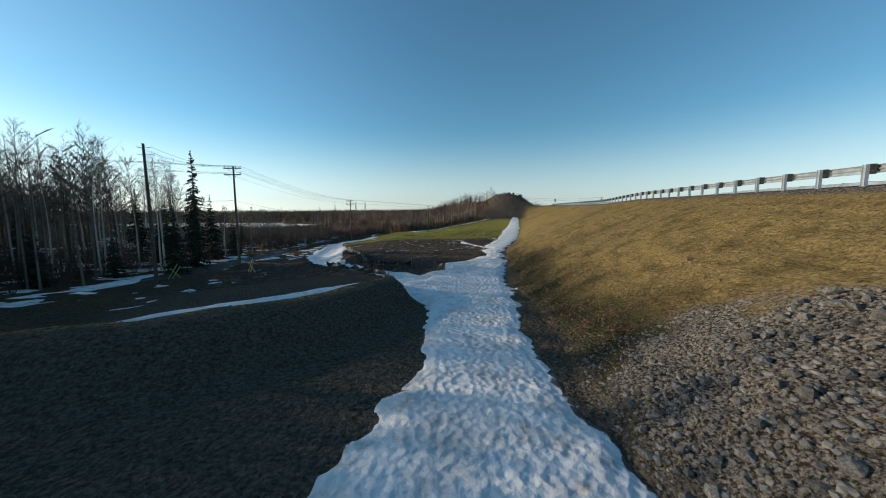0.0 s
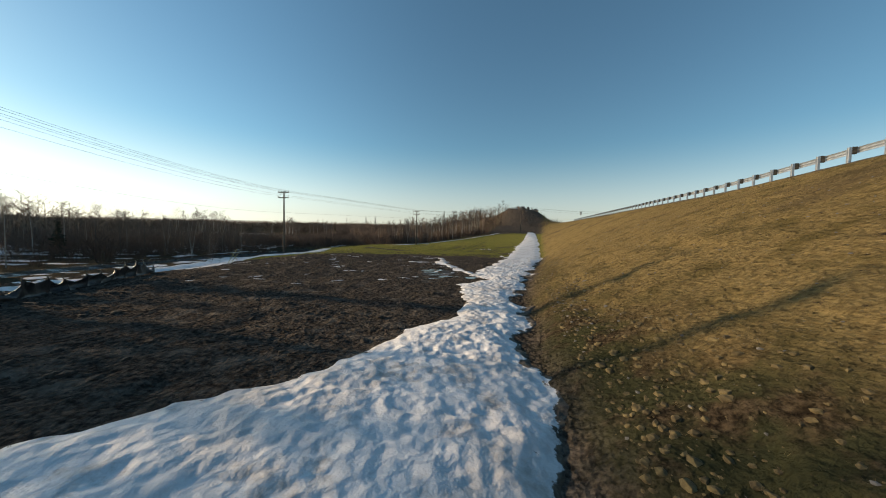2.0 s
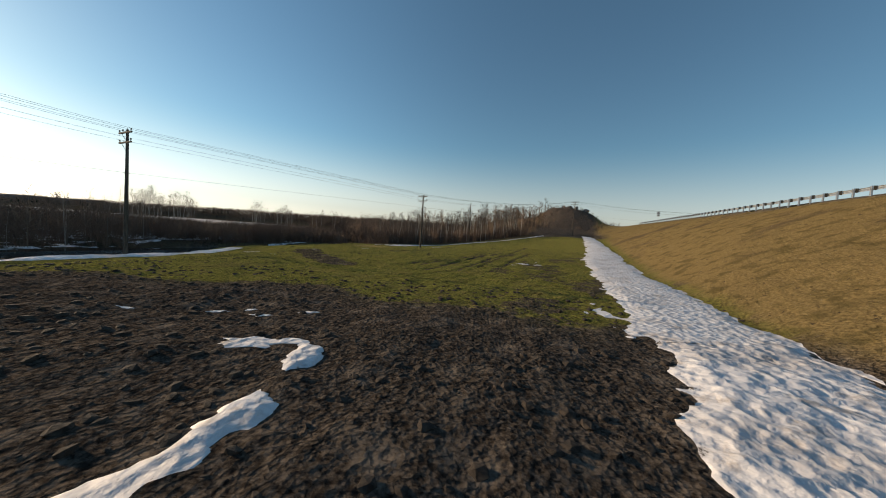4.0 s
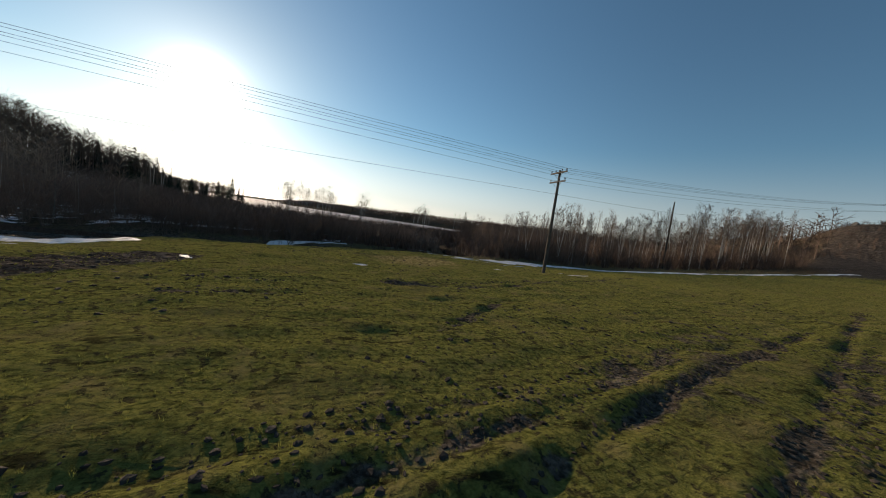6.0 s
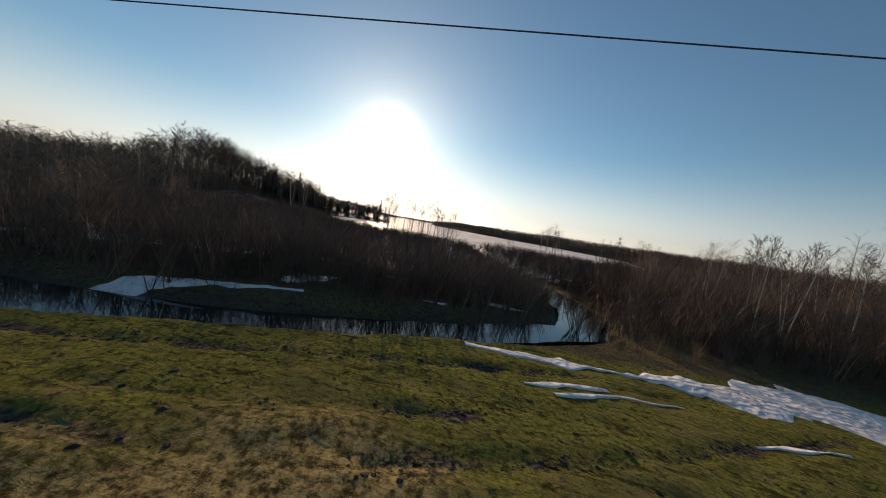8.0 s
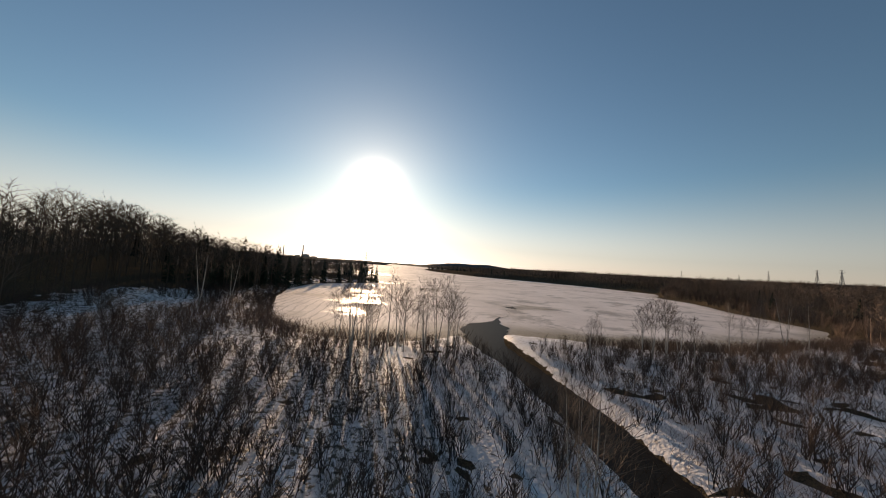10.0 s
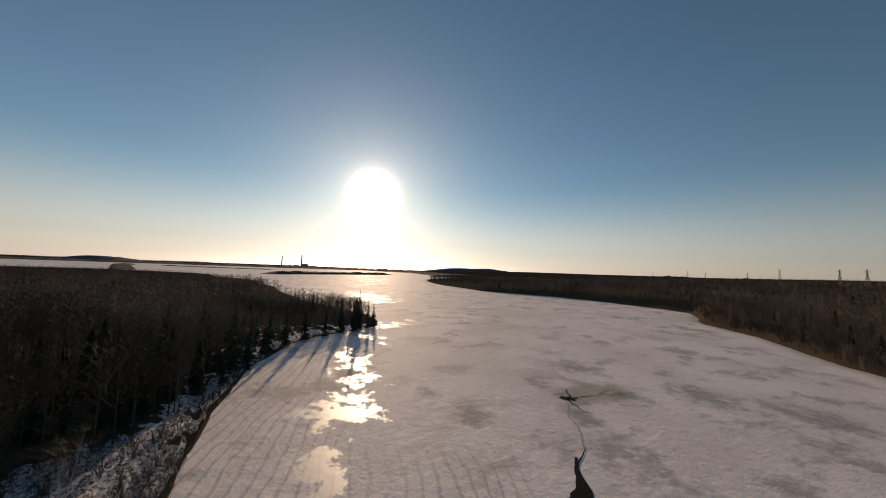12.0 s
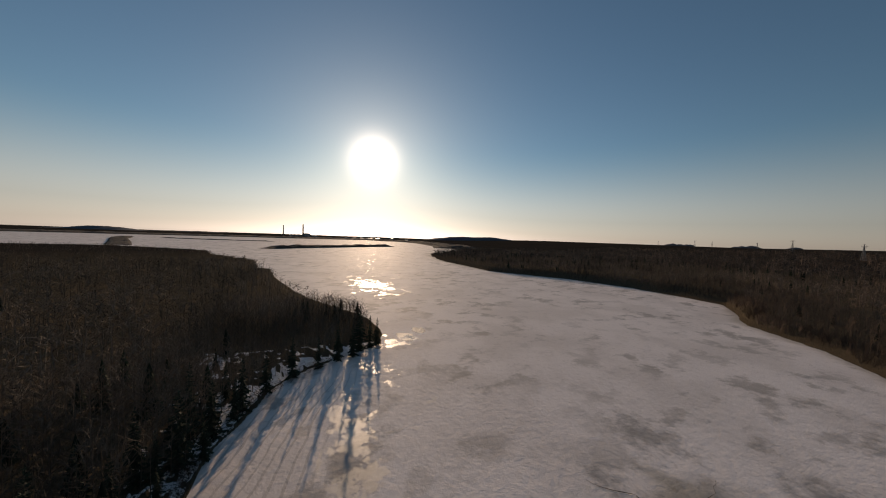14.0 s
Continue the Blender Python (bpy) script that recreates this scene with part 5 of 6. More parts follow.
clear_of = lambda x, y: (np.hypot(x - PA[0], y - PA[1]) > 2) & (np.hypot(x - PN[0], y - PN[1]) > 2) & (np.hypot(x - PB[0], y - PB[1]) > 4)
npr = np.random.default_rng(12)
for outline, gap, group, kinds, low, high, firs in (
        ([(-32, -16), (-31.5, 50), (-34, 61), (-46, 64), (-52, 44), (-54, 16), (-48, -16)], 2.9, "bare wood beside the poles", (0, 1, 0, 2, 3, 4), 10.0, 14.5, 0.03),
        ([(-31, 63), (-29.5, 74), (-28.5, 88), (-42, 88), (-46, 64)], 3.3, "bare wood across the river", (6, 6, 4, 6, 5), 4.6, 6.6, 0.0),
        ([(-12, 120.5), (-8.5, 122.5), (0.5, 137), (7.5, 148), (24, 168), (22, 180), (2, 162), (-10, 142), (-20, 128)], 2.9, "birch wood behind the field", (2, 3, 4, 5, 0, 4), 7.0, 10.5, 0.035)):
    x, y = scatter(npr, outline, gap, clear_of)
    for px, py in zip(x, y):
        if group == "bare wood beside the poles" and py > 42:
            if tree_rng.random() < (0.15 if py < 50 else 0.6):
                continue
            low, high = (7.5, 10.5) if py < 50 else (4.5, 6.5)
        elif group == "bare wood beside the poles":
            low, high = (11.0, 14.5) if py > 19 else (11.0, 14.0)
        elif group == "bare wood across the river":
            low, high = float(np.interp(py, (63, 71), (5.6, 3.0))), float(np.interp(py, (63, 71), (7.2, 4.2)))
        elif group == "birch wood behind the field":
            low, high = float(np.interp(px, (-14, 14), (5.5, 9.5))), float(np.interp(px, (-14, 14), (7.5, 12.0)))
        if tree_rng.random() < firs:
            plant(SPRUCES[tree_rng.choice((1, 2, 3))], px, py, tree_rng.uniform(4, 7), group, tree_rng)
        else:
            plant(KINDS[tree_rng.choice(kinds)], px, py, tree_rng.uniform(low, high), group, tree_rng)
plant(SPRUCES[0], -38.0, 47.0, 15.8, "bare wood beside the poles", tree_rng, "tall narrow dark spruce with sparse boughs")
for px, py, h, k in ((-30.5, 33.5, 7.6, 1), (-31, 37.2, 8.6, 2), (-33, 43, 9.0, 2), (-34.5, 37.5, 8.0, 2), (-41, 41, 9.5, 2), (-46, 30, 9, 1), (-50, 27, 10, 2), (-44, 22, 8, 1), (-36, 26, 5, 3), (-33.5, 30, 4, 3)):
    plant(SPRUCES[k], px, py, h, "bare wood beside the poles", tree_rng)
plant(KINDS[5], -30.5, 78.6, 4.8, "bare wood across the river", tree_rng)
white_rng = random.Random(41)
for px, py, h, k in ((-33.2, 35.2, 12.0, 4), (-36.0, 41.2, 11.0, 4), (-34.4, 47.6, 7.4, 4), (-33.4, 48.8, 6.8, 4)):
    plant(KINDS[k], px, py, h, "bare wood beside the poles", white_rng)
for px, py, h in ((-73.5, 115.6, 8.5), (-71.5, 117.8, 7.0), (-70.2, 120.4, 7.5), (-69.0, 122.3, 6.5), (-67.6, 124.3, 8.0), (-66.3, 126.0, 6.0), (-75.4, 114.2, 6.5), (-60.5, 142.5, 4.8), (-58.5, 150.5, 6.8), (-57.0, 153.5, 5.5),
                  (-57.5, 168, 6.5), (-55.6, 182, 8), (-54, 186, 7), (-41, 116, 6.5), (-43, 118, 5.8), (-38, 114, 5.2), (-96, 96, 8), (-104, 99, 7), (-52, 146, 5.5), (-72.6, 117.2, 7.4), (-74.6, 116.8, 6.2), (-71.0, 119.4, 8.2), (-69.6, 121.0, 6.4), (-68.2, 123.0, 7.8), (-67.0, 125.4, 7.0), (-70.6, 117.0, 5.6), (-65.4, 114.2, 7.6),
                  (-66.0, 122.0, 5.4), (-57.6, 151.6, 7.2), (-59.2, 149.4, 6.0), (-58.2, 153.0, 6.6), (-60.2, 140.8, 4.6), (-55.2, 170.4, 7.2), (-56.4, 169.0, 6.4)):
    plant(KINDS[tree_rng.choice((4, 5, 5))], px, py, h * 1.15, "lakeside birches", tree_rng)
for px, py, h in ((-194, 143, 16.5), (-188, 135, 13), (-198, 150, 10), (-190, 140, 11), (-184, 129, 10), (-180, 122, 12), (-174, 116, 10), (-166, 112, 12), (-158, 108, 11), (-150, 105, 13), (-146, 101, 12),
                  (-139, 101, 10), (-133, 97, 13), (-126, 97, 11), (-120, 95, 9), (-160, 104, 13), (-196, 147, 12), (-171, 108, 9), (-118, 90, 8), (-110, 88, 7), (-129, 93, 8.5), (-143, 96, 9), (-126, 99, 8), (-135, 102, 9), (-141, 105, 7), (-152, 108, 8), (-157, 105, 9), (-122, 96, 9), (-131, 99.5, 7.5), (-147, 103, 8), (-115, 94, 8.5), (-163, 111, 9)):
    plant(SPRUCES[tree_rng.choice((0, 2, 2, 1))], px, py, h, "spruces on the wooded point", tree_rng)


# ---- woods too dense to count ----
def light_tree(rng, tall, limbs, spread, low, twigs=4, thick=0.085):
    v, f = [], []
    def slip(a, c, w):
        side = np.cross(np.subtract(c, a), (0.3, 0.7, 0.2))
        side = side / (np.linalg.norm(side) + 1e-9) * w / 2
        o = len(v)
        v.extend([np.subtract(a, side), np.add(a, side), np.array(c)])
        f.append((o, o + 1, o + 2))
    r = 0.0075 * tall
    lean = (rng.uniform(-0.4, 0.4), rng.uniform(-0.4, 0.4))
    o = 0
    for z, q in ((-0.3, 1.2), (tall * 0.5, 0.7), (tall, 0.1)):
        for j in range(3):
            w = 2.094 * j
            v.append(np.array((lean[0] * max(z, 0) / tall + r * q * math.cos(w), lean[1] * max(z, 0) / tall + r * q * math.sin(w), z)))
    for i in (0, 3):
        for j in range(3):
            k = (j + 1) % 3
            f.extend([(i + j, i + k, i + 3 + k), (i + j, i + 3 + k, i + 3 + j)])
    for i in range(limbs):
        c = low + (1 - low) * (i + rng.random()) / limbs
        az, rise = i * 2.4 + rng.random(), rng.uniform(0.5, 1.2)
        ln = ((1 - c) * 0.42 + 0.10) * tall * spread * rng.uniform(0.7, 1.2)
        d = np.array((math.cos(az) * math.cos(rise), math.sin(az) * math.cos(rise), math.sin(rise)))
        a = np.array((lean[0] * c, lean[1] * c, c * tall))
        slip(a, a + d * ln, thick * 1.1)
        for _ in range(twigs):
            w = rng.uniform(0, 6.28)
            d2 = d + 0.8 * np.array((math.cos(w), math.sin(w), rng.uniform(-0.1, 0.7)))
            p = a + d * ln * rng.uniform(0.2, 0.9)
            slip(p, p + d2 * ln * rng.uniform(0.35, 0.65), thick * 0.9)
    return np.array(v), np.array(f)


def light_spruce(rng, tall, wide):
    v, f = [np.array((0, 0, tall))], []
    tiers = 8
    for i in range(tiers):
        c = 0.06 + 0.9 * i / tiers
        r = wide * (1 - c) ** 0.85 + 0.1
        for j in range(6):
            az = 2 * math.pi * (j + 0.7 * rng.random()) / 6 + i
            w = 0.55 + 0.3 * rng.random()
            o = len(v)
            z = c * tall
            ln = r * rng.uniform(0.7, 1.15)
            v.extend([np.array((0, 0, z + 0.16 * tall)), np.array((math.cos(az - w * 0.7) * ln, math.sin(az - w * 0.7) * ln, z - 0.05 * tall)), np.array((math.cos(az + w * 0.7) * ln, math.sin(az + w * 0.7) * ln, z - 0.05 * tall * rng.random()))])
            f.append((o, o + 1, o + 2))
    return np.array(v), np.array(f)


def light_shrub(rng, tall, stems, twigs=3, thin=0.022):
    v, f = [], []
    for i in range(stems):
        az, out = rng.uniform(0, 6.28), rng.uniform(0.1, 0.55)
        a = np.array((rng.uniform(-0.25, 0.25), rng.uniform(-0.25, 0.25), -0.1))
        tip = a + np.array((math.cos(az) * out, math.sin(az) * out, 1)) * tall * rng.uniform(0.6, 1.0)
        for p, q, w in [(a, tip, thin * 1.6)] + [(a + (tip - a) * rng.uniform(0.3, 0.85), None, thin) for _ in range(twigs)]:
            if q is None:
                w2 = rng.uniform(0, 6.28)
                q = p + np.array((math.cos(w2) * 0.5, math.sin(w2) * 0.5, 0.8)) * tall * rng.uniform(0.2, 0.4)
            side = np.cross(q - p, (0.3, 0.7, 0.2))
            side = side / np.linalg.norm(side) * w / 2
            o = len(v)
            v.extend([p - side, p + side, q])
            f.append((o, o + 1, o + 2))
    return np.array(v), np.array(f)


frng = random.Random(8)
BARE = [light_tree(frng, 10, frng.choice((12, 14)), frng.uniform(0.75, 1.1), frng.uniform(0.2, 0.42)) for _ in range(8)]
FIRS = [light_spruce(frng, 10, w) for w in (1.6, 1.9, 2.2)]
SPARSE = [light_tree(frng, 10, frng.choice((7, 8)), frng.uniform(0.8, 1.1), frng.uniform(0.15, 0.35), 3, 0.13) for _ in range(6)]
HEDGE = [light_shrub(frng, 4.0, n, 6, 0.026) for n in (12, 14, 13, 15)]
BUSH = [light_shrub(frng, 2.0, n, 4, 0.024) for n in (9, 11, 13, 10)]


def wood(name, outline, gap, low, high, label, forms, material, seed, keep=None, wide=(0.9, 1.2)):
    rng = np.random.default_rng(seed)
    x, y = scatter(rng, outline, gap, keep)
    if not len(x):
        return
    h = rng.uniform(low, high, len(x)) * (1 + 0.25 * fbm(x, y, 30, 2, seed)) * np.where((x > -170) & ((y > 46) | (x < -75)) & (y < 110) & (high > 5), np.interp(y, (56, 70), (0.58, 1.0)) * np.interp(x, (-110, -60, -30), (1.22, 0.80, 0.40)), 1.0)
    unit = max(float(v[:, 2].max()) for v, _ in forms)
    rows = np.stack([x, y, terrain(x, y) - 0.1, h / unit, h / unit * rng.uniform(*wide, len(x))], -1)
    v, f = replicate(forms, rows, rng)
    tagged(new(name, mesh_of(name, v, f, material)), label, "woodland", kind="stuff")


near_left = lambda x, y: (x > -255) & ~((inside(x, y, [(-32, 10), (-31.5, 50), (-34, 61), (-50, 64), (-60, 40), (-56, 8)]) > 0))
# extra wood, mostly out of view, put here to shade the embankment
wood("bare_woodland", [(-48, -40), (-48, 34), (-66, 40), (-72, -40)], 2.7, 12.0, 15.0, "deep bare grey wood, mostly unseen, added to shade the embankment", BARE, WOOD_FAR, 17)
wood("woodland_brush", [(-33, -20), (-33, 40), (-46, 42), (-48, -20)], 1.9, 3.0, 5.5, "tall dark undergrowth between the aspens", HEDGE, SHRUB, 16, None, (0.6, 0.9))
# unseen stand, added to keep low sun off the ditch and spoil bank
wood("bare_woodland", [(-36, -34), (-36, 13), (-48, 20), (-48, -34)], 1.6, 11.5, 14.5, "dense stand of young bare aspens added out of view to shade the ditch", BARE, WOOD_FAR, 13, None, (0.75, 1.0))
# part of the seen wood, raised so its shadow climbs the embankment
wood("bare_woodland", [(-42, 21), (-40, 42), (-56, 47), (-58, 22)], 2.8, 14.0, 17.5, "dense stand of tall bare aspens", BARE, WOOD_FAR, 10, None, (0.75, 1.0))
lee = lambda x, y: y > np.interp(x, (-255, -200, -120, -60, -30), (95, 85, 52, 40, 40))
wood("bare_woodland", WOOD_LEFT, 2.5, 8.5, 11.5, "dense bare brown woodland on the low point", BARE, WOOD_FAR, 21, lambda x, y: near_left(x, y) & lee(x, y))
wood("bare_woodland", WOOD_LEFT, 4.3, 8.5, 11.5, "dense bare brown woodland behind the point", SPARSE, WOOD_FAR, 20, lambda x, y: near_left(x, y) & ~lee(x, y) & (y > -200), (1.4, 1.9))
wood("bare_woodland", WOOD_LEFT, 8.0, 8, 12, "dense bare brown woodland beyond the point", SPARSE, WOOD_FAR, 22, lambda x, y: ((x <= -255) | (y <= -200)) & (x > -520), (1.9, 2.6))
wood("bare_woodland", WOOD_LEFT, 12.0, 3.5, 5.5, "far bare brown woodland on the lake shore", SPARSE, WOOD_FAR, 15, lambda x, y: x <= -520, (2.8, 3.6))
mixed = lambda x, y: (fbm(x, y, 40, 3, 201) > 0.06) & (x > -300) & (x < -85)
wood("spruce_woodland", WOOD_LEFT, 10.5, 5, 10, "dark spruces scattered through the bare woodland", FIRS, NEEDLE_FAR, 23, mixed)
shore_wood = lambda x, y: (inside(x, y, LAKE) > -42) & (x > -460)
close_by = lambda x, y: (x > -48) & (y < 185)
wood("bare_woodland", WOOD_RIGHT, 3.6, 7.5, 10.5, "bare reddish woodland along the lake shore", BARE, WOOD_RED, 24, lambda x, y: shore_wood(x, y) & ~close_by(x, y))
wood("bare_woodland", WOOD_RIGHT, 6.4, 7.5, 10.5, "bare reddish woodland behind the lake shore", SPARSE, WOOD_RED, 19, lambda x, y: ~shore_wood(x, y) & ~close_by(x, y) & (y < 560) & (x > -460), (1.6, 2.2))
wood("bare_woodland", WOOD_RIGHT, 15, 9, 13, "bare reddish woodland away from the shore", SPARSE, WOOD_RED, 25, lambda x, y: (y >= 560) | (x <= -460), (2.6, 3.4))
wood("spruce_woodland", WOOD_RIGHT, 19, 5, 9, "dark spruces scattered along the lake shore", FIRS, NEEDLE_FAR, 26, lambda x, y: (fbm(x, y, 50, 3, 203) > 0.05) & (y < 700))
wood("young_birch_thicket", WOOD_RIGHT, 1.9, 3.0, 6.0, "fine brown thicket of young birches", HEDGE, WOOD_RED, 18, lambda x, y: close_by(x, y) & (line_dist(x, y, RIVER)[0] > 4), (0.7, 1.0))
wood("lakeside_thicket", SHRUBS, 1.0, 1.0, 3.1, "leafless shrubs standing in patchy snow", BUSH, SHRUB, 27, lambda x, y: (line_dist(x, y, RIVER)[0] > np.interp(x, (-70, -58, -30), (3.8, 2.2, 1.8))) & (fbm(x, y, 7, 3, 205) > -0.28))
shore = lambda x, y: (inside(x, y, LAKE) < -1.0) & (inside(x, y, LAKE) > -11)
wood("shore_brush", [(-52, 230), (-60, 262), (-95, 295), (-120, 330), (-155, 355), (-170, 385), (-186, 418), (-262, 422), (-325, 410), (-408, 360), (-420, 340), (-325, 385), (-262, 402), (-197, 396), (-178, 366), (-160, 333), (-126, 308), (-98, 272), (-70, 250), (-62, 228)], 2.0, 2.5, 5.5, "dark bare brush along the lake shore", BUSH, SHRUB, 33, shore, (0.7, 1.0))
wood("shore_brush", [(-88, 109), (-98, 104.6), (-128, 104.2), (-153, 107.6), (-174, 115), (-184, 124), (-190, 134), (-186, 134), (-176, 120), (-150, 104), (-124, 101.6), (-95, 103.5)], 1.4, 1.4, 3.6, "dark bare brush along the wooded point", HEDGE, SHRUB, 14)
wood("shore_brush", [(-86, 110), (-98, 106.2), (-128, 105.6), (-150, 108.4), (-150, 106.4), (-128, 103.4), (-98, 103.6), (-88, 107)], 0.75, 0.9, 2.2, "dense low brush on the lake bank", BUSH, SHRUB, 11)
EDGE = [(-24.5, 62), (-24.5, 80), (-20.5, 93), (-19.5, 104), (-19, 112), (-30, 118), (-36, 96), (-46, 90), (-60, 84), (-62, 66), (-34, 60)]
wood("riverside_thicket", EDGE, 1.0, 1.4, 3.8, "dense bare brush on the far river bank", HEDGE, SHRUB, 28, lambda x, y: line_dist(x, y, RIVER)[0] > 3.0)
wood("bank_brush", [(-28, 74), (-22.8, 80), (-19.6, 88), (-17.4, 97), (-16.4, 107), (-17.5, 116), (-22, 116), (-24, 108), (-24, 84)], 0.55, 0.35, 1.0, "low bare stems and dead grass on the river bank", BUSH, SHRUB, 12, lambda x, y: (line_dist(x, y, RIVER)[0] > 1.5) & (fbm(x, y, 2.5, 3, 207) > -0.15))
wood("riverside_thicket", [(-14.8, 116), (-13.2, 109.5), (-11.0, 113), (-8.6, 118.3), (-4, 124.5), (-8, 127), (-17, 119)], 0.8, 0.5, 1.7, "dense bare brush beyond the snow strip", HEDGE, SHRUB, 34, lambda x, y: line_dist(x, y, RIVER)[0] > 1.9, (0.8, 1.2))
wood("woodland_brush", [(-32, 8), (-31, 60), (-60, 62), (-64, 6)], 2.0, 1.2, 3.6, "dark bare undergrowth beneath the trees", BUSH, SHRUB, 29)
wood("woodland_brush", [(-16, 112), (-7.5, 121), (2, 136), (9, 147), (26, 168), (20, 178), (-4, 160), (-24, 130)], 1.2, 1.2, 3.4, "dark bare undergrowth at the foot of the birches", BUSH, SHRUB, 30)
FARLAND = [(70, 260), (120, 420), (240, 420), (190, 240), (130, 100), (110, 0), (75, 0), (60, 60), (80, 160)]
wood("roadside_woodland", FARLAND, 6.0, 7, 12, "bare reddish woodland beyond the road", SPARSE, WOOD_RED, 31, lambda x, y: road_frame(x, y)[1] > 26, (1.2, 1.8))
wood("ridge_woodland", [(-260, 1000), (-600, 1000), (-900, 1000), (-1000, 1400), (300, 1400), (250, 500), (120, 420), (200, 1000)], 17, 10, 14, "far bare woodland on the low ridge", SPARSE, WOOD_RED, 32, None, (3.0, 4.0))


# ---- far shores ----
def raised_bank(name, pts, half, tall, label, seed, material):
    """A wooded bank: a low rounded strip with an uneven crest of tree tops."""
    dense = []
    for (ax, ay), (bx, by) in zip(pts[:-1], pts[1:]):
        n = max(2, round(math.hypot(bx - ax, by - ay) / 9))
        dense += [(ax + (bx - ax) * i / n, ay + (by - ay) * i / n) for i in range(n)]
    dense.append(pts[-1])
    v, rows = [], 9
    for i, (x, y) in enumerate(dense):
        a, c = dense[max(i - 1, 0)], dense[min(i + 1, len(dense) - 1)]
        n = math.hypot(c[0] - a[0], c[1] - a[1])
        nx, ny = -(c[1] - a[1]) / n, (c[0] - a[0]) / n
        end = min(1.0, i / 4, (len(dense) - 1 - i) / 4)
        for j in range(rows):
            q = j / (rows - 1) * 2 - 1
            px, py = x + nx * half * q, y + ny * half * q
            bump = tall * end * (1 - abs(q) ** 6) * (0.72 + 0.45 * float(fbm(np.array(px), np.array(py), 26, 4, seed)))
            v.append((px, py, LAKE_Z - 0.4 + (bump if 0 < j < rows - 1 else 0)))
    tagged(new(name, mesh_of(name, np.array(v), grid_faces(rows, len(dense)), material, False)), label, "far shore", kind="structure")


raised_bank("far_shore", [(-890, 62), (-960, 130), (-1060, 260), (-1150, 380), (-1180, 455)], 22, 9, "low wooded island in the lake", 301, CANOPY)
raised_bank("far_shore", [(-1450, 60), (-1480, -60), (-1520, -190), (-1600, -330)], 10, 4, "low bushy causeway across the lake", 303, CANOPY)
raised_bank("far_shore", [(-955, -205), (-1150, -275), (-1400, -370), (-1650, -440)], 22, 6, "low wooded spit in the lake", 305, CANOPY)
raised_bank("far_shore", [(-1900, -1500), (-2150, -900), (-2300, -300), (-2350, 200), (-2420, 640), (-2100, 800)], 130, 11, "far wooded lake shore", 307, CANOPY)
raised_bank("far_shore", [(-1060, 660), (-1300, 760), (-1700, 840), (-2150, 860)], 90, 12, "far wooded lake shore", 309, CANOPY)


def far_hill(name, cx, cy, along, half, thick, tall, label, seed):
    u, w = np.meshgrid(np.linspace(-1, 1, 60), np.linspace(-1, 1, 9))
    c, s = math.cos(along), math.sin(along)
    px, py = cx + c * half * u - s * thick * w, cy + s * half * u + c * thick * w
    z = tall * np.clip(1 - np.abs(u) ** 1.7, 0, 1) * (1 - w ** 2) * (0.8 + 0.5 * fbm(px, py, half * 0.5, 4, seed)) - 4
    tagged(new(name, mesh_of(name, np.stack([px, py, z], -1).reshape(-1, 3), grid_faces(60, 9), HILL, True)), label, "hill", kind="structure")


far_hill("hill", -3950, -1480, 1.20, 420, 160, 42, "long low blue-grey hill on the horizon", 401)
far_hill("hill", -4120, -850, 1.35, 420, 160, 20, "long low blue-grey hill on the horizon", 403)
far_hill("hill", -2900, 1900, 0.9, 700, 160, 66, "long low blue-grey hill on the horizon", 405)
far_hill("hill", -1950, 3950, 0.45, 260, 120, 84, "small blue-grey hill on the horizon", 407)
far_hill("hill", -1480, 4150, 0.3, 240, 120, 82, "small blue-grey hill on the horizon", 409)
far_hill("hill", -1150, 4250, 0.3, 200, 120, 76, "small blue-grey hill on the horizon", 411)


# ---- works and town on the far shore ----
def chimney(x, y, tall, r, label):
    ob = thing("chimney", (x, y, 2), label, "chimney", "works chimneys")
    part("stack", Build().tube([(0, 0, -6), (0, 0, tall * 0.5), (0, 0, tall)], [r, r * 0.85, r * 0.7], 14).mesh("stack", CONCRETE, True), ob)
    part("rim", Build().tube([(0, 0, tall - 1.5), (0, 0, tall + 0.4)], [r * 0.85, r * 0.85], 14).mesh("rim", LATTICE, True), ob)


chimney(-2940, 50, 88, 5, "tall slim works chimney on the far shore")
chimney(-2940, 198, 102, 6, "tall slim works chimney on the far shore")


def hall(x, y, w, d, h, turn, roof, label):
    ob = thing("industrial_hall", (x, y, 0), label, "building", "works on the far shore", turn=turn)
    part("wall", Build().box((-w / 2, -d / 2, -6), (w / 2, d / 2, h)).mesh("wall", CONCRETE), ob)
    b = Build()
    b.v = [(-w / 2 - 1, -d / 2 - 1, h + 0.05), (w / 2 + 1, -d / 2 - 1, h + 0.05), (w / 2 + 1, d / 2 + 1, h + 0.05), (-w / 2 - 1, d / 2 + 1, h + 0.05), (-w / 2 - 1, 0, h + d * 0.12), (w / 2 + 1, 0, h + d * 0.12)]
    b.q = [(0, 1, 5, 4), (2, 3, 4, 5), (0, 3, 2, 1)]
    b.t = [(0, 4, 3), (1, 2, 5)]
    part("roof", b.mesh("roof", roof), ob)
    for i in range(5):
        wx = -w / 2 + w * (i + 0.5) / 5
        part("window", Build().box((wx - w * 0.05, d / 2 - 0.1, h * 0.4), (wx + w * 0.05, d / 2 + 0.15, h * 0.7)).mesh("window", LATTICE), ob)


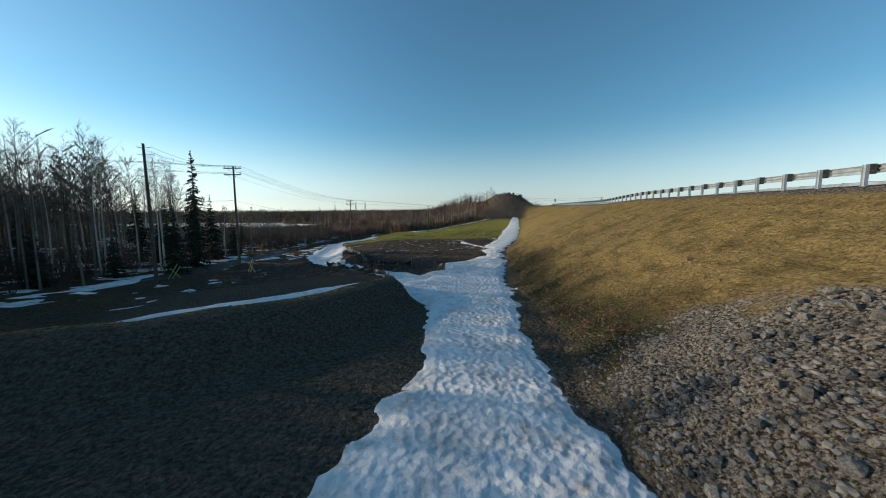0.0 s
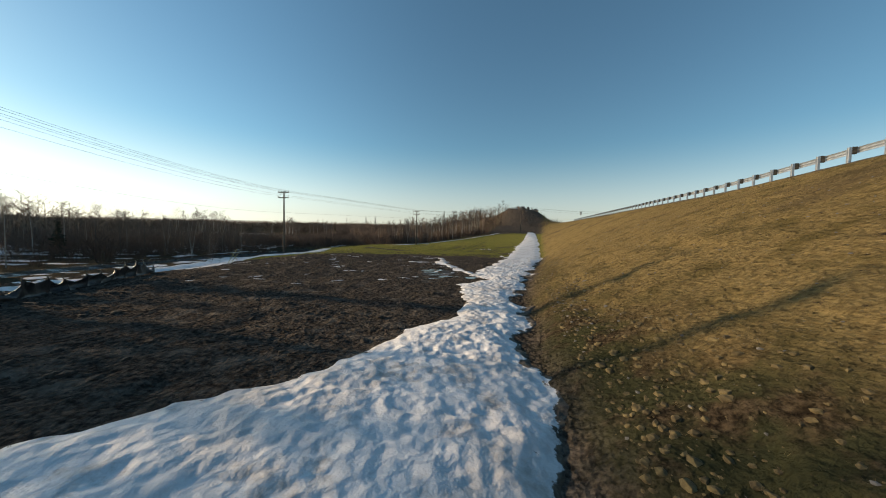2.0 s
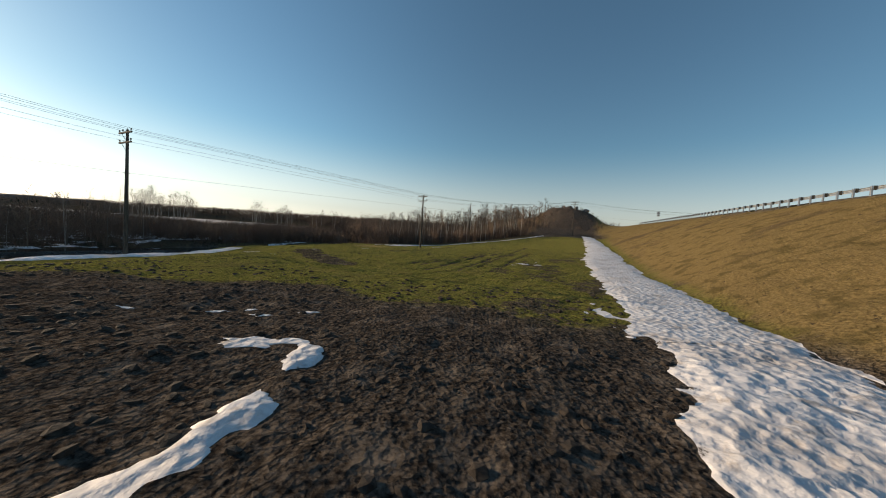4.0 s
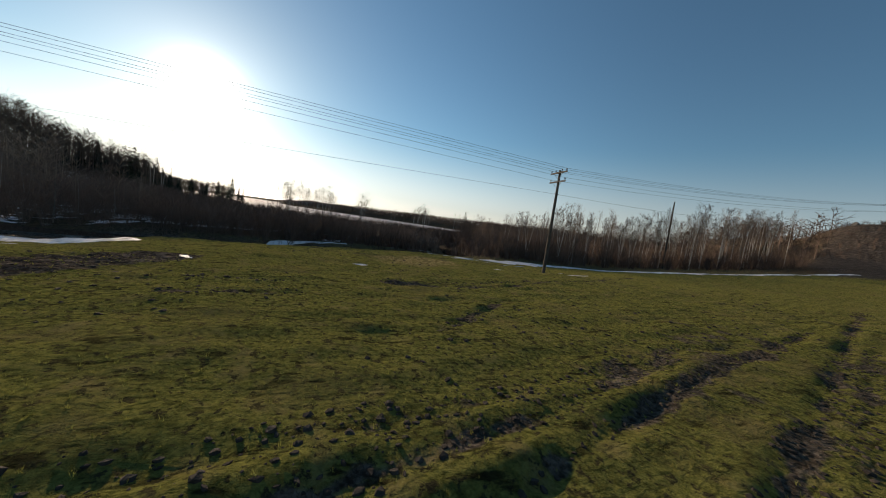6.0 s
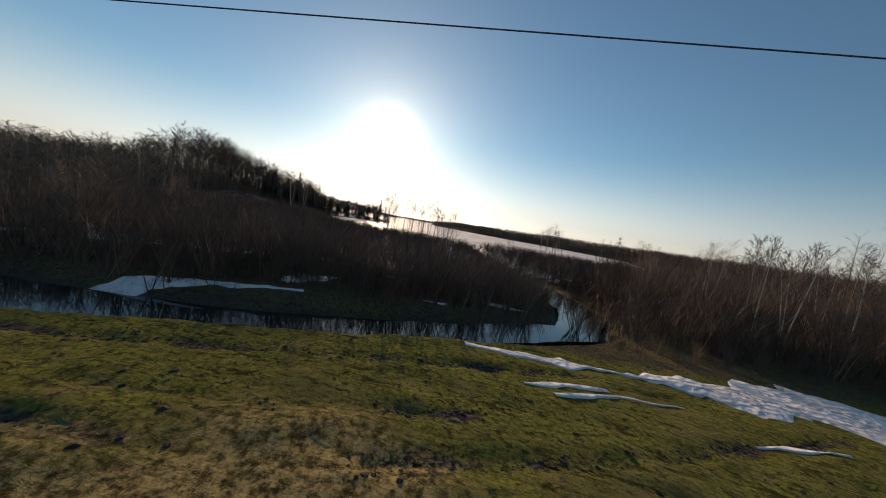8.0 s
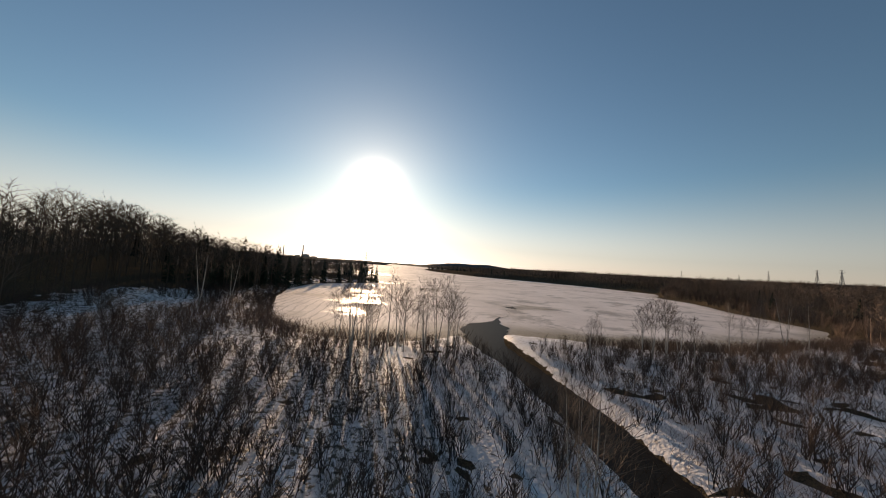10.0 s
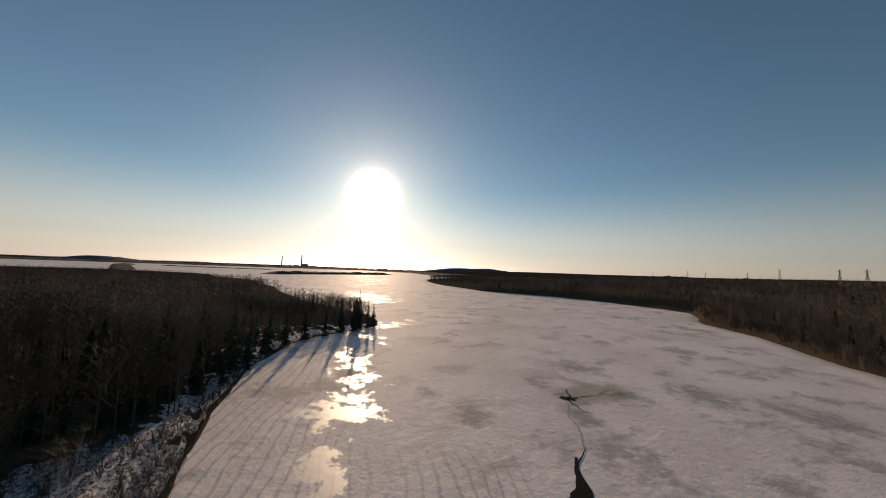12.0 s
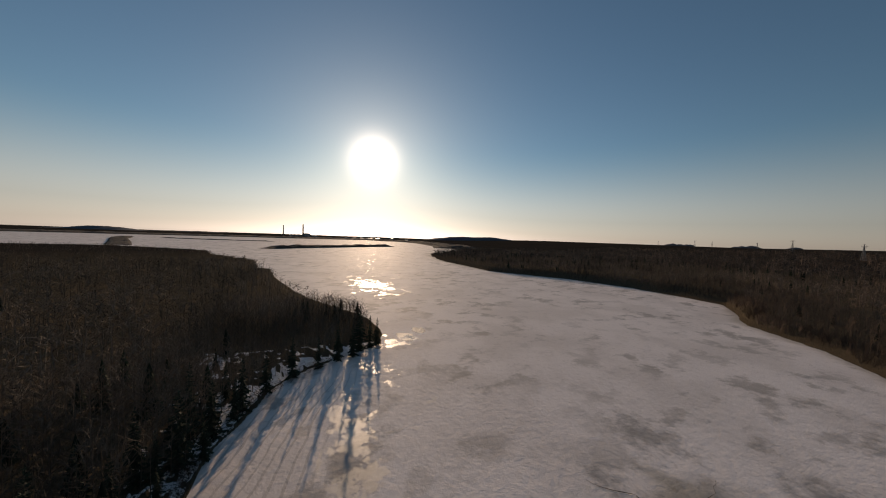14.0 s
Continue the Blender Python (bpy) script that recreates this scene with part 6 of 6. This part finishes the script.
for hx, hy, w, d, h, tn in ((-2950, 225, 70, 40, 26, 15), (-2960, 160, 60, 30, 16, 10), (-2935, 110, 50, 30, 12, 5), (-2940, 290, 60, 30, 13, 20), (-2560, 560, 46, 24, 8, 30), (-2570, 620, 60, 26, 9, 15), (-2600, 690, 50, 24, 8, 40),
                            (-2580, 500, 40, 22, 7, 10), (-2620, 760, 46, 22, 8, 25), (-2700, 900, 40, 22, 8, 30), (-2300, 900, 36, 20, 7, 30)):
    hall(hx, hy, w, d, h, tn, ROOF, "pale low industrial hall on the far lake shore")


# ---- transmission towers ----
def lattice_tower(x, y, z, tall, label):
    ob = thing("transmission_tower", (x, y, z), label, "transmission tower", "transmission towers", turn=-20)
    wide = tall * 0.11
    for sx in (-1, 1):
        for sy in (-1, 1):
            part("leg", Build().tube([(sx * wide, sy * wide, -8), (sx * wide * 0.25, sy * wide * 0.25, tall * 0.6), (0, 0, tall)], [0.35, 0.3, 0.2], 4).mesh("leg", LATTICE), ob)
    for i in range(6):
        c0, c1 = i / 6 * 0.6, (i + 1) / 6 * 0.6
        w0, w1 = wide * (1 - 1.25 * c0), wide * (1 - 1.25 * c1)
        for sy in (-1, 1):
            for sx in (-1, 1):
                part("brace", Build().tube([(-sx * w0, sy * w0, c0 * tall), (sx * w1, sy * w1, c1 * tall)], [0.18, 0.18], 3).mesh("brace", LATTICE), ob)
    for h, half in ((0.66, 0.17), (0.78, 0.21), (0.9, 0.15)):
        part("arm", Build().tube([(-half * tall, 0, h * tall), (0, 0, h * tall + 1.2), (half * tall, 0, h * tall)], [0.2, 0.35, 0.2], 4).mesh("arm", LATTICE), ob)


for tx, ty, tall, base in ((-243, 1008, 21, 33), (-212, 1000, 22, 33), (-480, 1568, 33, 40), (-900, 1900, 30, 42), (-1050, 2425, 30, 45), (-640, 1800, 22, 42), (-1400, 2500, 26, 42)):
    lattice_tower(tx, ty, base, tall, "grey steel lattice transmission tower above the woods")


# ---- stones, clods and blades ----
def lump_form(rng, flat=0.7):
    t = (1 + 5 ** 0.5) / 2
    v = np.array([(-1, t, 0), (1, t, 0), (-1, -t, 0), (1, -t, 0), (0, -1, t), (0, 1, t), (0, -1, -t), (0, 1, -t), (t, 0, -1), (t, 0, 1), (-t, 0, -1), (-t, 0, 1)], float)
    v /= np.linalg.norm(v[0])
    v *= np.array([rng.uniform(0.62, 1.2) for _ in range(12)])[:, None]
    v *= np.array((1.0, rng.uniform(0.6, 0.95), flat * rng.uniform(0.7, 1.1)))
    f = np.array([(0, 11, 5), (0, 5, 1), (0, 1, 7), (0, 7, 10), (0, 10, 11), (1, 5, 9), (5, 11, 4), (11, 10, 2), (10, 7, 6), (7, 1, 8), (3, 9, 4), (3, 4, 2), (3, 2, 6), (3, 6, 8), (3, 8, 9), (4, 9, 5), (2, 4, 11), (6, 2, 10), (8, 6, 7), (9, 8, 1)])
    return v, f


def ground_height(x, y):
    """Height of the finished ground sheet, ruts and clods included."""
    i = np.clip(np.searchsorted(GX, x) - 1, 0, len(GX) - 2)
    j = np.clip(np.searchsorted(GY, y) - 1, 0, len(GY) - 2)
    a, c = (x - GX[i]) / (GX[i + 1] - GX[i]), (y - GY[j]) / (GY[j + 1] - GY[j])
    return (gz[j, i] * (1 - a) + gz[j, i + 1] * a) * (1 - c) + (gz[j + 1, i] * (1 - a) + gz[j + 1, i + 1] * a) * c


lrng = random.Random(31)
LUMPS = [lump_form(lrng) for _ in range(7)]


def strewn(name, outline, gap, low, high, label, category, material, seed, keep=None, forms=LUMPS, sink=0.35, power=2.5):
    rng = np.random.default_rng(seed)
    x, y = scatter(rng, outline, gap, keep)
    size = low + (high - low) * rng.random(len(x)) ** power
    rows = np.stack([x, y, ground_height(x, y) - sink * size * 0.2, size, size], -1)
    v, f = replicate(forms, rows, rng)
    tagged(new(name, mesh_of(name, v, f, material)), label, category, kind="stuff")


bare = lambda x, y: (snow_depth(x, y) < 0.0) & (road_frame(x, y)[1] < np.interp(road_frame(x, y)[0], TOE_S, TOE_N))
FIELD = [(-15, 27), (3, 27), (6, 40), (15, 62), (18, 70), (-20, 70), (-18, 45)]
strewn("earth_clods", FIELD, 0.36, 0.025, 0.16, "dark wet clods of earth strewn over the mud", "earth clods", CLOD, 41, lambda x, y: bare(x, y) & (fbm(x, y, 3.5, 3, 211) > -0.12))
strewn("earth_clods", [(-14, 10), (-3, 21), (-1, 12), (-3, 5), (-8, 1), (-16, 3)], 0.45, 0.02, 0.09, "dark clods of earth on the spoil bank", "earth clods", CLOD, 42, bare)
strewn("turf_clods", [(-14, 70), (12, 68), (20, 92), (24, 108), (-4, 112), (-13, 98)], 0.55, 0.02, 0.10, "dark clods and hoof-worn tufts in the turf", "earth clods", CLOD, 43, lambda x, y: bare(x, y) & (fbm(x, y, 4.5, 3, 213) > 0.05))
beside_ruts = lambda x, y: bare(x, y) & (np.min([line_dist(x, y, pts)[0] for pts, _ in RUTS], 0) + 0.5 * fbm(x, y, 1.6, 3, 214) < 0.22)
strewn("rut_clods", [(-15, 72), (12, 72), (16, 100), (16, 112), (-4, 114), (-15, 100)], 0.17, 0.02, 0.085, "dark clods thrown up beside the wheel ruts", "earth clods", CLOD, 53, beside_ruts)
by_fence = lambda x, y: (np.minimum(line_dist(x, y, [(-6.0, 23.4), (-6.7, 25.0), (-8.8, 27.2), (-11.9, 29.7), (-13.6, 31.8)])[0], line_dist(x, y, [(-4.4, 27.6), (-7.2, 29.0), (-9.2, 30.6), (-10.6, 36.2), (-13.9, 42.8)])[0]) < 0.9) & (snow_depth(x, y) < 0.02)
strewn("fence_rubble", [(-15, 22), (-3, 22), (-3, 30), (-9, 44), (-15, 44)], 0.26, 0.04, 0.22, "dark lumps of earth banked against the silt fences", "earth clods", CLOD, 54, by_fence)
SLOPE = [(1, 0), (3, 16), (6, 31), (9, 44), (16, 62), (24, 62), (18, 40), (12, 20), (9, 0)]
on_slope = lambda x, y: (road_frame(x, y)[1] > np.interp(road_frame(x, y)[0], TOE_S, TOE_N) + 0.05) & (road_frame(x, y)[1] < -1)
strewn("slope_clods", SLOPE, 0.20, 0.012, 0.065, "crumbled earth and small stones on the embankment", "earth clods", SLOPE_CLOD, 44, lambda x, y: on_slope(x, y) & (fbm(x, y, 3.0, 3, 215) - 0.10 * (road_frame(x, y)[1] - np.interp(road_frame(x, y)[0], TOE_S, TOE_N)) > -0.10))
strewn("slope_pebbles", SLOPE, 0.55, 0.008, 0.05, "pale pebbles scattered on the embankment", "pebbles", STONE, 45, on_slope)
at_foot = lambda x, y: on_slope(x, y) & (road_frame(x, y)[1] < np.interp(road_frame(x, y)[0], TOE_S, TOE_N) + 1.3 + 2.2 * fbm(x, y, 2.4, 3, 216))
strewn("toe_rubble", [(1.5, 8), (3.4, 20), (6, 31), (9, 44), (13, 54), (17, 54), (14, 40), (9, 20), (6, 8)], 0.15, 0.015, 0.10, "crumbled clods and grit along the foot of the embankment", "rubble", SLOPE_CLOD, 55, at_foot)
strewn("toe_stones", [(5.8, 31), (8.2, 40), (11, 48), (14, 48), (12, 38), (9.5, 31)], 0.24, 0.012, 0.075, "pale broken stones along the foot of the embankment", "stones", STONE, 56, lambda x, y: at_foot(x, y) & (fbm(x, y, 1.8, 3, 218) > 0.0))
APRON = [(0.9, 1), (1.4, 8.0), (3.0, 8.6), (5.3, 7.4), (6.6, 5), (7, 1), (5, -1), (2, -2)]
strewn("gravel_apron", APRON, 0.13, 0.025, 0.11, "loose crushed stone at the foot of the embankment", "gravel", STONE, 46, on_slope)
heap = thing("crushed_stone_heap", (4.6, 4.4, float(ground_height(np.array(4.6), np.array(4.4)))), "scattered angular grey stones at the foot of the embankment", "stones")
STONE_MESHES = [mesh_of("stone", v, f, STONE) for v, f in (lump_form(lrng, 0.75) for _ in range(10))]
srng = np.random.default_rng(47)
px, py = scatter(srng, APRON, 0.30, lambda x, y: on_slope(x, y) & (np.hypot((x - 3.9) / 2.9, (y - 4.0) / 4.4) + 0.4 * fbm(x, y, 2.0, 3, 217) < 1.0))
pz = ground_height(px, py)
for x, y, z in list(zip(px, py, pz))[:290]:
    r = 0.06 + 0.13 * srng.random() ** 2.2
    m = pose(x - 4.6, y - 4.4, z - heap.location.z + r * 0.3, srng.uniform(-25, 25), srng.uniform(-25, 25), srng.uniform(0, 360)) @ Matrix.Diagonal((r, r, r, 1))
    part("stone", STONE_MESHES[srng.integers(0, 10)], heap, "", m)


def tuft_form(rng, blades, tall, out):
    v, f = [], []
    for _ in range(blades):
        az, o = rng.uniform(0, 6.28), len(v)
        a = np.array((rng.uniform(-0.5, 0.5), rng.uniform(-0.5, 0.5), -0.1)) * out
        tip = a + np.array((math.cos(az) * rng.uniform(0.2, 1.2) * out, math.sin(az) * rng.uniform(0.2, 1.2) * out, tall * rng.uniform(0.5, 1.0)))
        side = np.array((-math.sin(az), math.cos(az), 0)) * 0.06 * tall
        v.extend([a - side, a + side, tip])
        f.append((o, o + 1, o + 2))
    return np.array(v), np.array(f)


TUFTS = [tuft_form(lrng, 9, 1.0, 0.8) for _ in range(6)]
WISPS = [tuft_form(lrng, 5, 0.5, 1.2) for _ in range(5)]
strewn("turf_blades", [(-13, 67), (9, 66), (17, 84), (20, 100), (-4, 106), (-13, 97)], 0.25, 0.03, 0.085, "short green grass blades of the turf field", "grass", BLADE, 48, lambda x, y: bare(x, y) & (fbm(x, y, 1.8, 3, 219) > -0.18), TUFTS, 0.0, 1.5)
strewn("dry_wisps", [(-11, 92.5), (-6.2, 93), (-4.8, 99), (-7, 101), (-10.5, 98.5)], 0.17, 0.05, 0.13, "trampled dry straw on the turf", "straw", STRAW, 52, lambda x, y: np.hypot((x + 7.9) / 2.6, (y - 96.6) / 3.6) + 0.5 * fbm(x, y, 1.6, 4, 104) < 0.95, WISPS, 0.0, 1.5)
strewn("dry_wisps", SLOPE, 0.30, 0.03, 0.10, "dry straw wisps on the embankment", "straw", STRAW, 49, on_slope, WISPS, 0.0, 1.5)
strewn("dry_wisps", [(-16, 9), (-4.5, 18.5), (-3.6, 21), (-7, 18), (-12, 12.5), (-18, 11)], 0.22, 0.05, 0.16, "dry straw on the spoil bank", "straw", STRAW, 50, bare, WISPS, 0.0, 1.5)

# ---- strips of drifted snow ----
def snow_strip(pts, halves, label, seed, lift=0.05):
    v, f = ribbon(pts, halves, ((0, 1), (0, 0)), 0.3, seed, 0.0)
    mids = v.reshape(-1, 4, 3)[:, 1:3].mean(1)
    sides = v.reshape(-1, 4, 3)[:, 3, :2] - mids[:, :2]
    across = np.linspace(-1, 1, 13)
    rows = []
    for q in across:
        wob = 1 + (1.5 * fbm(mids[:, 0] + 30 * np.sign(q), mids[:, 1], 2.4, 4, seed) + 1.1 * fbm(mids[:, 0] + 30 * np.sign(q), mids[:, 1], 0.8, 3, seed + 5)) * min(1, abs(q) * 3)
        xy = mids[:, :2] + sides * q * np.clip(wob, 0.05, 2.2)[:, None]
        z = ground_height(xy[:, 0], xy[:, 1]) + lift * (1 - q ** 4) + 0.02 * fbm(xy[:, 0], xy[:, 1], 0.5, 3, 505) - (0.03 if abs(q) == 1 else 0)
        rows.append(np.stack([xy[:, 0], xy[:, 1], z], -1))
    out = np.stack(rows, 1).reshape(-1, 3)
    tagged(new("snow_strip", mesh_of("snow_strip", out, grid_faces(13, len(mids)), SNOW, True)), label, "snow strip", "snow strips")


snow_strip([(-12.9, 103.2), (-12.2, 104.8), (-11.2, 107.2), (-9.9, 110), (-7.9, 114.5), (-5.2, 119.6), (-1.5, 123.5), (2.8, 127.5), (8, 134.8), (15, 144), (27, 157)], ((0, 2, 4.5, 6, 10, 18, 60), (0.12, 0.25, 0.35, 0.9, 1.1, 0.85, 0.7)), "narrow bright strip of drifted snow at the field edge", 601)
snow_strip([(-10.4, 103.6), (-10.1, 105), (-9.8, 106.2)], ((0, 1, 3), (0.10, 0.2, 0.06)), "thin streak of old snow on the turf", 602, 0.035)
snow_strip([(-9.7, 104.0), (-9.5, 106.4), (-8.8, 108.2)], ((0, 1, 3), (0.05, 0.12, 0.05)), "thin streak of old snow on the turf", 604, 0.035)
snow_strip([(-7.3, 108.3), (-6.9, 109.6), (-6.4, 111)], ((0, 1, 3), (0.05, 0.14, 0.06)), "thin streak of old snow on the turf", 605, 0.035)
snow_strip([(-23.4, 78.0), (-22.4, 81), (-21.2, 84.7), (-20.2, 89.2), (-19.8, 93.4), (-19.4, 96), (-19.2, 98.4)], ((0, 5, 11, 15, 20), (0.6, 0.6, 0.55, 0.5, 0.15)), "ragged snow strip along the far river bank", 603)

# ---- last scraps of snow ----
def snow_patch(cx, cy, rx, ry, turn, seed):
    """A ragged sheet with melted bays, thin towards its rim, that follows the ground."""
    spokes, rings = 44, 6
    c, s = math.cos(turn), math.sin(turn)
    ang = np.arange(spokes) * 2 * math.pi / spokes
    ca, sa = np.cos(ang), np.sin(ang)
    reach = 0.78 + 0.75 * fbm(ca * 1.6 + seed * 7.7, sa * 1.6, 0.9, 3, 501 + seed)
    reach = np.clip(reach, 0.2, 1.5)
    v = [(cx, cy, float(ground_height(np.array(cx), np.array(cy))) + 0.014)]
    for k in range(1, rings + 1):
        q = k / rings
        px, py = ca * reach * q * rx, sa * reach * q * ry
        x, y = cx + px * c - py * s, cy + px * s + py * c
        z = ground_height(x, y) + 0.014 * (1 - q ** 3) + 0.004 * fbm(x, y, 0.12, 2, 503) - (0.03 if k == rings else 0.0)
        v += list(zip(x, y, z))
    f = [(0, 1 + j, 1 + (j + 1) % spokes) for j in range(spokes)]
    for k in range(rings - 1):
        o = 1 + k * spokes
        for j in range(spokes):
            n = (j + 1) % spokes
            f += [(o + j, o + spokes + j, o + spokes + n), (o + j, o + spokes + n, o + n)]
    ob = new("snow_patch", mesh_of("snow_patch", np.array(v), np.array(f), SNOW, True))
    tagged(ob, "thin ragged scrap of melting snow on the bare field", "snow patch", "snow scraps")


for i, row in enumerate((
        (-7.15, 91.0, 0.50, 0.20, 0.9), (-6.5, 90.7, 0.25, 0.12, 0.6), (-4.35, 101.5, 0.6, 0.16, 1.0), (11.3, 86.0, 0.95, 0.7, 0.6), (12.7, 86.1, 0.5, 0.22, 0.3), (10.2, 84.6, 0.25, 0.12, 0.2), (12.9, 88.0, 0.3, 0.12, 0.8), (-0.9, 110.8, 1.3, 0.36, 0.95), (-2.5, 110.8, 0.5, 0.18, 0.9),
        (-12.2, 78.0, 1.5, 0.6, 0.7), (-17.4, 78.4, 1.9, 0.8, 0.9), (-9.4, 76.8, 0.8, 0.25, 0.2), (-9.6, 84.2, 0.5, 0.25, 0.5), (1.5, 44.1, 0.38, 0.12, 0.2), (2.1, 44.9, 0.3, 0.1, 0.5), (3.8, 46.6, 0.35, 0.16, 0.2), (4.1, 47.3, 0.4, 0.15, 0.1), (4.5, 47.9, 0.35, 0.12, 0.3), (3.1, 44.2, 0.2, 0.12, 0.2), (5.1, 42.9, 0.35, 0.25, 0.9), (3.3, 47.9, 0.35, 0.2, 1.0), (4.0, 52.0, 0.7, 0.25, 0.2),
        (0.4, 43.6, 0.3, 0.2, 0), (-4.4, 50, 0.9, 0.25, 0.3), (1.6, 56, 1.6, 0.4, 0.4), (3.6, 55.4, 1.8, 0.5, 0.9), (2.2, 60.5, 1.3, 0.4, 0.2), (-2.5, 47, 0.5, 0.15, 0.2),
        (-5.2, 52, 0.4, 0.12, 0.1), (-7, 56, 0.6, 0.15, 0.3), (-17.5, 58.5, 2.2, 0.5, 0.35), (-6, 60, 0.8, 0.2, 0), (-21.8, 98.6, 2.2, 0.9, 1.9), (-20.0, 110.2, 1.6, 0.8, 1.2),
        (-25, 104, 1.4, 0.6, 0.8), (-19.2, 105.0, 0.9, 0.4, 1.4))):
    snow_patch(*row, i)
prng = np.random.default_rng(61)
for i in range(34):
    snow_patch(prng.uniform(-13, 2), prng.uniform(41, 63), prng.uniform(0.15, 0.5), prng.uniform(0.08, 0.16), prng.uniform(0.0, 0.8), 40 + i)

# ---- meltwater standing in the mud ----
def puddle(cx, cy, rx, ry, turn, seed):
    """A level pool that laps round the clods of its hollow."""
    spokes, rings = 36, 4
    c, s = math.cos(turn), math.sin(turn)
    ang = np.arange(spokes) * 2 * math.pi / spokes
    reach = np.clip(0.85 + 0.7 * fbm(np.cos(ang) * 1.5 + seed * 5.1, np.sin(ang) * 1.5, 0.9, 3, 701), 0.3, 1.5)
    px, py = np.cos(ang) * reach * rx, np.sin(ang) * reach * ry
    x, y = cx + px * c - py * s, cy + px * s + py * c
    level = float(np.quantile(ground_height(np.r_[x, cx + 0.5 * (x - cx)], np.r_[y, cy + 0.5 * (y - cy)]), 0.42)) + 0.004
    v = [(cx, cy, level)]
    for k in range(1, rings + 1):
        v += [(cx + (a - cx) * k / rings, cy + (b - cy) * k / rings, level) for a, b in zip(x, y)]
    f = [(0, 1 + j, 1 + (j + 1) % spokes) for j in range(spokes)]
    for k in range(rings - 1):
        o = 1 + k * spokes
        for j in range(spokes):
            n = (j + 1) % spokes
            f += [(o + j, o + spokes + j, o + spokes + n), (o + j, o + spokes + n, o + n)]
    tagged(new("puddle", mesh_of("puddle", np.array(v), np.array(f), WATER, True)), "shallow puddle of meltwater in the dark mud", "puddle", "meltwater puddles")


for i, row in enumerate(((3.3, 48.8, 1.0, 0.6, 0.3), (2.9, 47.6, 0.7, 0.35, 0.5), (5.0, 45.5, 1.2, 0.45, 0.1), (3.9, 45.5, 0.8, 0.3, 0.3), (3.0, 44.3, 0.5, 0.2, 0.2), (3.0, 46.4, 0.6, 0.25, 0.3), (1.9, 50.5, 0.5, 0.2, 0.2))):
    puddle(*row, i)

# ---- rocks on the knoll ----
knoll = thing("rock_outcrop", (63, 256, float(terrain(63, 256))), "dark broken rock outcrop on top of the knoll", "rocks")
for i in range(16):
    w = lrng.uniform(0, 6.28)
    rx, ry = 13 * lrng.random() * math.cos(w), 16 * lrng.random() * math.sin(w)
    r = lrng.uniform(0.7, 2.1)
    m = pose(rx, ry, float(terrain(63 + rx, 256 + ry)) - knoll.location.z + r * 0.25, lrng.uniform(-20, 20), lrng.uniform(-20, 20), lrng.uniform(0, 360)) @ Matrix.Diagonal((r, r, r, 1))
    part("boulder", mesh_of("boulder", *lump_form(lrng, 0.8), ROCK), knoll, "", m)
wood("knoll_brush", [(35, 215), (60, 205), (85, 235), (92, 280), (60, 300), (30, 270)], 2.6, 1.0, 2.6, "bare brush on the slopes of the knoll", BUSH, SHRUB, 51)
